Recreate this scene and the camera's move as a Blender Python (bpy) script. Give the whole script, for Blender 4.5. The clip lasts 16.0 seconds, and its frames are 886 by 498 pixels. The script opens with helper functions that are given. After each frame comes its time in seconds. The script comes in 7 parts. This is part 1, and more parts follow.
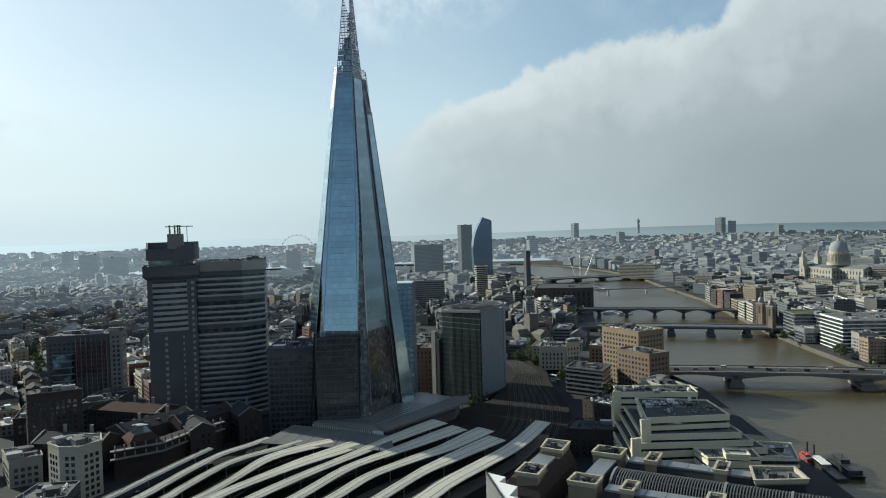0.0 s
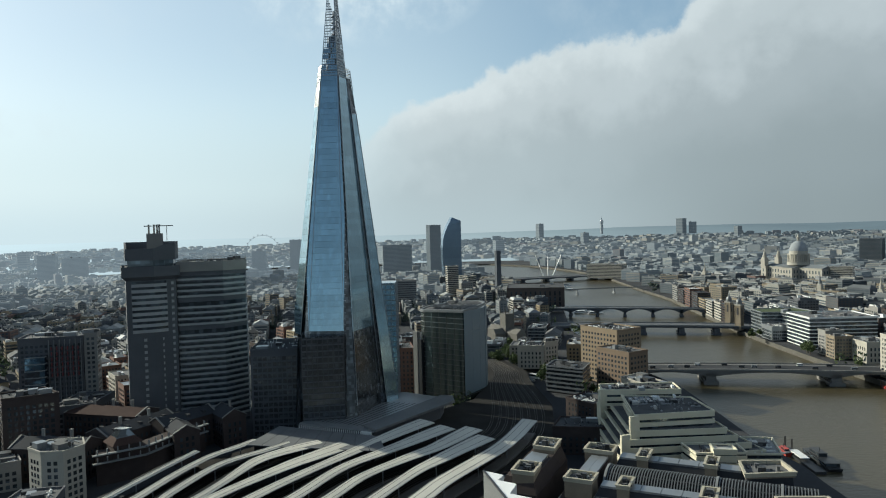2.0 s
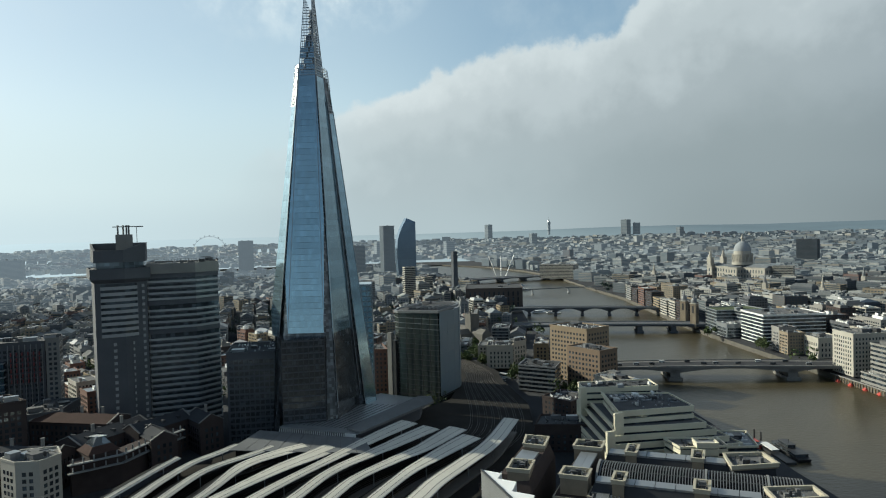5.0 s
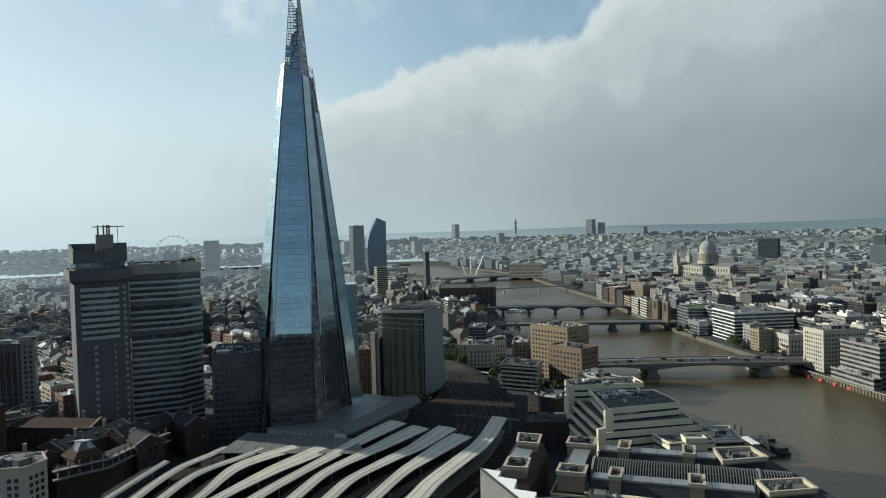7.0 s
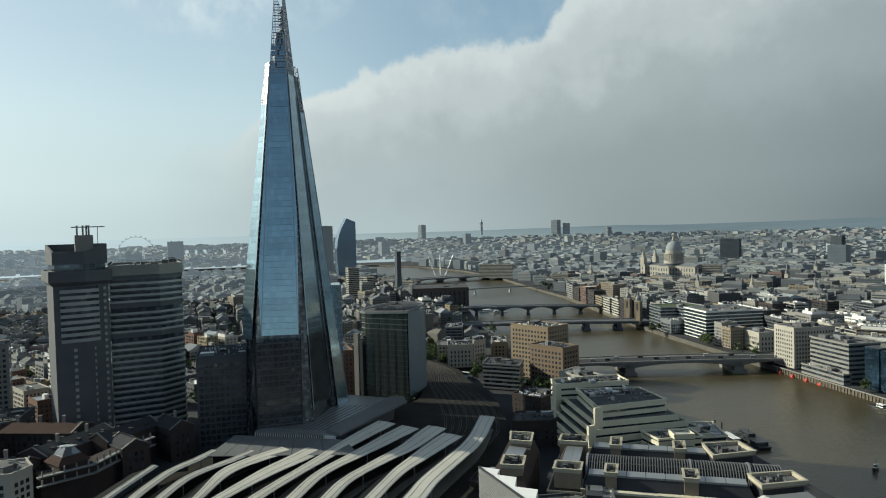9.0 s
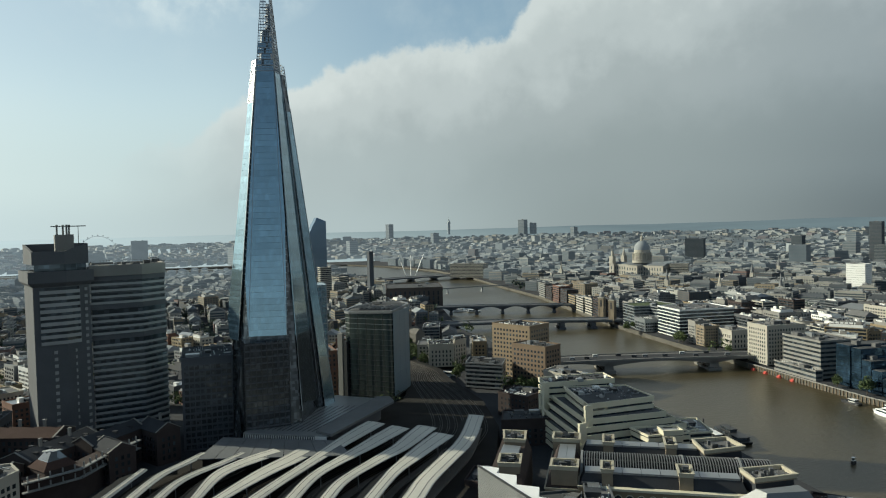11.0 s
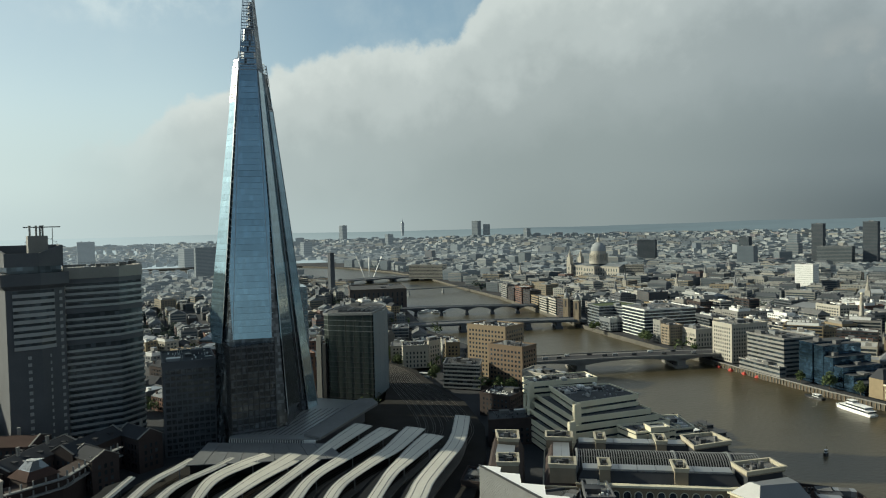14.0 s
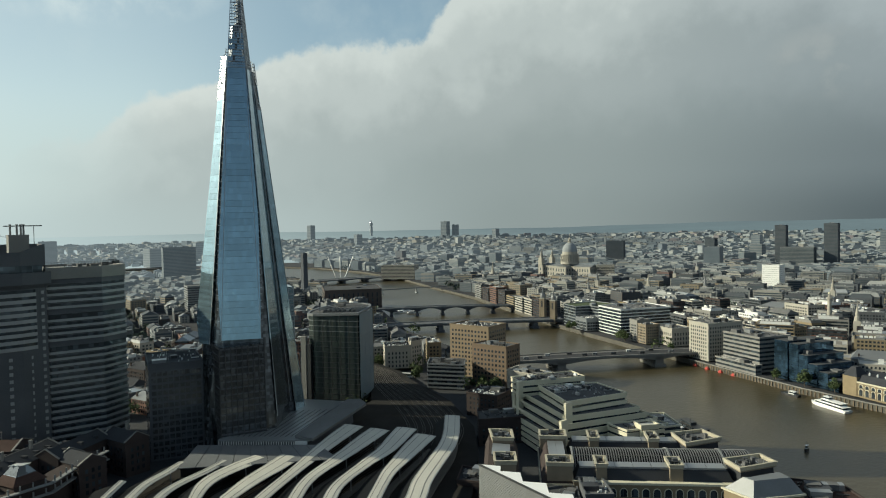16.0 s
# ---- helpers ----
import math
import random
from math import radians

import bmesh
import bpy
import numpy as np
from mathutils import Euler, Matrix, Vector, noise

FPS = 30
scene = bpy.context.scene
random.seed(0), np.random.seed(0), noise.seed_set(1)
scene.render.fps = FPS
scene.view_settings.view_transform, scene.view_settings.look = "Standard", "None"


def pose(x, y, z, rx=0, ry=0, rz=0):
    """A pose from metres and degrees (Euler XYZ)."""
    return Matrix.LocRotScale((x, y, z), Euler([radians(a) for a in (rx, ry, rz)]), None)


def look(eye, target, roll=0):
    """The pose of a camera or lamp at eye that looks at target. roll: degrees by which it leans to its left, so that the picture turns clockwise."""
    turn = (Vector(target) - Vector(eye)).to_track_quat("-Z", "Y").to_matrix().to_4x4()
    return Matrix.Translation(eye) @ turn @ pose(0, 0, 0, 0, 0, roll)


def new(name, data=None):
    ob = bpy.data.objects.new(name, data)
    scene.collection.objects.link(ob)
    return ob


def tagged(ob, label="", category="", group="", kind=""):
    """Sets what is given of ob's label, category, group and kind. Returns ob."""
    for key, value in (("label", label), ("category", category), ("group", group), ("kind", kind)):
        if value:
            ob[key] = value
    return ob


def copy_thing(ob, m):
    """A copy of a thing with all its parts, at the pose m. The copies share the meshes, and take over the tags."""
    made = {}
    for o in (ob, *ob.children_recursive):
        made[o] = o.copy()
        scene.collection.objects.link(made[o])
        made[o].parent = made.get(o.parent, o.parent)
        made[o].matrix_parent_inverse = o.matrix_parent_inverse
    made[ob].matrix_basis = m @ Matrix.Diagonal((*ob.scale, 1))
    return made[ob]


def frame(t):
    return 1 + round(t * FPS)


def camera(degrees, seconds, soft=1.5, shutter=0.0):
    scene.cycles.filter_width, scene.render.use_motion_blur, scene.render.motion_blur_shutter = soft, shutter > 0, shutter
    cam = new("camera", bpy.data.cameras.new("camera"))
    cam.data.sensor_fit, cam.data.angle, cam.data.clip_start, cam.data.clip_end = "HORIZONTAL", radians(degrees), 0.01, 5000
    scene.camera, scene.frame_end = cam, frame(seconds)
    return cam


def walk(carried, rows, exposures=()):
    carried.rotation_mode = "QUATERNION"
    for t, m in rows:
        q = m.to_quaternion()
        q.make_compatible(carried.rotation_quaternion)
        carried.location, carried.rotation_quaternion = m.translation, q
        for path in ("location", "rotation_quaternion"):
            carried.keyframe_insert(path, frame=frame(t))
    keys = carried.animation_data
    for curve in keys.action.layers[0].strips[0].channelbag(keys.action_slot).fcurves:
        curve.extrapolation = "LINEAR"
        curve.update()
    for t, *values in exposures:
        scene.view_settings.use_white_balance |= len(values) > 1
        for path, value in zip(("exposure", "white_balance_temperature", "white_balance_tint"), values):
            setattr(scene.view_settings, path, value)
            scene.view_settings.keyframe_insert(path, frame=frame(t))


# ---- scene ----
cam = camera(64.5, 16.0, 1.1)
PATH = [
    (0, (494.383, -19.218, 140.748), (492.41, -18.895, 140.693), -1.6),
    (0.5, (493.916, -22.843, 140.767), (491.947, -22.495, 140.712), -1.6),
    (1, (493.439, -26.492, 140.793), (491.475, -26.119, 140.736), -1.6),
    (1.5, (492.939, -30.169, 140.829), (490.98, -29.771, 140.772), -1.5),
    (2, (492.407, -33.877, 140.871), (490.454, -33.452, 140.814), -1.5),
    (2.5, (491.822, -37.587, 140.931), (489.874, -37.137, 140.873), -1.5),
    (3, (491.185, -41.275, 140.998), (489.243, -40.801, 140.94), -1.5),
    (3.5, (490.486, -44.956, 141.067), (488.55, -44.457, 141.009), -1.5),
    (4, (489.701, -48.625, 141.148), (487.772, -48.101, 141.09), -1.5),
    (6.5, (485.421, -66.901, 141.964), (483.53, -66.254, 141.903), -1.5),
    (7, (484.539, -70.543, 142.025), (482.656, -69.873, 141.963), -1.5),
    (7.5, (483.604, -74.215, 142.075), (481.73, -73.52, 142.013), -1.5),
    (8, (482.636, -77.902, 142.12), (480.77, -77.184, 142.057), -1.5),
    (8.5, (481.565, -81.537, 142.178), (479.709, -80.795, 142.115), -1.5),
    (9, (480.385, -85.14, 142.248), (478.538, -84.374, 142.185), -1.5),
    (11.5, (473.829, -102.934, 143.135), (472.033, -102.056, 143.068), -1.4),
    (12, (472.41, -106.446, 143.228), (470.624, -105.547, 143.162), -1.4),
    (12.5, (470.889, -109.961, 143.331), (469.114, -109.042, 143.265), -1.3),
    (13, (469.308, -113.491, 143.445), (467.544, -112.551, 143.379), -1.3),
    (13.5, (467.675, -116.983, 143.565), (465.923, -116.021, 143.499), -1.3),
    (14, (466.004, -120.441, 143.675), (464.263, -119.459, 143.608), -1.3),
    (14.5, (464.27, -123.851, 143.77), (462.542, -122.848, 143.703), -1.2),
    (15, (462.519, -127.171, 143.836), (460.802, -126.147, 143.77), -1.2),
    (15.5, (460.719, -130.478, 143.881), (459.015, -129.434, 143.814), -1.2),
    (16, (458.876, -133.813, 143.908), (457.184, -132.749, 143.84), -1.1),
]
walk(cam, [(t, look(eye, target, roll)) for t, eye, target, roll in PATH], [(0, 0.1, 5950, 2), (8, 0.05, 6090, 1), (16, 0.0, 6370, -1)])

# ---- world, sun ----
SUN_AZ, SUN_EL = 219.8, 24.6          # compass bearing and height of the sun, degrees
world = bpy.data.worlds.new("sky")
scene.world = world
world.use_nodes = True
wn, wl = world.node_tree.nodes, world.node_tree.links
wn.clear()


def wmath(op, a, b=None, clamp=False):
    n = wn.new("ShaderNodeMath")
    n.operation, n.use_clamp = op, clamp
    for i, v in enumerate((a, b)):
        if v is None:
            continue
        if isinstance(v, (int, float)):
            n.inputs[i].default_value = v
        else:
            wl.new(v, n.inputs[i])
    return n.outputs[0]


def wramp(value, stops):
    n = wn.new("ShaderNodeValToRGB")
    n.color_ramp.interpolation = "EASE"
    els = n.color_ramp.elements
    while len(els) < len(stops):
        els.new(0.5)
    for e, (p, c) in zip(els, stops):
        e.position, e.color = p, (*c, 1) if len(c) == 3 else c
    wl.new(value, n.inputs[0])
    return n.outputs[0]


def wmix(f, a, b):
    n = wn.new("ShaderNodeMix")
    n.data_type = "RGBA"
    n.clamp_factor = True
    for sock, v in ((n.inputs[0], f), (n.inputs[6], a), (n.inputs[7], b)):
        if isinstance(v, (int, float)):
            sock.default_value = v
        elif isinstance(v, tuple):
            sock.default_value = (*v, 1)
        else:
            wl.new(v, sock)
    return n.outputs[2]


def wnoise(vec, scale, detail, rough=0.55):
    n = wn.new("ShaderNodeTexNoise")
    n.inputs["Scale"].default_value, n.inputs["Detail"].default_value = scale, detail
    n.inputs["Roughness"].default_value = rough
    wl.new(vec, n.inputs["Vector"])
    return n.outputs["Fac"]


sky = wn.new("ShaderNodeTexSky")
sky.sky_type, sky.sun_disc = "NISHITA", False
sky.sun_elevation, sky.sun_rotation = radians(SUN_EL), radians(SUN_AZ)
sky.air_density, sky.dust_density, sky.ozone_density = 1.0, 1.2, 2.0
tc = wn.new("ShaderNodeTexCoord")
sep = wn.new("ShaderNodeSeparateXYZ")
wl.new(tc.outputs["Generated"], sep.inputs[0])
dx, dy, dz = sep.outputs
az = wmath("ARCTAN2", dy, wmath("MULTIPLY", dx, -1))            # radians north of west
el = wmath("ARCSINE", dz)                                         # radians above the horizon
to_sun_x, to_sun_y = math.sin(radians(SUN_AZ)), math.cos(radians(SUN_AZ))
facing = wmath("ADD", wmath("MULTIPLY", dx, to_sun_x), wmath("MULTIPLY", dy, to_sun_y))   # 1 towards the sun, -1 away from it
big = wnoise(tc.outputs["Generated"], 5.5, 5, 0.5)
mid = wnoise(tc.outputs["Generated"], 14.0, 6, 0.55)
fine = wnoise(tc.outputs["Generated"], 34.0, 7, 0.6)


def wspot(a0, e0, wa, we):
    """A soft oval round a bearing and a height, both in radians: 1 in its middle, 0 outside."""
    u = wmath("POWER", wmath("DIVIDE", wmath("SUBTRACT", az, a0), wa), 2.0)
    v = wmath("POWER", wmath("DIVIDE", wmath("SUBTRACT", el, e0), we), 2.0)
    return wmath("SUBTRACT", 1.0, wmath("ADD", u, v), True)


def wsigned(value, amount):
    return wmath("MULTIPLY", wmath("SUBTRACT", value, 0.5), amount)


run = wmath("SUBTRACT", az, 0.127)
edge = wmath("ADD", 0.152, wmath("SUBTRACT", wmath("MULTIPLY", run, 0.5), wmath("MULTIPLY", wmath("MULTIPLY", run, run), 0.55)))
low_edge = wmath("ADD", 0.152, wmath("SUBTRACT", wmath("MULTIPLY", run, 0.44), wmath("MULTIPLY", wmath("MULTIPLY", run, run), 0.26)))
edge = wmath("ADD", edge, wmath("MULTIPLY", wmath("MAXIMUM", wmath("SUBTRACT", run, 0.41), 0.0), 1.3))
lump = wmath("ADD", wmath("ADD", wsigned(big, 0.04), wsigned(mid, 0.07)), wsigned(fine, 0.03))
depth = wmath("ADD", wmath("SUBTRACT", edge, el), lump)            # how far under the top of the cloud bank
bank = wramp(wmath("ADD", wmath("MULTIPLY", depth, 12.0), 0.3), [(0.25, (0, 0, 0)), (0.44, (1, 1, 1))])
west = wramp(wmath("ADD", wmath("MULTIPLY", az, 2.2), 0.3), [(0.2, (0, 0, 0)), (0.75, (1, 1, 1))])
bank = wmath("MULTIPLY", bank, west)
inner = wmath("ADD", wmath("SUBTRACT", low_edge, el), lump)
body = wramp(wmath("ADD", wmath("MULTIPLY", inner, 1.15), wmath("ADD", wsigned(big, 0.1), wsigned(mid, 0.07))),
             [(0.0, (7.0, 7.1, 7.0)), (0.07, (5.7, 5.9, 5.9)), (0.15, (4.5, 4.75, 4.8)), (0.28, (3.75, 4.05, 4.1)), (0.55, (2.9, 3.25, 3.4)), (0.95, (0.8, 0.98, 1.15))])
far_side = wramp(wmath("ADD", wmath("MULTIPLY", az, 0.5), 0.2), [(0.26, (1.0, 1.0, 1.0)), (0.52, (0.9, 0.91, 0.92)), (0.8, (0.66, 0.69, 0.74))])
shade_mix = wn.new("ShaderNodeMix")
shade_mix.data_type, shade_mix.blend_type, shade_mix.inputs[0].default_value = "RGBA", "MULTIPLY", 1.0
wl.new(body, shade_mix.inputs[6]), wl.new(far_side, shade_mix.inputs[7])
body = shade_mix.outputs[2]
puff = wmath("MULTIPLY", wspot(1.07, 0.19, 0.1, 0.05), wramp(mid, [(0.42, (0, 0, 0)), (0.62, (0.5, 0.5, 0.5))]))
body = wmix(puff, body, (4.6, 4.6, 4.6))
wisps = wmath("MULTIPLY", wramp(wnoise(tc.outputs["Generated"], 3.2, 7, 0.6), [(0.5, (0, 0, 0)), (0.72, (1, 1, 1))]), wramp(el, [(0.0, (0.5, 0.5, 0.5)), (0.6, (0.1, 0.1, 0.1))]))
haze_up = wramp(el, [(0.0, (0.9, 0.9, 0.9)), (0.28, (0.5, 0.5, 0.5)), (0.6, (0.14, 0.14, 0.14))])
veil = wramp(wmath("MULTIPLY", wmath("ADD", facing, 1.0), 0.5), [(0.25, (2.4, 2.9, 3.3)), (0.6, (4.0, 5.25, 6.1)), (0.78, (7.0, 7.9, 8.0)), (1.0, (8.6, 9.1, 9.0))])
clear = wmix(haze_up, sky.outputs[0], veil)
clear = wmix(wisps, clear, (6.9, 7.3, 7.4))
sheet = wmath("ADD", wspot(0.1, 0.325, 0.19, 0.075), wspot(-0.42, 0.13, 0.2, 0.035), True)
sheet = wmath("MULTIPLY", sheet, wramp(wmath("ADD", wmath("MULTIPLY", mid, 0.6), wmath("MULTIPLY", fine, 0.4)), [(0.4, (0, 0, 0)), (0.66, (0.95, 0.95, 0.95))]))
clear = wmix(sheet, clear, (7.6, 8.0, 8.1))
clear = wmix(wramp(el, [(0.34, (0, 0, 0)), (0.8, (0.85, 0.85, 0.85))]), clear, (0.95, 1.35, 1.9))
cloudy = wmix(bank, clear, body)
mist = wramp(el, [(0.0, (0.94, 0.94, 0.94)), (0.07, (0.5, 0.5, 0.5)), (0.19, (0, 0, 0))])
low = wramp(wmath("MULTIPLY", wmath("ADD", facing, 1.0), 0.5), [(0.25, (0.9, 1.1, 1.25)), (0.5, (2.9, 3.2, 3.25)), (0.7, (4.7, 5.2, 5.3)), (0.95, (6.5, 7.3, 7.5))])
full = wmix(mist, cloudy, low)
towards = wmath("ADD", wmath("MULTIPLY", facing, math.cos(radians(SUN_EL))), wmath("MULTIPLY", dz, math.sin(radians(SUN_EL))))
aureole = wmath("MULTIPLY", wmath("POWER", wmath("MAXIMUM", towards, 0.0), 36.0), 6.0)      # bright hazy sky round the sun
glow = wn.new("ShaderNodeMix")
glow.data_type, glow.blend_type, glow.inputs[0].default_value = "RGBA", "ADD", 1.0
wl.new(full, glow.inputs[6]), wl.new(aureole, glow.inputs[7])
full = glow.outputs[2]
below = wmix(wmath("GREATER_THAN", el, -0.02), (0.7, 0.8, 0.85), full)
bg = wn.new("ShaderNodeBackground")
bg.inputs[1].default_value = 0.1
wl.new(below, bg.inputs[0])
wl.new(bg.outputs[0], wn.new("ShaderNodeOutputWorld").inputs[0])

sun = new("sun", bpy.data.lights.new("sun", "SUN"))
sun.data.energy, sun.data.angle, sun.data.color = 6.0, radians(0.6), (1.0, 0.89, 0.7)
to_sun = Vector((math.sin(radians(SUN_AZ)) * math.cos(radians(SUN_EL)), math.cos(radians(SUN_AZ)) * math.cos(radians(SUN_EL)), math.sin(radians(SUN_EL))))
sun.matrix_world = look((0, 0, 600), Vector((0, 0, 600)) - to_sun)

# ---- materials ----


def material(name, colour, rough=0.8, metal=0.0, vary=0.25, scale=0.08, fine=1.2, bump=0.0, island=0.0, spec=0.5, per_object=0.0):
    """A node material: base colour varied by a large and a fine noise in metres, with optional relief."""
    m = bpy.data.materials.new(name)
    m.use_nodes = True
    n, l = m.node_tree.nodes, m.node_tree.links
    b = n["Principled BSDF"]
    b.inputs["Roughness"].default_value, b.inputs["Metallic"].default_value = rough, metal
    b.inputs["Specular IOR Level"].default_value = spec
    geo = n.new("ShaderNodeNewGeometry")
    t1, t2 = n.new("ShaderNodeTexNoise"), n.new("ShaderNodeTexNoise")
    for t, s, d in ((t1, scale, 5), (t2, fine, 3)):
        l.new(geo.outputs["Position"], t.inputs["Vector"])
        t.inputs["Scale"].default_value, t.inputs["Detail"].default_value = s, d
    mul = n.new("ShaderNodeMath")
    mul.operation = "MULTIPLY_ADD"
    l.new(t1.outputs["Fac"], mul.inputs[0])
    mul.inputs[1].default_value, mul.inputs[2].default_value = 2 * vary, 1 - vary
    mul2 = n.new("ShaderNodeMath")
    mul2.operation = "MULTIPLY_ADD"
    l.new(t2.outputs["Fac"], mul2.inputs[0])
    mul2.inputs[1].default_value, mul2.inputs[2].default_value = vary, 1 - vary / 2
    prod = n.new("ShaderNodeMath")
    prod.operation = "MULTIPLY"
    l.new(mul.outputs[0], prod.inputs[0]), l.new(mul2.outputs[0], prod.inputs[1])
    last = prod.outputs[0]
    for amount, source in ((island, geo.outputs["Random Per Island"]), (per_object, None)):
        if not amount:
            continue
        if source is None:
            source = n.new("ShaderNodeObjectInfo").outputs["Random"]
        r = n.new("ShaderNodeMath")
        r.operation = "MULTIPLY_ADD"
        l.new(source, r.inputs[0])
        r.inputs[1].default_value, r.inputs[2].default_value = 2 * amount, 1 - amount
        p = n.new("ShaderNodeMath")
        p.operation = "MULTIPLY"
        l.new(last, p.inputs[0]), l.new(r.outputs[0], p.inputs[1])
        last = p.outputs[0]
    mix = n.new("ShaderNodeMix")
    mix.data_type, mix.blend_type, mix.inputs[0].default_value = "RGBA", "MULTIPLY", 1.0
    mix.inputs[6].default_value = (*colour, 1)
    l.new(last, mix.inputs[7])
    l.new(mix.outputs[2], b.inputs["Base Color"])
    if bump:
        bp = n.new("ShaderNodeBump")
        bp.inputs["Strength"].default_value, bp.inputs["Distance"].default_value = 0.6, bump
        l.new(t2.outputs["Fac"], bp.inputs["Height"])
        l.new(bp.outputs[0], b.inputs["Normal"])
    return m


def glass(name, colour, rough=0.06, metal=0.75, vary=0.2, wobble=0.004):
    """Coated facade glass: a tinted mirror with a slight waviness."""
    m = material(name, colour, rough, metal, vary, 0.03, 0.25, 0.0, per_object=0.12)
    n, l = m.node_tree.nodes, m.node_tree.links
    b = n["Principled BSDF"]
    geo = n.new("ShaderNodeNewGeometry")
    t = n.new("ShaderNodeTexNoise")
    t.inputs["Scale"].default_value = 0.22
    l.new(geo.outputs["Position"], t.inputs["Vector"])
    bp = n.new("ShaderNodeBump")
    bp.inputs["Strength"].default_value, bp.inputs["Distance"].default_value = 0.25, wobble * 10
    l.new(t.outputs["Fac"], bp.inputs["Height"])
    l.new(bp.outputs[0], b.inputs["Normal"])
    return m


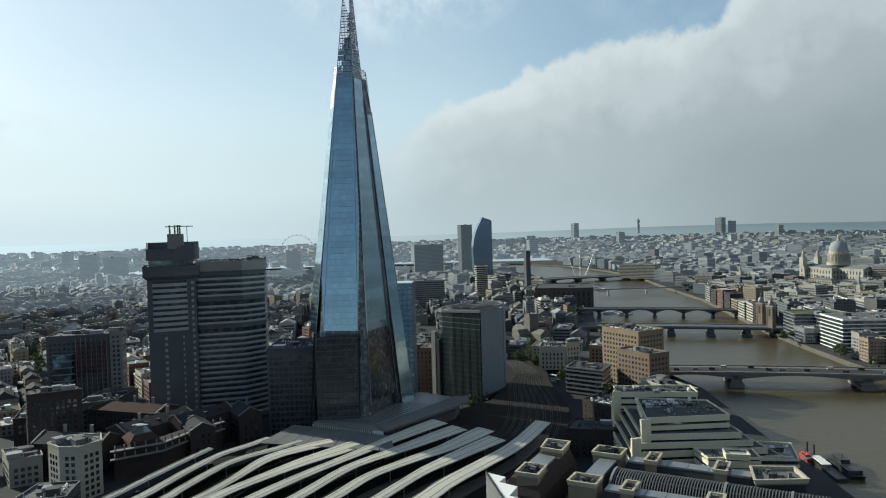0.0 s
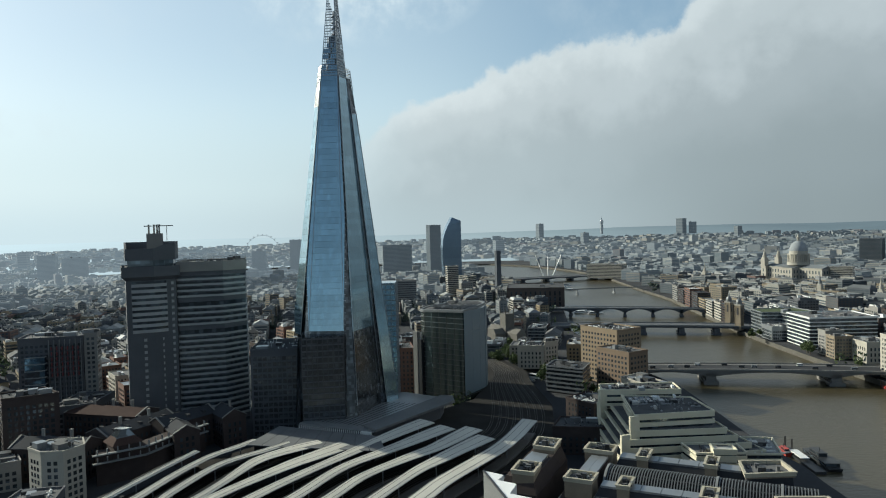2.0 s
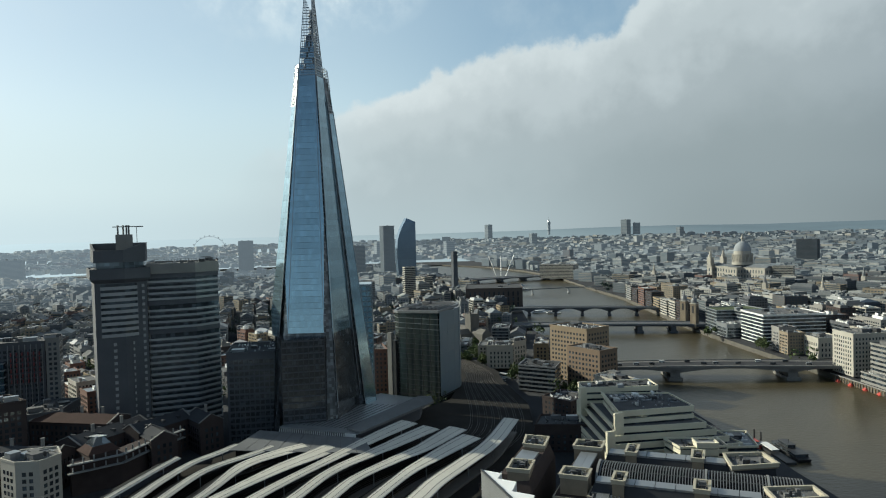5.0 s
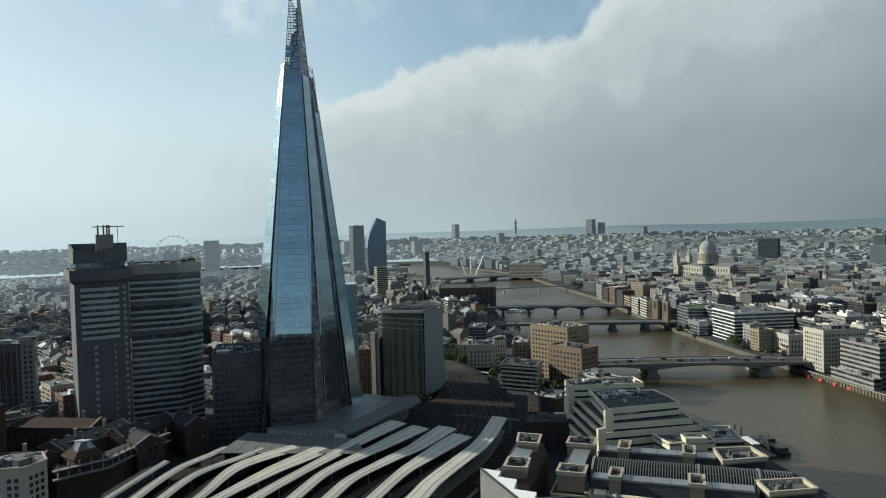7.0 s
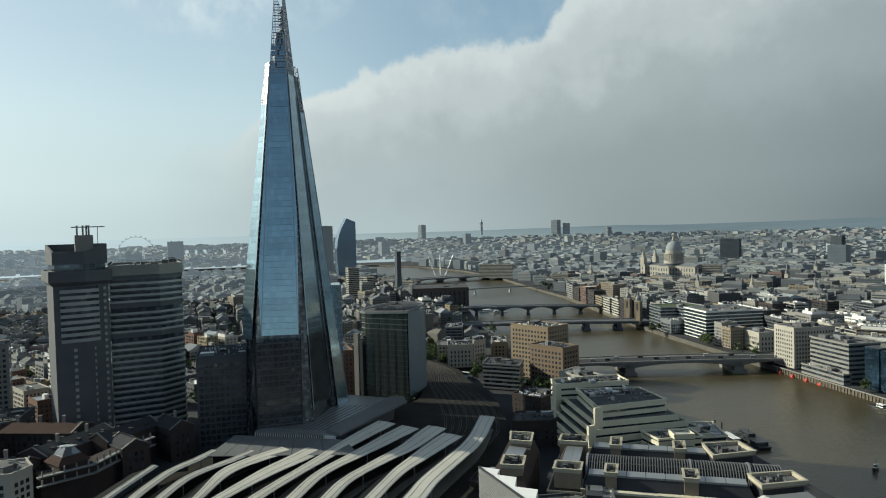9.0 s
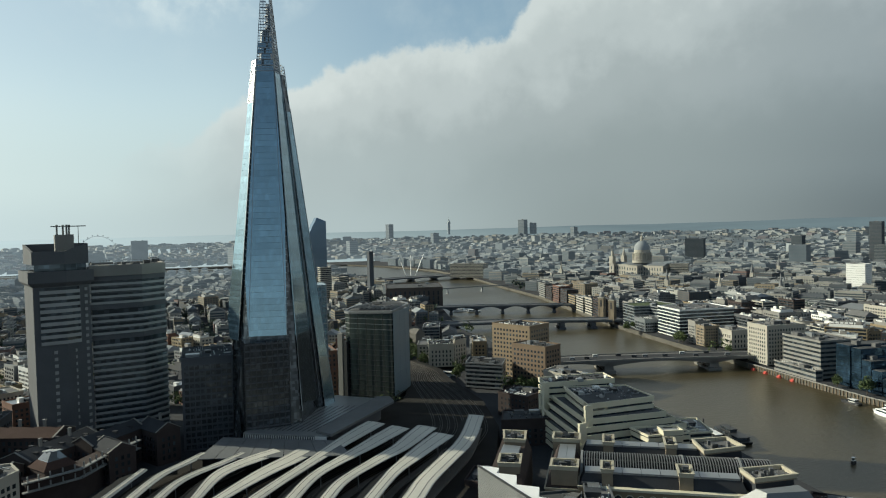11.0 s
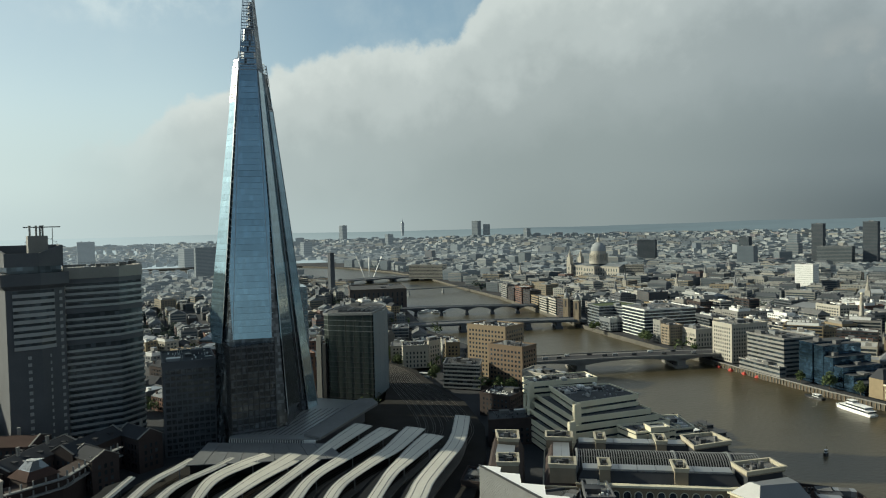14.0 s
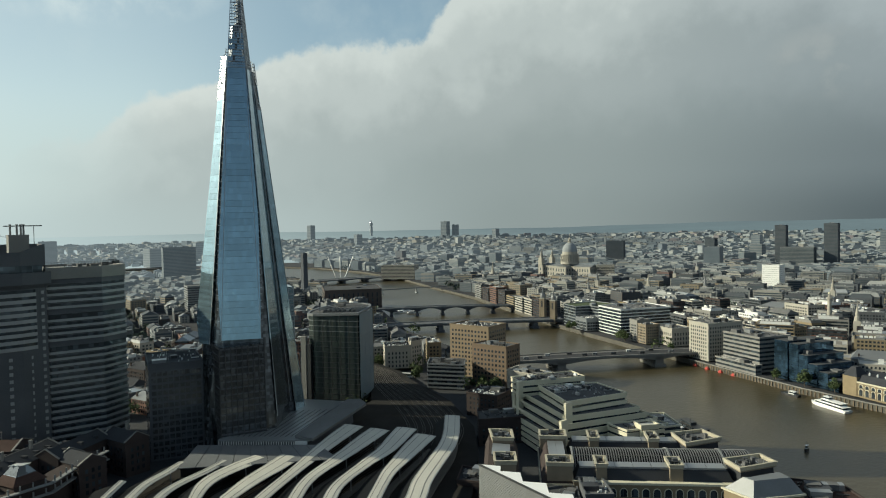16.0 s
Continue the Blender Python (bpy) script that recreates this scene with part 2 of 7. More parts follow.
M = {
    "asphalt": material("asphalt", (0.042, 0.044, 0.049), 0.95, vary=0.4, scale=0.02, fine=0.5, spec=0.2),
    "paving": material("paving", (0.13, 0.125, 0.12), 0.85, vary=0.3, scale=0.05),
    "ballast": material("ballast", (0.026, 0.025, 0.024), 0.95, vary=0.5, scale=0.06, fine=1.5, bump=0.1, spec=0.08),
    "steel_rail": material("steel_rail", (0.085, 0.078, 0.072), 0.5, 0.6, vary=0.2),
    "quay": material("quay", (0.085, 0.08, 0.068), 0.9, vary=0.4, scale=0.1, bump=0.1),
    "ward_band": material("ward_band", (0.27, 0.28, 0.285), 0.7, vary=0.22, scale=0.1),
    "concrete": material("concrete", (0.2, 0.196, 0.186), 0.85, vary=0.25, scale=0.06),
    "bridge_concrete": material("bridge_concrete", (0.16, 0.155, 0.145), 0.85, vary=0.25, scale=0.06),
    "dark_concrete": material("dark_concrete", (0.08, 0.086, 0.097), 0.9, vary=0.25, scale=0.08),
    "pale_band": material("pale_band", (0.19, 0.198, 0.202), 0.7, vary=0.22, scale=0.1),
    "portland": material("portland", (0.34, 0.322, 0.28), 0.8, vary=0.2, scale=0.06),
    "cream": material("cream", (0.58, 0.545, 0.42), 0.7, vary=0.14, scale=0.08),
    "pavilion_stone": material("pavilion_stone", (0.37, 0.34, 0.265), 0.75, vary=0.22, scale=0.1),
    "white_panel": material("white_panel", (0.66, 0.67, 0.66), 0.45, vary=0.1, scale=0.1),
    "dark_stone": material("dark_stone", (0.11, 0.105, 0.095), 0.9, vary=0.3, scale=0.15, fine=2),
    "red_granite": material("red_granite", (0.15, 0.105, 0.07), 0.6, vary=0.18, scale=0.12),
    "brown_granite": material("brown_granite", (0.2, 0.15, 0.096), 0.6, vary=0.18, scale=0.12),
    "red_brick": material("red_brick", (0.13, 0.068, 0.05), 0.9, vary=0.3, scale=0.2, fine=3),
    "brown_brick": material("brown_brick", (0.05, 0.04, 0.039), 0.95, vary=0.3, scale=0.2, fine=3, spec=0.2),
    "stock_brick": material("stock_brick", (0.22, 0.175, 0.11), 0.9, vary=0.25, scale=0.2, fine=3),
    "tate_brick": material("tate_brick", (0.07, 0.056, 0.05), 0.9, vary=0.2),
    "slate": material("slate", (0.042, 0.045, 0.052), 0.9, vary=0.3, scale=0.1, fine=2, spec=0.12),
    "lead": material("lead", (0.16, 0.17, 0.18), 0.5, 0.2, vary=0.2, scale=0.1),
    "roof_grey": material("roof_grey", (0.12, 0.122, 0.125), 0.95, vary=0.45, scale=0.12, spec=0.25, fine=1.6),
    "roof_pale": material("roof_pale", (0.4, 0.4, 0.385), 0.8, vary=0.3, scale=0.12, spec=0.3, fine=1.6),
    "sandy_brick": material("sandy_brick", (0.2, 0.165, 0.12), 0.9, vary=0.25, scale=0.2, fine=3),
    "maroon_panel": material("maroon_panel", (0.16, 0.03, 0.035), 0.6, vary=0.2, scale=0.2),
    "solar_panel": material("solar_panel", (0.02, 0.03, 0.05), 0.25, 0.2, vary=0.2),
    "roof_dark": material("roof_dark", (0.062, 0.065, 0.07), 0.95, vary=0.45, scale=0.12, spec=0.25, fine=1.6),
    "roof_red": material("roof_red", (0.055, 0.036, 0.032), 0.95, vary=0.3, scale=0.15, spec=0.12),
    "zinc": material("zinc", (0.28, 0.295, 0.31), 0.38, 0.55, vary=0.15, scale=0.1),
    "canopy_metal": material("canopy_metal", (0.53, 0.515, 0.46), 0.6, 0.0, vary=0.16, scale=0.05, fine=0.5, spec=0.25),
    "zinc_plate": material("zinc_plate", (0.13, 0.136, 0.142), 0.6, 0.0, vary=0.3, scale=0.08, fine=0.5, spec=0.25),
    "canopy_glass": material("canopy_glass", (0.008, 0.009, 0.011), 0.7, 0.0, vary=0.3, scale=0.1, spec=0.08),
    "dark_metal": material("dark_metal", (0.05, 0.052, 0.056), 0.45, 0.4, vary=0.2),
    "frame_metal": material("frame_metal", (0.32, 0.34, 0.36), 0.4, 0.7, vary=0.15),
    "window": glass("window", (0.06, 0.075, 0.09), 0.08, 0.55),
    "shard_glass": glass("shard_glass", (0.33, 0.46, 0.53), 0.09, 0.78, 0.07, 0.0008),
    "shard_dark": glass("shard_dark", (0.085, 0.095, 0.105), 0.12, 0.6, 0.3),
    "blue_glass": glass("blue_glass", (0.07, 0.13, 0.2), 0.06, 0.85, 0.3),
    "flank_metal": material("flank_metal", (0.15, 0.2, 0.24), 0.4, 0.3, vary=0.1, scale=0.05),
    "green_glass": glass("green_glass", (0.1, 0.125, 0.12), 0.08, 0.6, 0.25),
    "news_glass": glass("news_glass", (0.3, 0.36, 0.42), 0.06, 0.8, 0.2),
    "wood": material("wood", (0.2, 0.15, 0.1), 0.85, vary=0.4, scale=0.5, fine=4),
    "white_paint": material("white_paint", (0.8, 0.8, 0.79), 0.4, vary=0.06),
    "red_paint": material("red_paint", (0.4, 0.06, 0.045), 0.45, vary=0.12),
    "leaf": material("leaf", (0.06, 0.085, 0.03), 0.9, vary=0.4, scale=0.15, fine=0.8, island=0.35),
    "bark": material("bark", (0.1, 0.08, 0.06), 0.95, vary=0.3),
}


def water_material():
    m = material("river_water", (0.052, 0.043, 0.022), 0.3, vary=0.16, scale=0.012, fine=0.05, spec=0.27)
    n, l = m.node_tree.nodes, m.node_tree.links
    b = n["Principled BSDF"]
    geo = n.new("ShaderNodeNewGeometry")
    mp = n.new("ShaderNodeMapping")
    mp.inputs["Scale"].default_value = (1.0, 0.55, 1.0)
    l.new(geo.outputs["Position"], mp.inputs[0])
    t, s = n.new("ShaderNodeTexNoise"), n.new("ShaderNodeTexNoise")
    t.inputs["Scale"].default_value, t.inputs["Detail"].default_value = 0.35, 4
    s.inputs["Scale"].default_value, s.inputs["Detail"].default_value = 0.04, 3
    l.new(mp.outputs[0], t.inputs["Vector"]), l.new(mp.outputs[0], s.inputs["Vector"])
    add = n.new("ShaderNodeMath")
    add.operation = "MULTIPLY_ADD"
    l.new(s.outputs["Fac"], add.inputs[0])
    add.inputs[1].default_value = 1.5
    l.new(t.outputs["Fac"], add.inputs[2])
    bp = n.new("ShaderNodeBump")
    bp.inputs["Strength"].default_value, bp.inputs["Distance"].default_value = 0.5, 0.6
    l.new(add.outputs[0], bp.inputs["Height"])
    l.new(bp.outputs[0], b.inputs["Normal"])
    return m


M["water"] = water_material()
# tower glass with distance haze mixed into its tint
M["far_glass"] = glass("far_glass", (0.15, 0.21, 0.28), 0.2, 0.5, 0.15)


def cells(name, size, low, high, soft=0.0):
    """Vary a glass from pane to pane: a random tone for every cell of the given size in metres, as blinds and lit rooms do."""
    n, l = M[name].node_tree.nodes, M[name].node_tree.links
    b = n["Principled BSDF"]
    base = b.inputs["Base Color"].links[0].from_socket
    geo, div, snap, rnd, ramp, mul = (n.new("ShaderNode" + k) for k in ("NewGeometry", "VectorMath", "VectorMath", "TexWhiteNoise", "MapRange", "Mix"))
    div.operation, snap.operation = "DIVIDE", "FLOOR"
    div.inputs[1].default_value = size
    l.new(geo.outputs["Position"], div.inputs[0]), l.new(div.outputs[0], snap.inputs[0]), l.new(snap.outputs[0], rnd.inputs["Vector"])
    pw = n.new("ShaderNodeMath")
    pw.operation = "POWER"
    pw.inputs[1].default_value = 2.5
    l.new(rnd.outputs["Value"], pw.inputs[0]), l.new(pw.outputs[0], ramp.inputs["Value"])
    ramp.inputs["To Min"].default_value, ramp.inputs["To Max"].default_value = low, high
    mul.data_type, mul.blend_type, mul.inputs[0].default_value = "RGBA", "MULTIPLY", 1.0
    l.new(base, mul.inputs[6]), l.new(ramp.outputs[0], mul.inputs[7]), l.new(mul.outputs[2], b.inputs["Base Color"])


cells("shard_glass", (2.3, 2.3, 3.85), 0.95, 1.1)
cells("shard_dark", (1.7, 1.7, 1.93), 0.6, 2.3)
cells("window", (2.9, 2.9, 3.6), 0.7, 2.4)
cells("blue_glass", (2.2, 2.2, 3.7), 0.75, 1.5)

HAZE_TINT = (0.095, 0.122, 0.145)


def hazed(prefix, k, glow=0.0):
    """Stuff of distant districts: haze mixed into base colours by k; glow adds it as emission."""
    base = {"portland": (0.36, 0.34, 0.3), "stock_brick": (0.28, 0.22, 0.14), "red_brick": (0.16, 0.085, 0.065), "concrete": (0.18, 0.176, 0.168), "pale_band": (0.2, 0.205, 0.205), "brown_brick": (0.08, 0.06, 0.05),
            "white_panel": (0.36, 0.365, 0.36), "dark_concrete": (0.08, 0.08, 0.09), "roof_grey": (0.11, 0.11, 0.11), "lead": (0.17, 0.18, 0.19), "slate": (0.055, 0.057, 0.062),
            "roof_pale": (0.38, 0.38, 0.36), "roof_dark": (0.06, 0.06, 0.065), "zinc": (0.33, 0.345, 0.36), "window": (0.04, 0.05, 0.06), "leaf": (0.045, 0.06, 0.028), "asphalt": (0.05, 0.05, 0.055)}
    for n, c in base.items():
        m = material(prefix + n, tuple(v + (a - v) * k for v, a in zip(c, HAZE_TINT)), 0.9, vary=0.3, scale=0.03, fine=0.4, spec=0.2)
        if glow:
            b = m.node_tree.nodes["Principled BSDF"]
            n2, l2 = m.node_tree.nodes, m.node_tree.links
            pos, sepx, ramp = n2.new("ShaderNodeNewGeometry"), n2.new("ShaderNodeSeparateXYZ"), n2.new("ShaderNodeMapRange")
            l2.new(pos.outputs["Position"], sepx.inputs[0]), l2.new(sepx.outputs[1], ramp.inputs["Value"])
            # emitted haze, stronger on the sun's side
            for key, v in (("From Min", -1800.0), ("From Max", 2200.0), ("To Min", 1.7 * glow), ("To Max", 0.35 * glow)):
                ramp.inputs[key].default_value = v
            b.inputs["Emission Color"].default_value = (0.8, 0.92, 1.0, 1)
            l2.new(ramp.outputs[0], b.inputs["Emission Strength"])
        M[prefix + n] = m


hazed("mid_", 0.34)
hazed("far_", 0.58, 0.05)
hazed("haze_", 0.62, 0.12)


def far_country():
    """Wooded hills far off; haze is painted as emission, bluer north, brighter towards the sun."""
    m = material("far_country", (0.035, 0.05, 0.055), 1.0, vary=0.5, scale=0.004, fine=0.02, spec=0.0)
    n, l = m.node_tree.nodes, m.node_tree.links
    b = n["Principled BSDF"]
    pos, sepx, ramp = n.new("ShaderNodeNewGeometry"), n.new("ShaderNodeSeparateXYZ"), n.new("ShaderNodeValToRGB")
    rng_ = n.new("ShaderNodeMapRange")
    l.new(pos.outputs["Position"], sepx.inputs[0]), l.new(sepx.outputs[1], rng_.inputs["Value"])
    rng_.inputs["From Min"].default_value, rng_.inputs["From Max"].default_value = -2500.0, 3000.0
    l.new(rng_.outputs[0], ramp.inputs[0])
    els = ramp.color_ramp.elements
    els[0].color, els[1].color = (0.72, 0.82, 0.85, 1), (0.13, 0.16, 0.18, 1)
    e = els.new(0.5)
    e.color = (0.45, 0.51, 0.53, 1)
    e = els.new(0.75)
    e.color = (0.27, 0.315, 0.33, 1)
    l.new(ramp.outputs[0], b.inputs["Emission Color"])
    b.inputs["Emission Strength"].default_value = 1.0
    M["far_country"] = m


far_country()

# ---- builders ----
CLAIMED = []          # (x, y, radius) already taken by a named building


def mesh_of(name, bm, mats):
    me = bpy.data.meshes.new(name)
    bm.normal_update()
    bm.to_mesh(me)
    bm.free()
    for m in mats if isinstance(mats, (list, tuple)) else [mats]:
        me.materials.append(M[m] if isinstance(m, str) else m)
    return me


def part(name, bm, mat, parent, label="", kind=""):
    ob = new(name, mesh_of(name, bm, mat))
    if parent is not None:
        ob.parent = parent
        ob.matrix_parent_inverse = parent.matrix_basis.inverted()
    return tagged(ob, label=label, kind=kind)


def thing(name, label, category, at, group="", kind=""):
    e = new(name)
    e.empty_display_size = 1.0
    e.matrix_basis = Matrix.Translation(at)
    return tagged(e, label, category, group, kind)


def prism(bm, poly, z0, z1, top=None, mat=0):
    """A closed prism over poly from z0 to z1; top: another polygon of the same length."""
    a = [bm.verts.new((x, y, z0)) for x, y in poly]
    b = [bm.verts.new((x, y, z1)) for x, y in (top or poly)]
    n = len(a)
    fs = [bm.faces.new((a[i], a[(i + 1) % n], b[(i + 1) % n], b[i])) for i in range(n)]
    fs += [bm.faces.new(b), bm.faces.new(a[::-1])]
    for f in fs:
        f.material_index = mat
    return fs


def rim(bm, outer, inner, z0, z1):
    """A closed upstand between two outlines, as one connected ring."""
    n = len(outer)
    g = [[bm.verts.new((*q, z)) for q in ring] for ring, z in ((outer, z0), (outer, z1), (inner, z1), (inner, z0))]
    for i in range(n):
        j = (i + 1) % n
        for k in range(4):
            bm.faces.new((g[k][i], g[k][j], g[(k + 1) % 4][j], g[(k + 1) % 4][i]))


def lathe(bm, x, y, prof, seg=24):
    rows = []
    for r, z in prof:
        rows.append([bm.verts.new((x + r * math.cos(2 * math.pi * i / seg), y + r * math.sin(2 * math.pi * i / seg), z)) for i in range(seg)])
    for a, b in zip(rows, rows[1:]):
        for i in range(seg):
            bm.faces.new((a[i], a[(i + 1) % seg], b[(i + 1) % seg], b[i]))
    bm.faces.new(rows[-1]), bm.faces.new(rows[0][::-1])


def ccw(poly):
    s = sum(p[0] * q[1] - q[0] * p[1] for p, q in zip(poly, poly[1:] + poly[:1]))
    return list(poly) if s > 0 else list(poly)[::-1]


def inset(poly, d):
    """Move every edge of a counter-clockwise polygon inwards by d."""
    out, n = [], len(poly)
    for i in range(n):
        p, q, r = (Vector(poly[j % n]) for j in (i - 1, i, i + 1))
        e1, e2 = (q - p).normalized(), (r - q).normalized()
        n1, n2 = Vector((-e1.y, e1.x)), Vector((-e2.y, e2.x))
        k = n1 + n2
        v = q + k * (d / max(0.25, k.dot(n1)))
        out.append((v.x, v.y))
    return out


def rect(cx, cy, lx, ly, deg=0.0):
    a = radians(deg)
    ux, uy = math.cos(a), math.sin(a)
    return [(cx + ux * i * lx / 2 - uy * j * ly / 2, cy + uy * i * lx / 2 + ux * j * ly / 2) for i, j in ((-1, -1), (1, -1), (1, 1), (-1, 1))]


def box(bm, c, size, deg=0.0, mat=0):
    return prism(bm, rect(c[0], c[1], size[0], size[1], deg), c[2] - size[2] / 2, c[2] + size[2] / 2, mat=mat)


def centre(poly):
    return sum(p[0] for p in poly) / len(poly), sum(p[1] for p in poly) / len(poly)


def claim(poly, extra=3.0):
    c = centre(poly)
    CLAIMED.append((c[0], c[1], max(math.dist(c, p) for p in poly) * 0.85 + extra))


def seen_edges(poly):
    """Edges of a counter-clockwise footprint whose outside looks towards the east or the south-east."""
    for p, q in zip(poly, poly[1:] + poly[:1]):
        nx, ny = q[1] - p[1], p[0] - q[0]
        mx, my = (p[0] + q[0]) / 2, (p[1] + q[1]) / 2
        if nx * (480 - mx) + ny * (-20 - my) > 0 or nx * (462 - mx) + ny * (-132 - my) > 0:
            yield p, q


def panes(parent, p, q, z0, z1, bay, storey, w, h, mat="window", skip=0.8, proud=0.06, name="window"):
    """A grid of window panes, each an object on one shared mesh, along the wall from p to q."""
    L = math.dist(p, q)
    cols, rows = int((L - 2 * skip) // bay), int((z1 - z0) // storey)
    if cols < 1 or rows < 1:
        return
    ux, uy = (q[0] - p[0]) / L, (q[1] - p[1]) / L
    bm = bmesh.new()
    box(bm, (0, 0, 0), (w, 0.3, h))
    me = mesh_of(name, bm, mat)
    off = (L - cols * bay) / 2
    turn = Matrix.Rotation(math.atan2(uy, ux), 4, "Z")
    inv = parent.matrix_basis.inverted()
    for r in range(rows):
        for c in range(cols):
            s = off + (c + 0.5) * bay
            ob = new(name, me)
            ob.parent, ob.matrix_parent_inverse = parent, inv
            ob.matrix_basis = Matrix.Translation((p[0] + ux * s + uy * (proud - 0.15), p[1] + uy * s - ux * (proud - 0.15), z0 + (r + 0.5) * storey)) @ turn


def roof_clutter(parent, poly, z, count, rng, mats=("roof_grey", "zinc", "dark_metal"), size=(3, 9)):
    """Plant rooms, lift heads and ducts on a flat roof."""
    c = centre(poly)
    for i in range(count):
        k = rng.uniform(0.0, 0.62)
        p = poly[rng.randrange(len(poly))]
        x, y = c[0] + (p[0] - c[0]) * k, c[1] + (p[1] - c[1]) * k
        e = poly[1][0] - poly[0][0], poly[1][1] - poly[0][1]
        deg = math.degrees(math.atan2(e[1], e[0]))
        sx, sy, sz = rng.uniform(*size), rng.uniform(size[0], size[1] * 0.7), rng.uniform(1.0, 3.2)
        bm = bmesh.new()
        box(bm, (x, y, z + sz / 2), (sx, sy, sz), deg)
        box(bm, (x, y, z + sz + 0.1), (sx + 0.3, sy + 0.3, 0.2), deg)
        part("plant_room", bm, mats[i % len(mats)], parent)


def fittings(parent, poly, z, count, seed, mat="zinc"):
    """Many small vents, cowls, pipes and rails that clutter a roof, too small to tell apart one by one."""
    rng = random.Random(seed)
    poly = ccw(poly)
    c = centre(poly)
    e = poly[1][0] - poly[0][0], poly[1][1] - poly[0][1]
    deg = math.degrees(math.atan2(e[1], e[0]))
    bm = bmesh.new()
    for _ in range(count):
        i = rng.randrange(len(poly))
        p, q, f, k = poly[i], poly[(i + 1) % len(poly)], rng.random(), rng.random() ** 0.5 * 0.86
        x, y = p[0] + (q[0] - p[0]) * f, p[1] + (q[1] - p[1]) * f
        x, y = c[0] + (x - c[0]) * k, c[1] + (y - c[1]) * k
        kind = rng.random()
        if kind < 0.5:                                            # cowl
            h = rng.uniform(0.5, 1.3)
            box(bm, (x, y, z + h / 2), (rng.uniform(0.4, 1.1), rng.uniform(0.4, 1.1), h), deg)
        elif kind < 0.8:                                          # duct
            box(bm, (x, y, z + 0.3), (rng.uniform(2, 6), 0.5, 0.6), deg + rng.choice((0, 90)))
        else:                                                     # mast or rail post
            box(bm, (x, y, z + 1.2), (0.15, 0.15, 2.4), deg)
    part("roof_plant", bm, mat, parent, "small roof vents, ducts and posts", "stuff")


def building(name, label, category, poly, z0, z1, wall="concrete", style="punched", storey=3.7, bay=3.6, win=(1.5, 1.9), roof="roof_grey",
             clutter=4, group="", band="pale_band", band_h=1.5, seed=1, base=0.0, top=1.2, pane="window", cap=True):
    """A flat-roofed building: walls, storeys of windows, parapet, roof and plant."""
    poly = ccw(poly)
    claim(poly)
    rng = random.Random(seed)
    c = centre(poly)
    t = thing(name, label, category, (c[0], c[1], z0), group)
    if style == "ribbon":                     # continuous glazing with proud spandrels
        bm = bmesh.new()
        prism(bm, inset(poly, 0.45), z0, z1 - 0.3)
        part("glazing", bm, pane, t)
        z = z0 + base
        while z < z1 - 0.5:
            bm = bmesh.new()
            hgt = min(band_h, z1 - z)
            prism(bm, poly, z, z + hgt)
            part("spandrel", bm, band, t)
            z += storey
        if base > 0:
            bm = bmesh.new()
            prism(bm, inset(poly, 0.2), z0, z0 + base - 0.004)
            part("wall", bm, wall, t)
    else:
        bm = bmesh.new()
        prism(bm, poly, z0, z1)
        part("wall", bm, wall, t)
        for p, q in seen_edges(poly):
            panes(t, p, q, z0 + base + 0.6, z1 - top, bay, storey, win[0], win[1], pane)
    ring = inset(poly, -0.25)
    if cap:
        bm = bmesh.new()                      # parapet
        rim(bm, ring, inset(poly, 0.5), z1, z1 + 1.1)
        part("parapet", bm, wall if style != "ribbon" else band, t)
    bm = bmesh.new()
    prism(bm, inset(poly, 0.52), z1 - 0.2, z1 + 0.12)
    part("roof", bm, roof, t)
    roof_clutter(t, poly, z1 + 0.12, clutter, rng)
    if c[0] > -400 and clutter > 1:
        fittings(t, inset(poly, 0.8), z1 + 0.12, 26, seed, ("zinc", "dark_metal", "white_panel")[seed % 3])
    return t

# ---- ground, river, far country ----
from mathutils import geometry

NORTH = [(2300, 330), (900, 372), (420, 392), (200, 409), (133, 416), (66, 430), (-4, 446), (-106, 467), (-179, 484), (-286, 512), (-438, 562), (-659, 635),
         (-854, 679), (-1215, 771), (-1500, 805), (-1800, 790), (-2050, 700), (-2220, 480), (-2330, 150), (-2380, -300)]
SOUTH = [(2300, 90), (900, 140), (420, 178), (260, 214), (182, 232), (159, 239), (118, 243), (53, 259), (-35, 280), (-96, 281), (-200, 296), (-356, 318), (-495, 367), (-635, 416),
         (-890, 480), (-1204, 500), (-1400, 525), (-1700, 565), (-1930, 520), (-2090, 330), (-2180, 50), (-2260, -800)]
RAD = 2400.0
GROUND_Z = 5.0


def river_y(line, x):
    for (x0, y0), (x1, y1) in zip(line, line[1:]):
        if x1 <= x <= x0:
            return y0 + (y1 - y0) * (x0 - x) / max(1e-6, x0 - x1)
    return None


def in_river(x, y, m):
    if x < -1900:
        return -2420 < x < -1900 + m and -900 < y < 880
    a, b = river_y(SOUTH, x), river_y(NORTH, x)
    return a is not None and b is not None and a - m < y < b + m


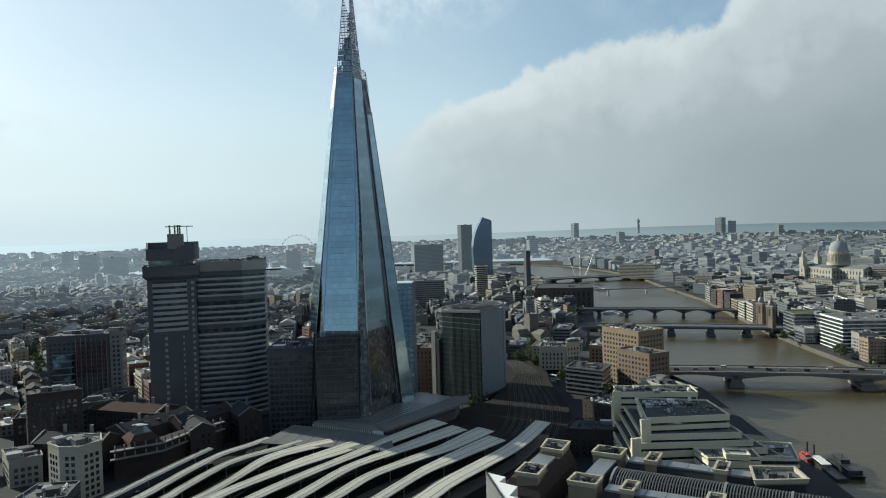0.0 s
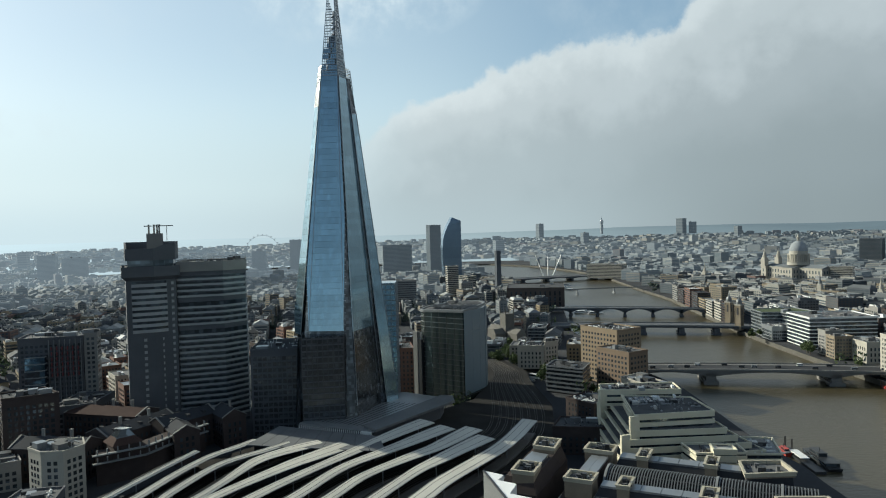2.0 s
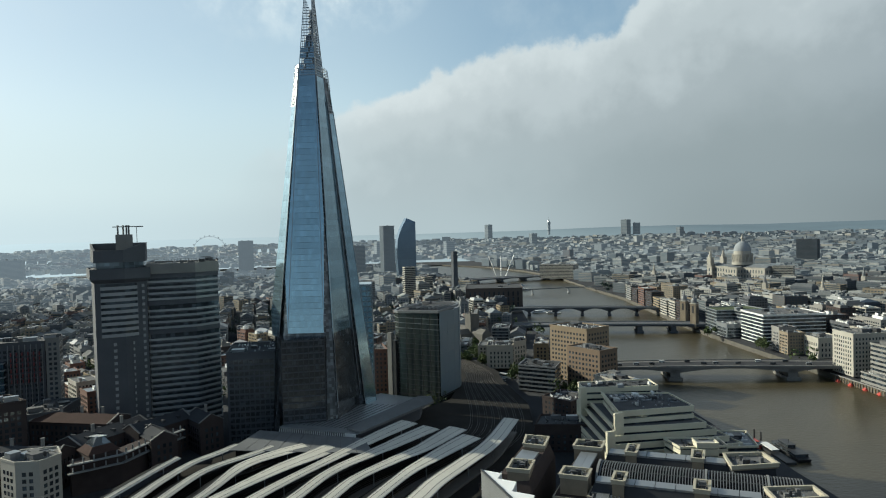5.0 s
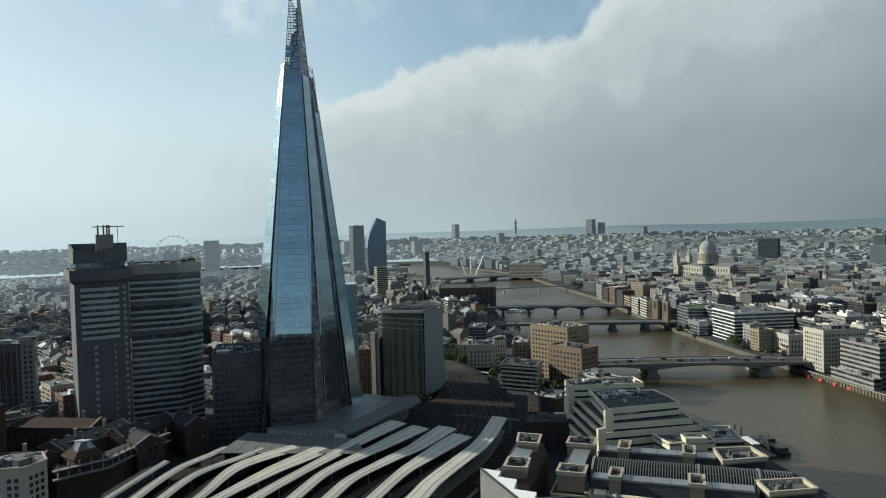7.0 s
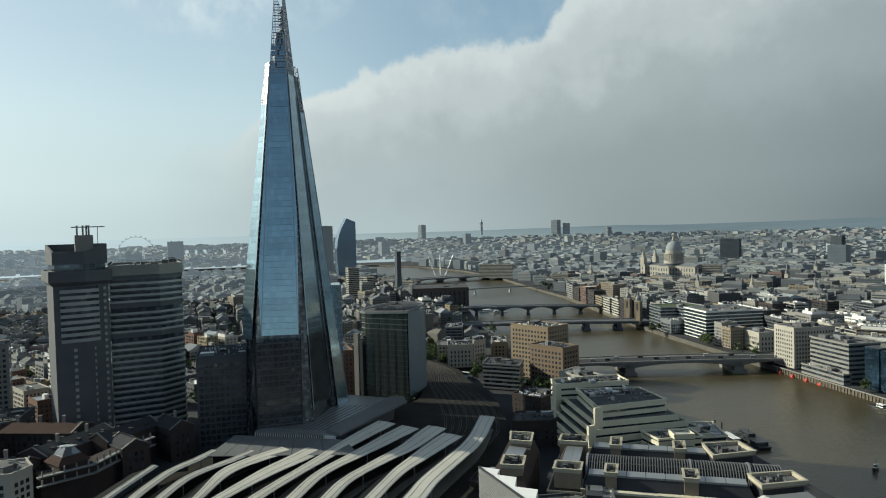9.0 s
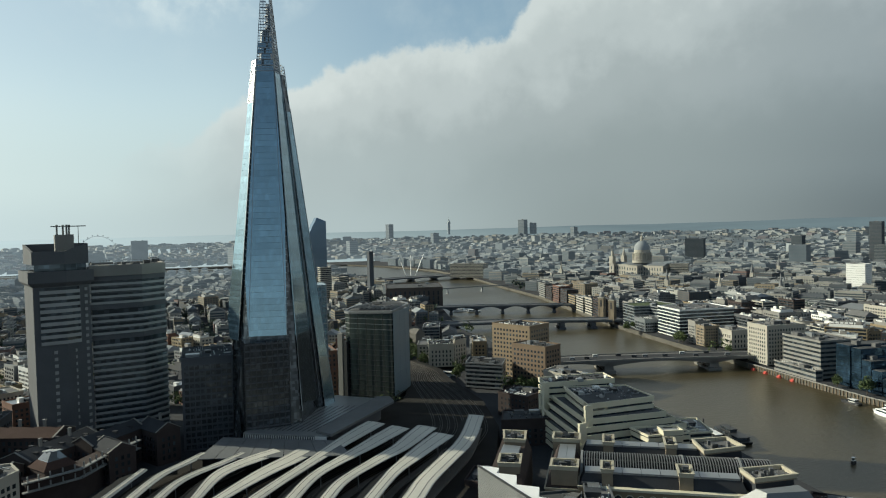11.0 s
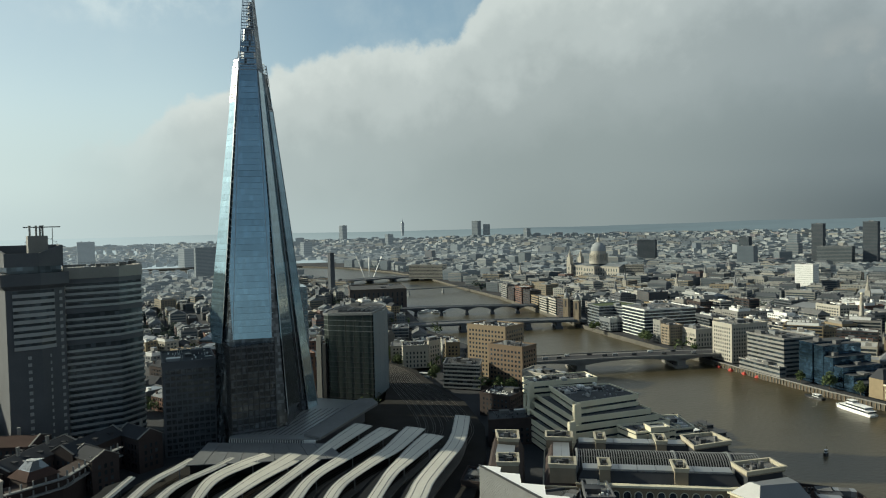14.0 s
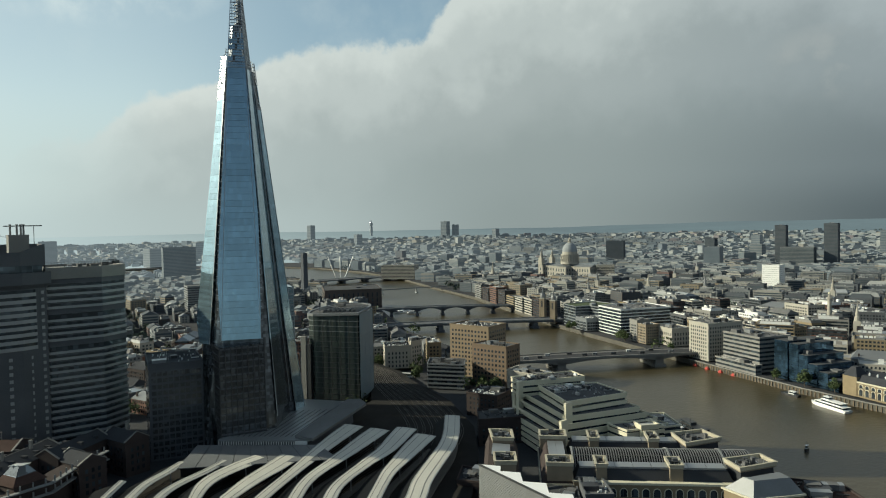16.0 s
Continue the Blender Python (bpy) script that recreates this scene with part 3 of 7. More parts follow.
def build_ground():
    bm = bmesh.new()

    def arc(p, q, sign):
        a0, a1 = math.atan2(p[1], p[0]), math.atan2(q[1], q[0])
        while sign * (a1 - a0) < 0:
            a1 += sign * 2 * math.pi
        n = 40
        return [(RAD * 1.01 * math.cos(a0 + (a1 - a0) * i / n), RAD * 1.01 * math.sin(a0 + (a1 - a0) * i / n)) for i in range(n + 1)]

    for line, sign in ((NORTH, -1), (SOUTH, 1)):
        outer = arc(line[-1], line[0], sign)
        poly = [Vector((x, y, 0)) for x, y in line + outer]
        vs = [bm.verts.new((v.x, v.y, GROUND_Z)) for v in poly]
        for tri in geometry.tessellate_polygon([poly]):
            f = bm.faces.new([vs[i] for i in tri])
            f.normal_update()
            if f.normal.z < 0:
                f.normal_flip()
        low = [bm.verts.new((x, y, -4)) for x, y in line]           # quay wall
        for i in range(len(line) - 1):
            f = bm.faces.new((vs[i], vs[i + 1], low[i + 1], low[i]))
            f.material_index = 1
    bed = [bm.verts.new((x, y, -3.9)) for x, y in ((2420, -900), (2420, 1000), (-2420, 1000), (-2420, -900))]
    bm.faces.new(bed).material_index = 1
    # outer ring climbs to fill the camera's horizon; its haze is emitted
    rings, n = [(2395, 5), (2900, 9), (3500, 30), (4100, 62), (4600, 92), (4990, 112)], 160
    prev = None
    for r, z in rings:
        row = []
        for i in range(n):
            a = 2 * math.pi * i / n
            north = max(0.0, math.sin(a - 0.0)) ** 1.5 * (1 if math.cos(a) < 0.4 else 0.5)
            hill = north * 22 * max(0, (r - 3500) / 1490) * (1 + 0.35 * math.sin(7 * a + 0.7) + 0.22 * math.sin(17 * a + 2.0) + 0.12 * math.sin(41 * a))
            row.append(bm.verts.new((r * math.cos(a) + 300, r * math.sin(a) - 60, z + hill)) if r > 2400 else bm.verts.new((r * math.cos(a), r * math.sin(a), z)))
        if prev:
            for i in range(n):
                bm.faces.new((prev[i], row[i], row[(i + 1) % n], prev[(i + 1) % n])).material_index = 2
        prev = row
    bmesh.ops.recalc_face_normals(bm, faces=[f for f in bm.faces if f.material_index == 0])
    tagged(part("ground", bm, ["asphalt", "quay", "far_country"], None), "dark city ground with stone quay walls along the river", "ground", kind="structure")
    bm = bmesh.new()
    vs = [bm.verts.new((x, y, 0)) for x, y in ((2410, -880), (2410, 980), (-2410, 980), (-2410, -880))]
    bm.faces.new(vs)
    tagged(part("water", bm, "water", None), "muddy brown rippled river water", "river", kind="structure")


build_ground()

# ---- the glass spire tower ----
APEX = 338.0
# plan at 150 m: (x, y); the corners run to an apex over the origin
PLAN = {"A": (22.7, -20.0), "B": (29.0, 1.6), "B2": (27.8, 3.0), "C": (8.6, 15.0), "C2": (8.9, 16.6), "E": (3.5, 22.3), "F": (-18, 14), "G": (-18, -13),
        "D": (5.8, -24.4), "A2": (17.0, -20.6)}


def at_height(key, z, out=1.0):
    """A corner of the tower at height z; the main pane lies in one plane, and the two southern corners are cut upright low down."""
    s = (APEX - z) / (APEX - 150.0) * out
    x, y = PLAN[key][0] * s, PLAN[key][1] * s
    if key in ("A", "B"):
        y = max(y, -24.0 * out) if key == "A" else y - max(0.0, 150 - z) * 0.055
        x = ((27.3 - 0.145 * (z - 150)) * out + 0.292 * y) / 0.956
    elif key == "D" and y < -32.5 * out:
        x2, y2 = PLAN["A2"][0] * s, PLAN["A2"][1] * s
        f = (-32.5 * out - y) / (y2 - y)
        x, y = x + (x2 - x) * f, -32.5 * out
    elif key == "G":
        y = max(y, -24.0 * out)
    return Vector((x, y, z))


def spire():
    t = thing("glass_tower", "tall tapering glass skyscraper with splintered open top", "skyscraper", (0, 0, 8))
    claim([(45, -45), (45, 45), (-45, 45), (-45, -45)])
    bm = bmesh.new()                                             # inner core of the building
    ring = ["A", "B", "B2", "C", "C2", "E", "F", "G", "D", "A2"]
    for z0, z1 in ((8, 104), (104, 246)):
        prism(bm, [at_height(k, z0, 0.955).xy[:] for k in ring], z0, z1, [at_height(k, z1, 0.955).xy[:] for k in ring])
    part("core", bm, "shard_dark", t, "dark recessed glass core")
    # pane: corners, foot, foot of its open lattice, top at each corner, glass
    faces = [("A", "B", 77, 246, 304, 287, True), ("B2", "C", 30, 246, 306, 303, True), ("C2", "E", 14, 222, 233, 224, True), ("D", "A2", 74, 226, 254, 254, True),
             ("E", "F", 14, 238, 252, 258, False), ("F", "G", 14, 244, 266, 262, False), ("G", "D", 74, 238, 258, 254, False)]
    storey = 3.85
    for a, b, zb, z_open, top_a, top_b, seen in faces:
        nrm = (at_height(b, 100) - at_height(a, 100)).cross(at_height(a, 200) - at_height(a, 100)).normalized()
        if nrm.dot(at_height(a, 100) * Vector((1, 1, 0))) < 0:
            nrm = -nrm
        z = zb
        while z < z_open - 0.1:                                  # one pane band a storey, with a recessed joint
            hi = min(z + storey * (1 if seen else 6), z_open)
            bm = bmesh.new()
            p = [at_height(a, z + 0.05), at_height(b, z + 0.05), at_height(b, hi - 0.05), at_height(a, hi - 0.05)]
            front = [bm.verts.new(v) for v in p]
            back = [bm.verts.new(v - nrm * 0.35) for v in p]
            bm.faces.new(front), bm.faces.new(back[::-1])
            for i in range(4):
                bm.faces.new((front[i], back[i], back[(i + 1) % 4], front[(i + 1) % 4]))
            bmesh.ops.recalc_face_normals(bm, faces=bm.faces[:])
            # foot of the B2 pane gets darker glass in place of its city reflection
            part("glass_band", bm, "shard_dark" if a == "B2" and z < 76 else "shard_glass", t)
            z = hi

        def bar(bm, p, q, w=0.16):
            d = (q - p)
            if d.length < 0.05:
                return
            side = d.cross(nrm).normalized() * w
            dep = nrm * w
            vs = [bm.verts.new(x) for x in (p - side - dep, p + side - dep, p + side + dep, p - side + dep, q - side - dep, q + side - dep, q + side + dep, q - side + dep)]
            for f in ((0, 1, 2, 3), (7, 6, 5, 4), (0, 4, 5, 1), (1, 5, 6, 2), (2, 6, 7, 3), (3, 7, 4, 0)):
                bm.faces.new([vs[i] for i in f])

        def rim_z(f):
            """Top of the lattice along the pane: ragged, higher at one corner."""
            return top_a + (top_b - top_a) * f

        # open steel lattice at the top of the pane
        bm = bmesh.new()
        z, row = z_open, 0
        while z < max(top_a, top_b):
            lo, hi = 0.0, 1.0
            if z > rim_z(0.0):
                lo = min(1.0, (z - top_a) / (top_b - top_a))
            if z > rim_z(1.0):
                hi = max(0.0, (z - top_a) / (top_b - top_a))
            bar(bm, at_height(a, z).lerp(at_height(b, z), lo), at_height(a, z).lerp(at_height(b, z), hi), 0.13 if row % 2 else 0.26)
            z += 1.925
            row += 1
        for k in range(8):
            f = k / 7
            bar(bm, at_height(a, z_open).lerp(at_height(b, z_open), f), at_height(a, rim_z(f)).lerp(at_height(b, rim_z(f)), f), 0.2 if k in (0, 7) else 0.12)
        part("steel_lattice", bm, "frame_metal", t, "open grey steel lattice")
        if seen and top_a > 260:                                 # glass that still hangs in the lower half of the lattice, with gaps between the sheets
            z, rng = z_open, random.Random(ord(a[0]))
            while z < min(top_a, top_b) - 18:
                bm = bmesh.new()
                for k in range(7):
                    if rng.random() < (z - z_open) / 46:
                        continue
                    p = [at_height(a, zz).lerp(at_height(b, zz), (k + e) / 7) for zz, e in ((z + 0.3, 0.06), (z + 0.3, 0.94), (z + 3.2, 0.94), (z + 3.2, 0.06))]
                    front, back = [bm.verts.new(v - nrm * 0.1) for v in p], [bm.verts.new(v - nrm * 0.2) for v in p]
                    bm.faces.new(front), bm.faces.new(back[::-1])
                    for i in range(4):
                        bm.faces.new((front[i], back[i], back[(i + 1) % 4], front[(i + 1) % 4]))
                bmesh.ops.recalc_face_normals(bm, faces=bm.faces[:])
                part("lattice_glass", bm, "shard_glass", t, kind="stuff")
                z += storey
        if not seen:
            continue
        for k, o in ((a, b), (b, a)):                            # fins with brackets that stick out past the long edges
            if k == "D":
                continue
            bm = bmesh.new()
            bar(bm, at_height(k, zb) + nrm * 0.1, at_height(k, z_open) + nrm * 0.1, 0.14)
            z = zb
            while z < z_open:
                p = at_height(k, z)
                bar(bm, p, p + (p - at_height(o, z)).normalized() * 0.9, 0.12)
                z += storey
            part("edge_fin", bm, "frame_metal", t)
    bm = bmesh.new()                                             # service core between the panes of the open top
    prism(bm, [at_height(k, 246, 0.6).xy[:] for k in ring], 246, 274, [at_height(k, 274, 0.5).xy[:] for k in ring])
    prism(bm, rect(2.0, 1.0, 2.4, 2.4, 15), 274, 292)
    part("plant_core", bm, "shard_dark", t)
    for z in (276, 280, 284, 288):
        bm = bmesh.new()
        prism(bm, rect(2.0, 1.0, 5.0, 4.2, 15), z, z + 0.5)
        part("gantry", bm, "dark_metal", t)
    # lower wings
    for name, poly, z0, z1, ribs in (("front_wing", [(46, -29), (48, -3), (12, 6), (10, -27)], 8, 75, True), ("rear_wing", [(-24, 27), (-20, 41), (-44, 46), (-50, 30)], 8, 102, False)):
        poly = ccw(poly)
        bm = bmesh.new()
        prism(bm, inset(poly, 0.3), z0, z1)
        w = part(name, bm, "shard_dark" if ribs else "shard_glass", t)
        z = z0
        while z < z1:
            bm = bmesh.new()
            prism(bm, poly, z, z + 0.9)
            part("floor_band", bm, "dark_concrete" if ribs else "frame_metal", w)
            z += 3.85
        for p, q in seen_edges(poly):
            n = int(math.dist(p, q) // 3)
            for i in range(n + 1):
                x, y = p[0] + (q[0] - p[0]) * i / n, p[1] + (q[1] - p[1]) * i / n
                bm = bmesh.new()
                box(bm, (x, y, (z0 + z1) / 2), (0.5, 0.5, z1 - z0 + 0.6), math.degrees(math.atan2(q[1] - p[1], q[0] - p[0])))
                part("mullion", bm, "dark_metal" if ribs else "frame_metal", w)


spire()

# ---- hospital tower ----


def hospital_tower():
    t = thing("hospital_tower", "grey concrete hospital high-rise with banded floors and rooftop masts", "tower block", (-45, -110, 5))
    claim([(-15, -155), (-15, -60), (-80, -60), (-80, -155)])
    slab_poly = ccw([(-25, -112), (-28, -81), (-40, -66), (-78, -68), (-78, -112)])
    bm = bmesh.new()
    prism(bm, inset(slab_poly, 0.7), 5, 121)
    part("glazing", bm, "window", t)
    levels, z = [], 109.4
    for gap in (4, 4, 16):                                    # runs of ward floors between the dark plant floors
        for _ in range(gap):
            levels.append((z, 1.5, "ward_band"))
            levels.append((z - 0.75, 0.3, "dark_concrete"))
            z -= 3.95
        levels.append((z + 0.6, 3.3, "dark_concrete"))
        z -= 3.95
    levels.append((112.6, 2.9, "dark_concrete"))
    for z, h, m in levels:
        bm = bmesh.new()
        prism(bm, slab_poly if m == "ward_band" else inset(slab_poly, 0.25), max(z, 5), z + h)
        part("spandrel", bm, m, t)
    bm = bmesh.new()
    prism(bm, inset(slab_poly, -0.3), 115.6, 121.2)
    part("crown", bm, "concrete", t)
    bm = bmesh.new()
    rim(bm, inset(slab_poly, -0.1), inset(slab_poly, 0.6), 121.2, 122.6)
    part("parapet", bm, "concrete", t)
    rng = random.Random(3)
    roof_clutter(t, slab_poly, 121.2, 6, rng, size=(2, 6))
    bm = bmesh.new()                                          # roof railing
    for a, b in zip(slab_poly, slab_poly[1:] + slab_poly[:1]):
        n = int(math.dist(a, b) // 2)
        for k in range(n):
            box(bm, (a[0] + (b[0] - a[0]) * k / n, a[1] + (b[1] - a[1]) * k / n, 123.2), (0.12, 0.12, 1.4))
        box(bm, ((a[0] + b[0]) / 2, (a[1] + b[1]) / 2, 123.8), (math.dist(a, b), 0.1, 0.1), math.degrees(math.atan2(b[1] - a[1], b[0] - a[0])))
    part("railing", bm, "dark_metal", t)
    bm = bmesh.new()                                          # window-cleaning cradle at the roof's corner
    box(bm, (-36, -72, 124.4), (5, 2.2, 2.0), -40)
    box(bm, (-34, -74, 126.0), (9, 0.5, 0.5), -40)
    part("cradle", bm, "dark_metal", t)
    # service tower: two front planes that meet in a fold
    st = ccw([(-22, -112), (-15.5, -125), (-13, -142.5), (-46, -150), (-50, -114)])
    bm = bmesh.new()
    prism(bm, st, 5, 120.4)
    part("service_shaft", bm, "dark_concrete", t)
    bm = bmesh.new()
    prism(bm, inset(st, -2.6), 113.8, 119.6)
    prism(bm, inset(st, -0.3), 111.4, 113.796, inset(st, -2.6))
    rim(bm, inset(st, -2.6), inset(st, -2.0), 119.6, 120.8)
    part("overhang", bm, "dark_concrete", t)
    bm = bmesh.new()
    prism(bm, inset(st, 1.4), 119.6, 124.8)
    part("glazing", bm, "window", t)
    bm = bmesh.new()
    n = 5
    tops = [137.2 if p[0] < -20 else 132.8 for p in st]
    rings = []
    for d, up in ((0.0, False), (0.0, True), (1.2, True), (1.2, False)):
        po = inset(st, d)
        rings.append([bm.verts.new((*p, h if up else (124.8 if d == 0 else 131.0))) for p, h in zip(po, tops)])
    for r, q in zip(rings, rings[1:]):
        for i in range(n):
            bm.faces.new((r[i], r[(i + 1) % n], q[(i + 1) % n], q[i]))
    bm.faces.new(rings[3]), bm.faces.new(rings[0][::-1])
    bmesh.ops.recalc_face_normals(bm, faces=bm.faces[:])
    part("head_block", bm, "dark_concrete", t)
    strip = [(-12.5, -139), (-15.0, -124.9), (-18.7, -117.4), (-20.6, -118.3), (-17.0, -126), (-14.4, -139.2)]
    bay = [(-12.9, -138.8), (-15.4, -124.9), (-18.9, -117.8), (-20.4, -118.5), (-16.8, -126), (-14.2, -139.0)]
    for i in range(9):                                        # pale banded floors under the overhang
        zz = 75.6 + i * 3.9
        bm = bmesh.new()
        prism(bm, ccw(strip), zz, zz + 2.1)
        part("spandrel", bm, "ward_band", t)
        bm = bmesh.new()
        prism(bm, ccw(bay), zz + 2.1, zz + 3.9)
        part("window", bm, "window", t)
    for i in range(24):                                       # pale stair windows on the shaft
        for x, y, w, deg, hi in ((-20.9, -114.2, 1.7, 117, 112), (-14.25, -131.5, 1.9, 98, 72), (-17.7, -120.6, 0.9, 117, 72)):
            if 12 + i * 4.2 < hi:
                bm = bmesh.new()
                box(bm, (x, y, 12 + i * 4.2), (w, 0.7, 1.9), deg)
                part("window", bm, "ward_band", t)
    bm = bmesh.new()                                          # boiler flues on their base
    box(bm, (-27, -125.5, 137.0), (8, 10.5, 12), 8)
    part("flue_base", bm, "concrete", t)
    for y in (-129.2, -125.8, -123.8, -122.4):
        bm = bmesh.new()
        lathe(bm, -26.6, y, [(0.62, 142.9), (0.55, 148.6), (0.7, 148.7), (0.7, 149.2)], 10)
        part("flue", bm, "concrete", t)
    bm = bmesh.new()
    box(bm, (-26.2, -122.8, 148.2), (20.4, 0.7, 0.6), 75)
    box(bm, (-24.6, -117.2, 142.6), (0.35, 0.35, 11.4))
    part("mast_frame", bm, "dark_metal", t)



hospital_tower()

# ---- office beside the spire, glass office with the curved flank ----
building("office_block", "dark glass and concrete office block beside the tower", "office building", [(11, -62), (15, -31), (-28, -26), (-32, -57)], 5, 63,
         "dark_concrete", "punched", 3.85, 3.2, (2.6, 2.5), "roof_dark", 3, seed=5, pane="shard_dark")


def curved_office():
    t = thing("curved_office", "dark glass office with a curved pale metal flank", "office building", (-50, 95, 8))
    poly = ccw([(-51, 67.5), (-22, 92), (-31, 100.5), (-40, 109), (-48, 115.5), (-58, 119.5), (-70, 119), (-80, 111), (-84, 98), (-80, 84), (-68, 71), (-58, 66)])
    claim(poly)
    tops = {p: 77.2 + 3.2 * min(1.0, max(0.0, (p[1] - 66) / 50)) for p in poly}       # the roof tilts up towards the river
    bm = bmesh.new()
    prism(bm, inset(poly, 0.5), 8, 76.8)
    part("glazing", bm, "green_glass", t)
    z = 12
    while z < 76:
        bm = bmesh.new()
        prism(bm, inset(poly, 0.3), z, z + 0.55)
        part("floor_band", bm, "lead" if z > 60 else "dark_metal", t)
        z += 4.0
    p, q = (-50.6, 67.6), (-22.4, 91.4)
    for i in range(6):
        x, y = p[0] + (q[0] - p[0]) * i / 5, p[1] + (q[1] - p[1]) * i / 5
        bm = bmesh.new()
        box(bm, (x + 0.1, y - 0.1, 43), (0.16, 0.3, 67), 40)
        part("mullion", bm, "dark_metal", t)
    bm = bmesh.new()                                              # lower lift shaft beside the glass front
    box(bm, (-57.5, 62.2, 34), (4.2, 3.4, 52), 40)
    part("lift_shaft", bm, "concrete", t, "pale concrete lift shaft")
    bm = bmesh.new()
    box(bm, (-54.2, 65.0, 31), (3.4, 3.0, 46), 40)
    part("shaft_link", bm, "dark_metal", t)
    flank = [(-21.9, 92.4), (-30.9, 101.0), (-39.6, 109.2), (-47.8, 115.9), (-58, 120)]
    for i, (p, q) in enumerate(zip(flank, flank[1:])):
        L = math.dist(p, q)
        ux, uy = (q[0] - p[0]) / L, (q[1] - p[1]) / L
        zz = 14.0
        while zz < 74:                                            # tall pale panels, with an open slit beside the far curve
            bm = bmesh.new()
            cut = 0.9 if i == 2 else 0.12
            box(bm, ((p[0] + q[0]) / 2 + uy * 0.5 - ux * cut / 2, (p[1] + q[1]) / 2 - ux * 0.5 - uy * cut / 2, zz + 8.0), (L - cut, 0.5, 15.9), math.degrees(math.atan2(uy, ux)))
            part("flank_panel", bm, "flank_metal", t)
            zz += 16.0
    bm = bmesh.new()                                              # tilted roof with its rim
    n = len(poly)
    rings = []
    for d, dz in ((-0.4, -1.6), (-0.4, 0.3), (1.3, 0.3), (1.3, -0.9)):
        rings.append([bm.verts.new((*v, tops[k] + dz)) for v, k in zip(inset(poly, d), poly)])
    for r, s_ in zip(rings, rings[1:]):
        for i in range(n):
            bm.faces.new((r[i], r[(i + 1) % n], s_[(i + 1) % n], s_[i]))
    bmesh.ops.recalc_face_normals(bm, faces=bm.faces[:])
    part("roof_rim", bm, "lead", t)
    ring = [Vector((*v, tops[k] - 0.5)) for v, k in zip(inset(poly, 1.25), poly)]
    peak = Vector((-52, 96, 81.6))
    bm = bmesh.new()                                              # shallow crown of dark louvres
    edge, mid = [bm.verts.new(v) for v in ring], [bm.verts.new(v.lerp(peak, 0.6) + Vector((0, 0, 0.7))) for v in ring]
    top = bm.verts.new(peak)
    for i in range(n):
        bm.faces.new((edge[i], edge[(i + 1) % n], mid[(i + 1) % n], mid[i]))
        bm.faces.new((mid[i], mid[(i + 1) % n], top))
    bmesh.ops.recalc_face_normals(bm, faces=bm.faces[:])
    part("roof", bm, "roof_dark", t)
    d = Vector((28.2, 23.8)).normalized()
    for k in range(9):                                            # ribs that run back from the glass front
        o = Vector((-51, 67.5)) + d * (3 + k * 3.9)
        back = Vector((-d.y, d.x))
        bm = bmesh.new()
        c = o + back * 14
        box(bm, (c.x, c.y, 80.2), (0.3, 20, 1.6), math.degrees(math.atan2(d.y, d.x)))
        part("roof_rib", bm, "frame_metal" if k % 3 == 0 else "lead", t)
    bm = bmesh.new()
    box(bm, (-54, 92, 82.6), (7, 4, 1.8), 40)
    part("plant_room", bm, "roof_grey", t)


curved_office()

# ---- railway station ----


def smooth(points, step=4.0):
    """A Catmull-Rom line through points."""
    P = [Vector(p) for p in points]
    P = [P[0] * 2 - P[1]] + P + [P[-1] * 2 - P[-2]]
    out = []
    for i in range(1, len(P) - 2):
        p0, p1, p2, p3 = P[i - 1:i + 3]
        n = max(2, int((p2 - p1).length / step))
        for k in range(n):
            u = k / n
            out.append(0.5 * (2 * p1 + (p2 - p0) * u + (2 * p0 - 5 * p1 + 4 * p2 - p3) * u * u + (3 * p1 - p0 - 3 * p2 + p3) * u ** 3))
    out.append(P[-2])
    return out


def ribbon(bm, line, a, b, za, zb, thick, mat=0, arch=0.0, cols=1):
    """A strip along line between the offsets a and b to its left, with a thickness."""
    rows = []
    for i, p in enumerate(line):
        d = (line[min(i + 1, len(line) - 1)] - line[max(i - 1, 0)]).normalized()
        nrm = Vector((-d.y, d.x))
        f = i / (len(line) - 1)
        e0, e1 = (a(f) if callable(a) else a), (b(f) if callable(b) else b)
        top, low = [], []
        for k in range(cols + 1):
            u = k / cols
            q = p.xy + nrm * (e0 + (e1 - e0) * u)
            z = za + (zb - za) * u + arch * 4 * u * (1 - u)
            top.append(bm.verts.new((q.x, q.y, z)))
            low.append(bm.verts.new((q.x, q.y, z - thick)))
        rows.append(top + low[::-1])
    m = len(rows[0])
    for r, s in zip(rows, rows[1:]):
        for k in range(m):
            f = bm.faces.new((r[k], r[(k + 1) % m], s[(k + 1) % m], s[k]))
            f.material_index = mat
    bm.faces.new(rows[0][::-1]), bm.faces.new(rows[-1])
    bmesh.ops.recalc_face_normals(bm, faces=bm.faces[:])


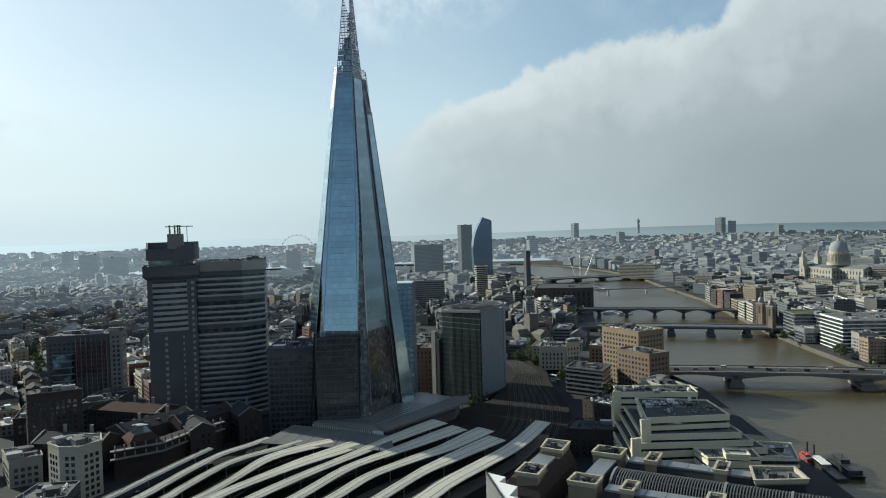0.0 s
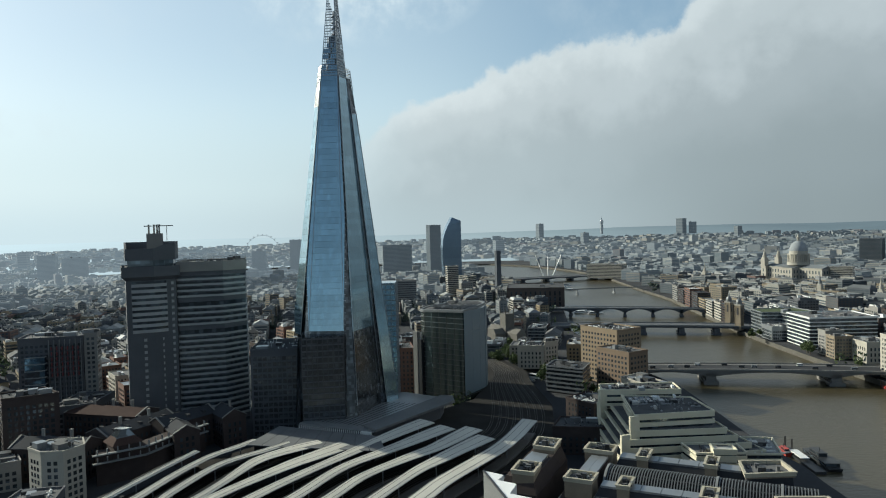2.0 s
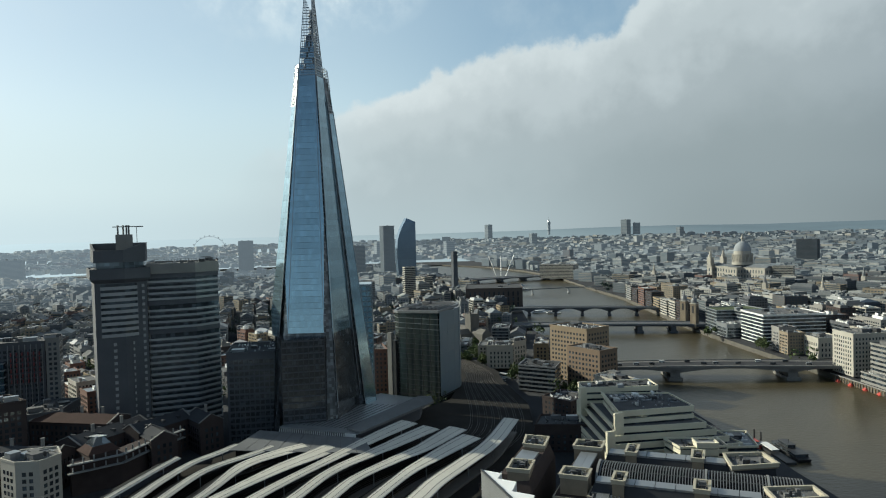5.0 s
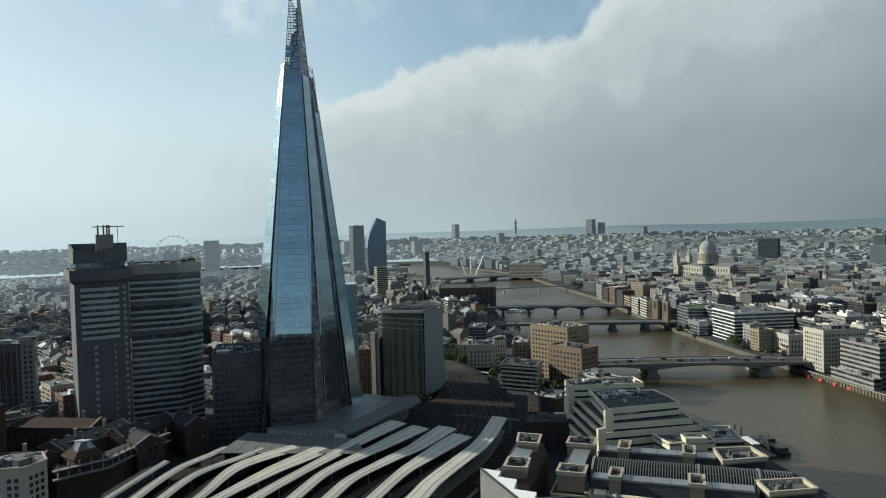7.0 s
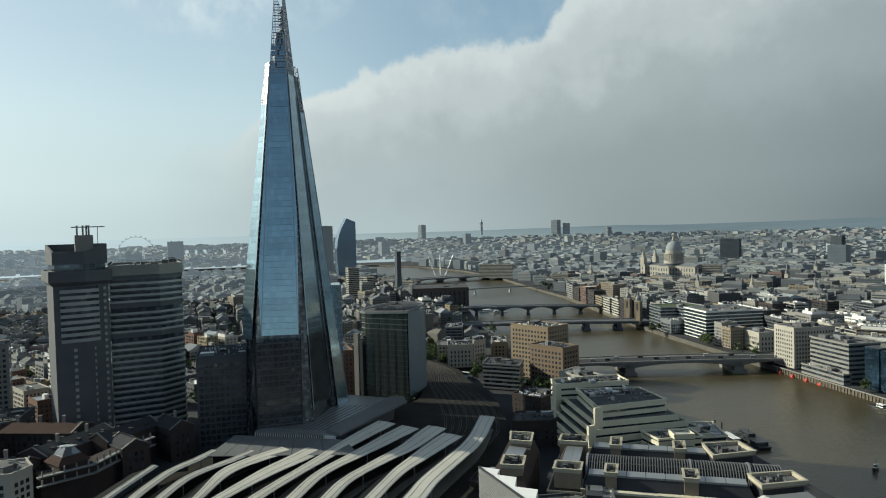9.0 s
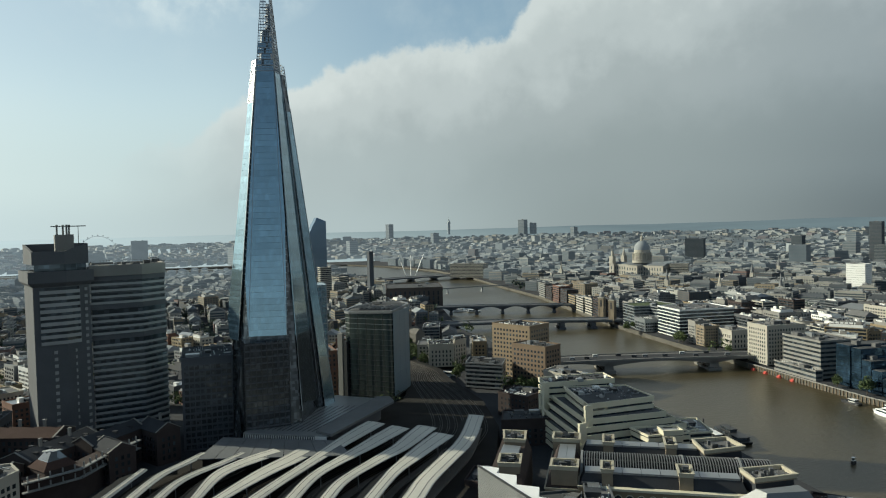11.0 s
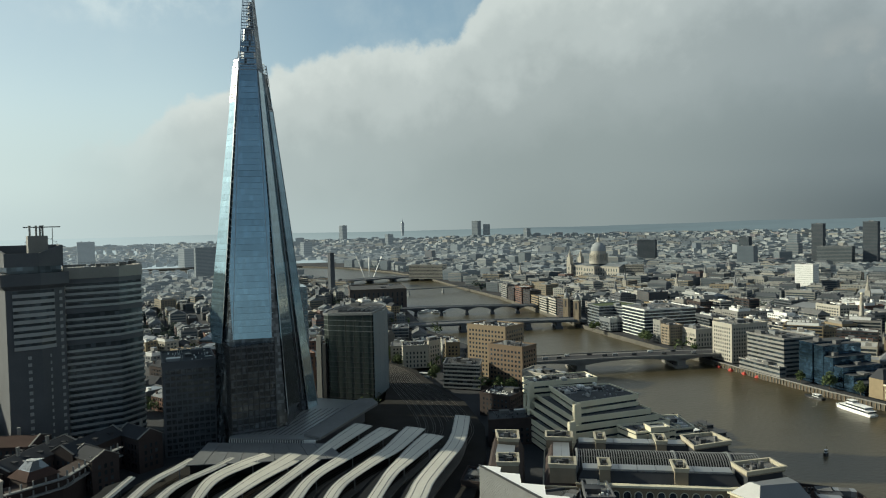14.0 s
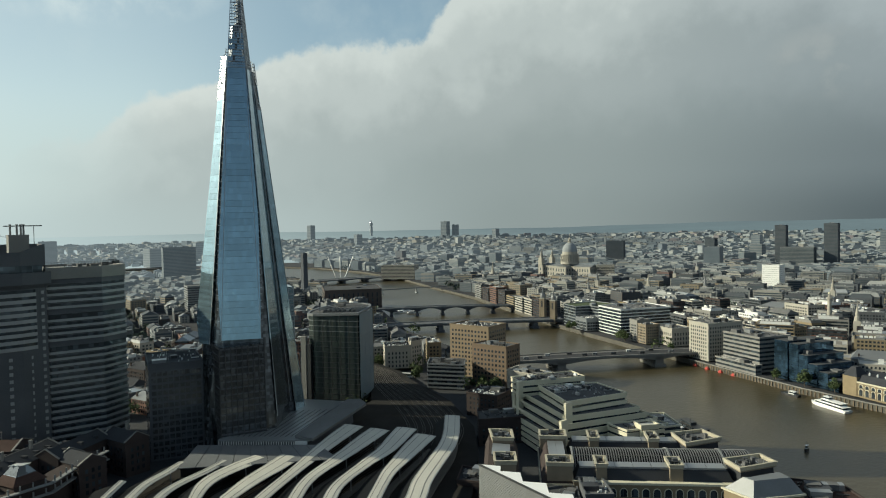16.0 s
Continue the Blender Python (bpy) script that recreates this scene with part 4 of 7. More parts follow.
STRIPS = [  # the nearer edge of every platform canopy, from the west end eastwards
    [(86, 111), (104, 99), (120, 88), (136, 75), (151, 60), (174, 37), (189, 25), (230, -8), (285, -46)],
    [(114, 76), (124, 64), (143, 41), (157, 25), (184, 3), (226, -29), (276, -62)],
    [(95, 74), (122, 45), (136, 24), (155, 0), (178, -17), (220, -49), (270, -82)],
    [(88, 59), (112, 28), (122, 14), (141, -10), (172, -32), (214, -64), (264, -97)],
    [(71, 50), (95, 22), (113, 2), (142, -28), (170, -53), (212, -84), (260, -115)],
    [(104, -2), (114, -14), (128, -33), (148, -55), (167, -72), (206, -100), (254, -130)],
    [(97, -18), (104, -34), (117, -52), (146, -68), (166, -80), (204, -110), (250, -142)],
    [(88, -36), (98, -48), (116, -71), (150, -89), (163, -95), (198, -122), (244, -154)],
    [(77, -55), (89, -66), (101, -78), (122, -90), (142, -99), (160, -108), (194, -134), (238, -166)],
    [(88, -86), (112, -99), (135, -111), (156, -122), (188, -146), (230, -178)],
]


def station():
    for i, pts in enumerate(STRIPS):
        line = smooth(pts)
        w = (9.6 if i == 0 else (3.4 if i == 9 else (4.6 if i > 5 else 6.3)))
        c = line[len(line) // 2]
        t = thing("platform_canopy", "long arched pale metal railway platform canopy", "station canopy", (c.x, c.y, 9), "station canopies")
        bm = bmesh.new()
        grow = 6.2 if 0 < i < 7 else 0.0

        def wide(f):
            """Width of the sheet: it spreads to meet its neighbour at the concourse end."""
            k = max(0.0, 1.0 - f / 0.38)
            return w + grow * k * k * (3 - 2 * k)

        ribbon(bm, line, 0.0, lambda f: -wide(f), 21.6, 22.3, 0.12, arch=0.22, cols=6)
        part("roof_sheet", bm, "canopy_metal", t)
        for at, wd, m in ((0.02, 0.3, "zinc"), (0.3, 0.22, "dark_metal"), (0.74, 0.25, "dark_metal"), (0.95, 0.3, "lead")):
            bm = bmesh.new()
            zc = 21.6 + 0.7 * at + 0.22 * 4 * at * (1 - at) + 0.06
            ribbon(bm, line, lambda f: -wide(f) * at, lambda f: -wide(f) * at - wd, zc, zc, 0.1)
            part("roof_seam", bm, m, t)
        # glazing widened into a near-black sheet that paints the gap's shade
        bm = bmesh.new()
        ribbon(bm, line, lambda f: -wide(f) - 0.05, lambda f: -max(wide(f) + 1.0, 15.2), 21.2, 17.4, 0.15)
        part("glazed_strip", bm, "canopy_glass", t, "near-black strip of glazing and painted gap shade")
        for k in range(3, len(line) - 1, 8):
            d = (line[k + 1] - line[k]).normalized()
            q = line[k] + Vector((d.y, -d.x)) * (w * 0.5)
            bm = bmesh.new()
            box(bm, (q.x, q.y, 17.6), (0.5, 0.5, 7.8))
            part("column", bm, "frame_metal", t)
        bm = bmesh.new()
        ribbon(bm, line, -1.2, -w + 1.2, 13.8, 13.8, 0.9)
        tagged(part("platform", bm, "paving", None), "grey paved railway platform", "platform", kind="structure")
        for off in (-w - 1.0, -w - 4.6):
            bm = bmesh.new()
            for g in (-0.72, 0.72):
                ribbon(bm, line, off + g - 0.08, off + g + 0.08, 13.15, 13.15, 0.2)
            tagged(part("railway_track", bm, "steel_rail", None), "worn steel railway track on ballast", "railway track", kind="structure")
    # viaduct under tracks and platforms
    bm = bmesh.new()
    outline = ccw([(300, -40), (134, 92), (86, 122), (20, 146), (-60, 158), (-100, 168), (-160, 164), (-166, 140), (-120, 130), (-62, 121), (-14, 97), (20, 50), (50, -50), (84, -92), (250, -205)])
    prism(bm, outline, 4.0, 12.8)
    tagged(part("railway_viaduct", bm, "ballast", None), "dark brick railway viaduct with ballasted top", "viaduct", kind="structure")
    # tracks that run on west over the viaduct
    for k in range(8):
        off = k * 4.2
        pts = [(112 - off * 0.65, 92 - off), (80 - off * 0.5, 116 - off * 1.05), (18, 138 - off * 1.2), (-58, 150 - off * 0.9), (-100, 160 - off * 0.7), (-162, 158 - off * 0.4)]
        line = smooth(pts)
        bm = bmesh.new()
        for g in (-0.72, 0.72):
            ribbon(bm, line, g - 0.08, g + 0.08, 13.1, 13.1, 0.25)
        tagged(part("railway_track", bm, "steel_rail", None), "worn steel railway track on ballast", "railway track", kind="structure")
    # concourse roof: flat pale metal plates that meet the canopies
    t = thing("concourse_roof", "flat grey metal station concourse roof with joints", "station roof", (76, -24, 12))
    a0, a1, b0, b1 = Vector((90, 13)), Vector((50, -44)), Vector((119, 13)), Vector((84, -62))
    n = 9
    for i in range(n):
        u, v = i / n, (i + 0.96) / n
        bm = bmesh.new()
        prism(bm, [a0.lerp(a1, u)[:], b0.lerp(b1, u)[:], b0.lerp(b1, v)[:], a0.lerp(a1, v)[:]][::-1], 21.6, 22.0)
        part("roof_plate", bm, "zinc_plate", t)
    bm = bmesh.new()
    prism(bm, ccw([(88, 12), (50, -42), (74, -58), (108, 8)]), 12, 21.5)
    part("wall", bm, "dark_metal", t)
    # station building: a long grey roof terrace with a slatted front
    t = thing("station_building", "low grey station building with slatted front edge", "station", (40, 20, 8))
    poly = ccw([(80, 11), (49, -31), (2, 4), (-12, 44), (14, 68), (30, 62)])
    claim(poly)
    bm = bmesh.new()
    prism(bm, poly, 8, 21.6)
    part("wall", bm, "dark_concrete", t)
    bm = bmesh.new()
    prism(bm, inset(poly, -0.6), 21.6, 22.6)
    part("roof", bm, "zinc", t)
    a0, a1, b0, b1 = Vector((76, 10)), Vector((46, -30)), Vector((28, 62)), Vector((0, 8))
    for i in range(1, 16):                                        # standing seams across the roof
        p, q = a0.lerp(a1, i / 16), b0.lerp(b1, i / 16)
        bm = bmesh.new()
        box(bm, ((p.x + q.x) / 2, (p.y + q.y) / 2, 22.7), ((q - p).length * 0.9, 0.35, 0.25), math.degrees(math.atan2(q.y - p.y, q.x - p.x)))
        part("roof_seam", bm, "dark_metal", t)
    p, q = Vector((49.4, -31.8)), Vector((80.8, 10.6))
    for i in range(36):
        c = p.lerp(q, (i + 0.5) / 36)
        bm = bmesh.new()
        box(bm, (c.x + 0.8, c.y - 0.7, 20.4), (0.4, 0.4, 3.0), 53)
        part("slat", bm, "white_panel", t)
    bm = bmesh.new()
    c = p.lerp(q, 0.93)
    box(bm, (c.x + 0.9, c.y - 0.8, 20.6), (7, 0.8, 3.4), 53)
    part("end_panel", bm, "white_panel", t)
    bm = bmesh.new()
    prism(bm, ccw([(84, 12), (30, 72), (16, 74), (12, 66), (72, 6)]), 22.65, 24.2)
    part("side_roof", bm, "zinc_plate", t)


station()

# ---- galleria: wharf buildings round a glazed barrel vault ----
HU, HV, HO = Vector((0.62, 0.784)), Vector((0.784, -0.62)), Vector((199, 86))


def hay(u, v):
    p = HO + HU * u + HV * v
    return p.x, p.y


def hrect(u0, u1, v0, v1):
    return ccw([hay(u0, v0), hay(u1, v0), hay(u1, v1), hay(u0, v1)])


def pavilion(poly, z0, z1, seed):
    """A roof pavilion: tan walls, a cream parapet with a projecting course, and plant in its tray."""
    poly = ccw(poly)
    t = thing("roof_pavilion", "cream stone roof pavilion with parapet and plant", "roof pavilion", (*centre(poly), z0), "galleria pavilions")
    bm = bmesh.new()
    prism(bm, inset(poly, 0.3), z0, z1 - 1.9)
    part("wall", bm, "sandy_brick", t)
    bm = bmesh.new()
    rim(bm, poly, inset(poly, 0.9), z1 - 1.9, z1 - 0.5)
    rim(bm, inset(poly, -0.35), inset(poly, 0.75), z1 - 0.5, z1)
    part("parapet", bm, "pavilion_stone", t)
    bm = bmesh.new()
    prism(bm, inset(poly, 0.92), z1 - 2.2, z1 - 1.7)
    part("roof", bm, "roof_grey", t)
    roof_clutter(t, inset(poly, 2.4), z1 - 1.7, 5, random.Random(seed), ("dark_metal", "roof_grey", "roof_dark"), size=(1.0, 2.6))
    fittings(t, inset(poly, 1.6), z1 - 1.7, 12, seed, ("zinc", "dark_metal")[seed % 2])


def wing(name, label, u0, u1, v0, v1, z0, ze, zr, seed):
    """A brick range with a mansard of lead between its pavilions."""
    poly = hrect(u0, u1, v0, v1)
    claim(poly)
    t = thing(name, label, "wharf building", (*centre(poly), z0))
    bm = bmesh.new()
    prism(bm, poly, z0, ze)
    part("wall", bm, "stock_brick", t)
    bm = bmesh.new()
    prism(bm, inset(poly, -0.5), ze, ze + 0.7)
    part("cornice", bm, "pavilion_stone", t)
    bm = bmesh.new()
    prism(bm, inset(poly, 0.3), ze + 0.7, zr - 1.4, inset(poly, 2.6))
    part("mansard", bm, "slate", t)
    n = max(1, int((u1 - u0) // 9))
    for i in range(n):                                            # lead sheets of the top
        a, b = u0 + 3 + (u1 - u0 - 6) * i / n, u0 + 3 + (u1 - u0 - 6) * (i + 0.97) / n
        bm = bmesh.new()
        lo = hrect(a, b, v0 + 2.3, v1 - 2.3)
        prism(bm, lo, zr - 1.5, zr - 0.6)
        part("lead_sheet", bm, "zinc", t)
    for p, q in seen_edges(poly):
        panes(t, p, q, z0 + 1, ze - 0.8, 4.6, 5.2, 1.9, 3.2)
    return t


def cross_range():
    """The brown range across the head of the courtyard, with its lead saddle."""
    poly = hrect(-2.5, 12.6, -40.5, 11.5)
    claim(poly)
    t = thing("wharf_range", "brown brick wharf range with sloping sides and lead saddle", "wharf building", (*centre(poly), 5))
    bm = bmesh.new()
    prism(bm, poly, 5, 21)
    part("wall", bm, "sandy_brick", t)
    bm = bmesh.new()
    prism(bm, inset(poly, -0.5), 21, 21.8)
    part("cornice", bm, "pavilion_stone", t)
    bm = bmesh.new()
    prism(bm, inset(poly, 0.2), 21.8, 28.4, inset(poly, 3.6))
    part("mansard", bm, "brown_brick", t)
    for k in range(2):
        bm = bmesh.new()
        prism(bm, hrect(2.0 + k * 4.1, 6.0 + k * 4.1, -29.5, 0), 28.4, 29.4)
        part("lead_sheet", bm, "zinc", t)
    for p, q in seen_edges(poly):
        panes(t, p, q, 6, 20.5, 4.6, 4.8, 1.8, 2.8)


def galleria():
    wing("wharf_range", "yellow brick wharf range with slate mansard and lead top", 12.6, 85, 0.5, 12, 5, 23, 30.4, 1)
    wing("wharf_range", "yellow brick wharf range with slate mansard and lead top", 12.2, 72, -40.5, -28.5, 5, 22, 30.2, 2)
    cross_range()
    ends = ([(251.7, 150.0), (264.0, 145.0), (268.6, 165.7), (257.3, 169.7)], [(210.4, 163.0), (226.5, 154.6), (230.7, 176.9), (215.7, 181.0)])
    for k, po in enumerate(ends):                                  # splayed end blocks towards the river
        claim(po)
        c = centre(po)
        t = thing("wharf_end_block", "tan brick wharf end block under a roof pavilion", "wharf building", (*c, 5))
        bm = bmesh.new()
        prism(bm, inset(ccw(po), 0.6), 5, 22)
        part("wall", bm, "sandy_brick", t)
        bm = bmesh.new()
        prism(bm, inset(ccw(po), 0.1), 22, 22.8)
        part("cornice", bm, "pavilion_stone", t)
        bm = bmesh.new()
        prism(bm, inset(ccw(po), 0.7), 22.8, 29.6, inset(ccw(po), 1.2))
        part("mansard", bm, "slate", t)
        for p, q in seen_edges(inset(ccw(po), 0.6)):
            panes(t, p, q, 6, 21.5, 4.6, 5.0, 1.9, 3.0)
        pavilion(po, 29.4, 32, 40 + k)
    for i, (u0, u1, v0, v1) in enumerate(((0, 12.5, 0.6, 11.6), (22.7, 28.2, 0.4, 12.2), (56, 62.4, 0.4, 12.6), (-2, 12, -41.4, -30.2), (23.4, 28.9, -41, -27.8), (53.6, 59.2, -40.8, -27.6))):
        pavilion(hrect(u0, u1, v0, v1), 23, 32, 20 + i)
    t = thing("glazed_vault", "ribbed grey glazed barrel vault over the courtyard", "glass roof", (*hay(45, -22), 5))
    claim(hrect(0, 100, -36, -4), 2)
    r, zc, vc = 13.6, 17.6, -15.4
    seg = 14

    def arcpt(u, k, rr):
        a = math.pi * k / seg
        x, y = hay(u, vc + rr * math.cos(a))
        return Vector((x, y, zc + rr * 0.92 * math.sin(a)))

    bm = bmesh.new()
    cols = [[bm.verts.new(arcpt(u, k, r - 0.25)) for k in range(seg + 1)] for u in (13.5, 40, 76, 99)]
    for c, d in zip(cols, cols[1:]):
        for k in range(seg):
            bm.faces.new((c[k], c[k + 1], d[k + 1], d[k]))
    part("glazing", bm, "canopy_glass", t)
    u = 13.5
    while u <= 99:
        bm = bmesh.new()
        big = min(abs(u - 13.5), abs(u - 60.4), abs(u - 86)) < 0.6
        w, rr = (0.5, r + 0.5) if big else (0.2, r + 0.05)
        a = [[bm.verts.new(arcpt(u + s, k, q)) for k in range(seg + 1)] for s in (-w, w) for q in (r - 0.3, rr)]
        for k in range(seg):
            bm.faces.new((a[1][k], a[1][k + 1], a[3][k + 1], a[3][k]))
            bm.faces.new((a[0][k], a[0][k + 1], a[1][k + 1], a[1][k]))
            bm.faces.new((a[2][k], a[2][k + 1], a[3][k + 1], a[3][k]))
        part("rib", bm, "lead" if not big else "pale_band", t)
        u += 1.2
    for k in range(1, seg, 2):
        bm = bmesh.new()
        p, q = arcpt(13.5, k, r), arcpt(99, k, r)
        d = (arcpt(13.5, k, r + 1) - p) * 0.12
        e = Vector((-d.y, d.x, 0)).normalized() * 0.001 + (arcpt(13.5, k + 1, r) - p).normalized() * 0.12
        vs = [bm.verts.new(v) for v in (p - e, p + e, q + e, q - e, p - e + d, p + e + d, q + e + d, q - e + d)]
        for f in ((3, 2, 1, 0), (4, 5, 6, 7), (0, 1, 5, 4), (2, 3, 7, 6), (1, 2, 6, 5), (3, 0, 4, 7)):
            bm.faces.new([vs[i] for i in f])
        part("purlin", bm, "roof_grey", t)
    # western block with two pavilions, beyond the lane
    poly = ccw([(143, 90), (158, 101), (201, 69), (190, 55)])
    claim(poly)
    t = thing("wharf_building", "brown brick wharf building with lead flat top", "wharf building", (*centre(poly), 5))
    bm = bmesh.new()
    prism(bm, poly, 5, 22)
    part("wall", bm, "brown_brick", t)
    bm = bmesh.new()
    prism(bm, inset(poly, 0.2), 22, 28.5, inset(poly, 2.5))
    part("mansard", bm, "brown_brick", t)
    bm = bmesh.new()
    prism(bm, ccw([(164, 80), (171, 86), (184, 76), (178, 69)]), 28, 29.6)
    part("lead_sheet", bm, "zinc", t)
    pavilion([(161.8, 81.4), (169.2, 89.9), (156.2, 98.6), (148.6, 88.9)], 22, 32, 60)
    pavilion([(192.6, 60.1), (198.7, 68.7), (187.3, 76.4), (181.2, 67.9)], 22, 32, 61)


galleria()

# ---- stepped riverside offices ----


def stepped_office():
    t = thing("stepped_office", "stepped cream office with dark ribbon windows and roof terraces", "office building", (140, 160, 5))
    # outline, foot, head: every storey steps back to the south and the river
    tiers = [([(163, 128), (172, 206), (96, 206), (93, 145)], 5, 20.2), ([(161, 131), (170, 199), (97, 202), (95, 148)], 20.2, 24.2),
             ([(159.6, 134), (168.4, 192), (98, 199), (97, 150.5)], 24.2, 28.2), ([(157.6, 136.8), (166.6, 187), (100, 197), (99, 153)], 28.2, 32),
             ([(154, 140.7), (158.8, 185), (128, 190), (112, 155)], 32, 39.4), ([(103.5, 146.4), (116, 191), (98, 196), (88, 151)], 32, 41.2)]
    for i, (poly, z0, z1) in enumerate(tiers):
        poly = ccw(poly)
        claim(poly)
        bm = bmesh.new()
        prism(bm, inset(poly, 0.9), z0, z1 - 0.2)
        part("glazing", bm, "window", t)
        z = z1
        while z > z0 + 1.2:                                       # deep cream spandrels, hung from the roof edge down
            bm = bmesh.new()
            prism(bm, poly, max(z0, z - 2.3), z)
            part("spandrel", bm, "cream", t)
            z -= 3.75
        bm = bmesh.new()
        rim(bm, inset(poly, -0.15), inset(poly, 0.45), z1, z1 + 0.9)
        part("parapet", bm, "cream", t)
        bm = bmesh.new()
        prism(bm, inset(poly, 0.47), z1 - 0.25, z1 + 0.1)
        part("roof", bm, "roof_dark" if i > 3 else "roof_grey", t)
    rng = random.Random(71)
    for x0, x1, y0, y1, z, n in ((124, 150, 146, 182, 39.5, 11), (93, 110, 153, 190, 41.3, 9)):     # roof plant in ranks
        for k in range(n):
            x, y = rng.uniform(x0, x1), rng.uniform(y0, y1)
            w = 0.0 if k % 3 else 2.0
            bm = bmesh.new()
            box(bm, (x, y, z + 0.7), (1.4 + w, 3.2 + w, 1.4), 75)
            box(bm, (x, y, z + 1.5), (1.0 + w, 2.8 + w, 0.3), 75)
            part("plant_room", bm, ("zinc", "white_panel", "dark_metal", "roof_pale")[k % 4], t)
    fittings(t, [(150, 143), (156, 183), (130, 187), (118, 156)], 39.5, 46, 5, "frame_metal")
    fittings(t, [(102, 149), (113, 189), (99, 193), (90, 153)], 41.3, 40, 6, "dark_metal")
    for r in range(3):
        for k in range(4):
            bm = bmesh.new()
            c = Vector((120 + r * 4.6, 156 + k * 3.4 - r * 1.2))
            prism(bm, rect(c.x, c.y, 3.8, 2.4, -15), 39.6, 40.0)
            part("solar_panel", bm, "solar_panel", t)
    for x, y, z0, z1, lx, ly, deg in ((157.0, 139.0, 20, 40.4, 1.6, 5.5, 5), (161.2, 131.6, 5, 32.4, 1.6, 5.0, 5), (103.0, 146.4, 20, 42.2, 2.2, 5.0, 15), (96, 149.0, 14, 32.8, 2.2, 5.5, 10)):
        bm = bmesh.new()                                          # blind end walls that turn the corners
        prism(bm, rect(x, y, lx, ly, deg), z0, z1)
        part("end_wall", bm, "cream", t)
    for k, (z, a, b) in enumerate(((39.9, (152.5, 139.6), (113, 153.6)), (32.6, (156.8, 135.8), (100, 151.6)), (28.8, (158.6, 132.8), (98, 148.8)), (24.8, (160.2, 129.8), (96, 146.6)))):
        L = math.dist(a, b)                                       # raked parapets along the sunny terraces
        bm = bmesh.new()
        box(bm, ((a[0] + b[0]) / 2, (a[1] + b[1]) / 2, z + 0.4), (L, 0.5, 1.5), math.degrees(math.atan2(b[1] - a[1], b[0] - a[0])))
        part("terrace_edge", bm, "cream", t)
    building("river_terrace", "low cream pavilion with green roof terrace beside the river", "office building", [(167, 160), (176, 186), (190, 182), (184, 158)], 5, 26.5, "cream", "ribbon", 3.7,
             roof="roof_grey", clutter=2, band="cream", band_h=2.2, seed=7)
    building("river_terrace", "square cream stair block on the river terrace", "office building", [(180, 168), (184, 178), (192, 175), (188, 165)], 5, 29, "cream", "ribbon", 3.7,
             roof="roof_pale", clutter=0, band="cream", band_h=3.2, seed=6)
    building("riverside_block", "low cream riverside office with grey metal roof", "office building", [(146, 209), (153, 224), (178, 211), (172, 191), (160, 196)], 5, 19.5,
             "cream", "ribbon", 3.7, roof="lead", clutter=4, band="cream", seed=8)
    building("riverside_block", "low cream office with terraces beside the wharf", "office building", [(164, 150), (166, 192), (178, 190), (186, 172), (178, 150)], 5, 17,
             "cream", "ribbon", 3.7, roof="roof_grey", clutter=3, band="cream", seed=9)
    building("riverside_block", "low dark flat-roofed block beside the lane", "office building", [(81, 128), (93, 156), (114, 148), (101, 115)], 5, 21, "brown_brick", "punched", 3.6,
             roof="roof_dark", clutter=2, seed=10)


stepped_office()

# ---- wedge-roofed corner building near the camera ----


def zigzag_building():
    t = thing("zigzag_block", "white saw-toothed building with pale perforated screen wall", "building", (235, 48, 5))
    teeth = [(202, 45.4), (209, 51.5), (214, 47.5), (220.5, 53.5), (229.5, 47.8), (236.5, 54.5), (245, 48.6), (252, 55), (261, 49), (269, 55.5), (280, 49), (280, 45.4)]
    poly = ccw(teeth)
    claim(poly)
    bm = bmesh.new()
    prism(bm, poly, 5, 35.4)
    part("wall", bm, "white_panel", t)
    bm = bmesh.new()
    prism(bm, poly, 35.41, 35.9)
    part("roof", bm, "white_paint", t)
    bm = bmesh.new()                                             # backing of the screen and its woven bars
    box(bm, (241, 45.0, 20.2), (78, 0.3, 30.4))
    part("screen_backing", bm, "stock_brick", t)
    bm = bmesh.new()
    for k in range(118):
        box(bm, (202.4 + k * 0.66, 44.7, 20.3), (0.3, 0.25, 31))
    for k in range(46):
        box(bm, (241, 44.62, 5.5 + k * 0.66), (78, 0.2, 0.26))
    part("woven_screen", bm, "pale_band", t, "pale woven metal screen", "stuff")
    bm = bmesh.new()
    box(bm, (241, 44.8, 35.9), (78.4, 0.7, 0.7))
    part("coping", bm, "dark_metal", t)


zigzag_building()

# ---- south bank, west of the station ----
building("granite_office", "brown granite office tower with square windows", "office building", [(-85, 214), (-45, 229), (-55, 256), (-95, 241)], 6, 52, "brown_granite", "punched", 3.9, 3.6, (1.9, 1.9), "roof_dark", 4, seed=11)
building("granite_office", "lower brown granite office with square windows", "office building", [(-42, 209), (-9, 221), (-16, 241), (-49, 229)], 6, 40, "red_granite", "punched", 3.9, 3.6, (1.9, 1.9), "roof_grey", 5, seed=12)
building("terraced_office", "grey office with slanted terraced end", "office building", [(-50, 168), (-26, 190), (-48, 206), (-72, 184)], 6, 26, "pale_band", "ribbon", 3.5, roof="roof_dark", clutter=3, seed=13, band="lead", band_h=1.4)
building("white_stucco_building", "white classical stucco building with sash windows", "building", [(-133, 171), (-124, 194), (-146, 204), (-156, 181)], 8, 29, "portland", "punched", 4.0, 3.4, (1.3, 2.3), "slate", 6, seed=14)
building("white_stucco_building", "white classical stucco building with pitched blocks", "building", [(-125, 195), (-130, 210), (-152, 218), (-148, 205)], 8, 32, "portland", "punched", 4.0, 3.4, (1.3, 2.3), "slate", 3, seed=15)
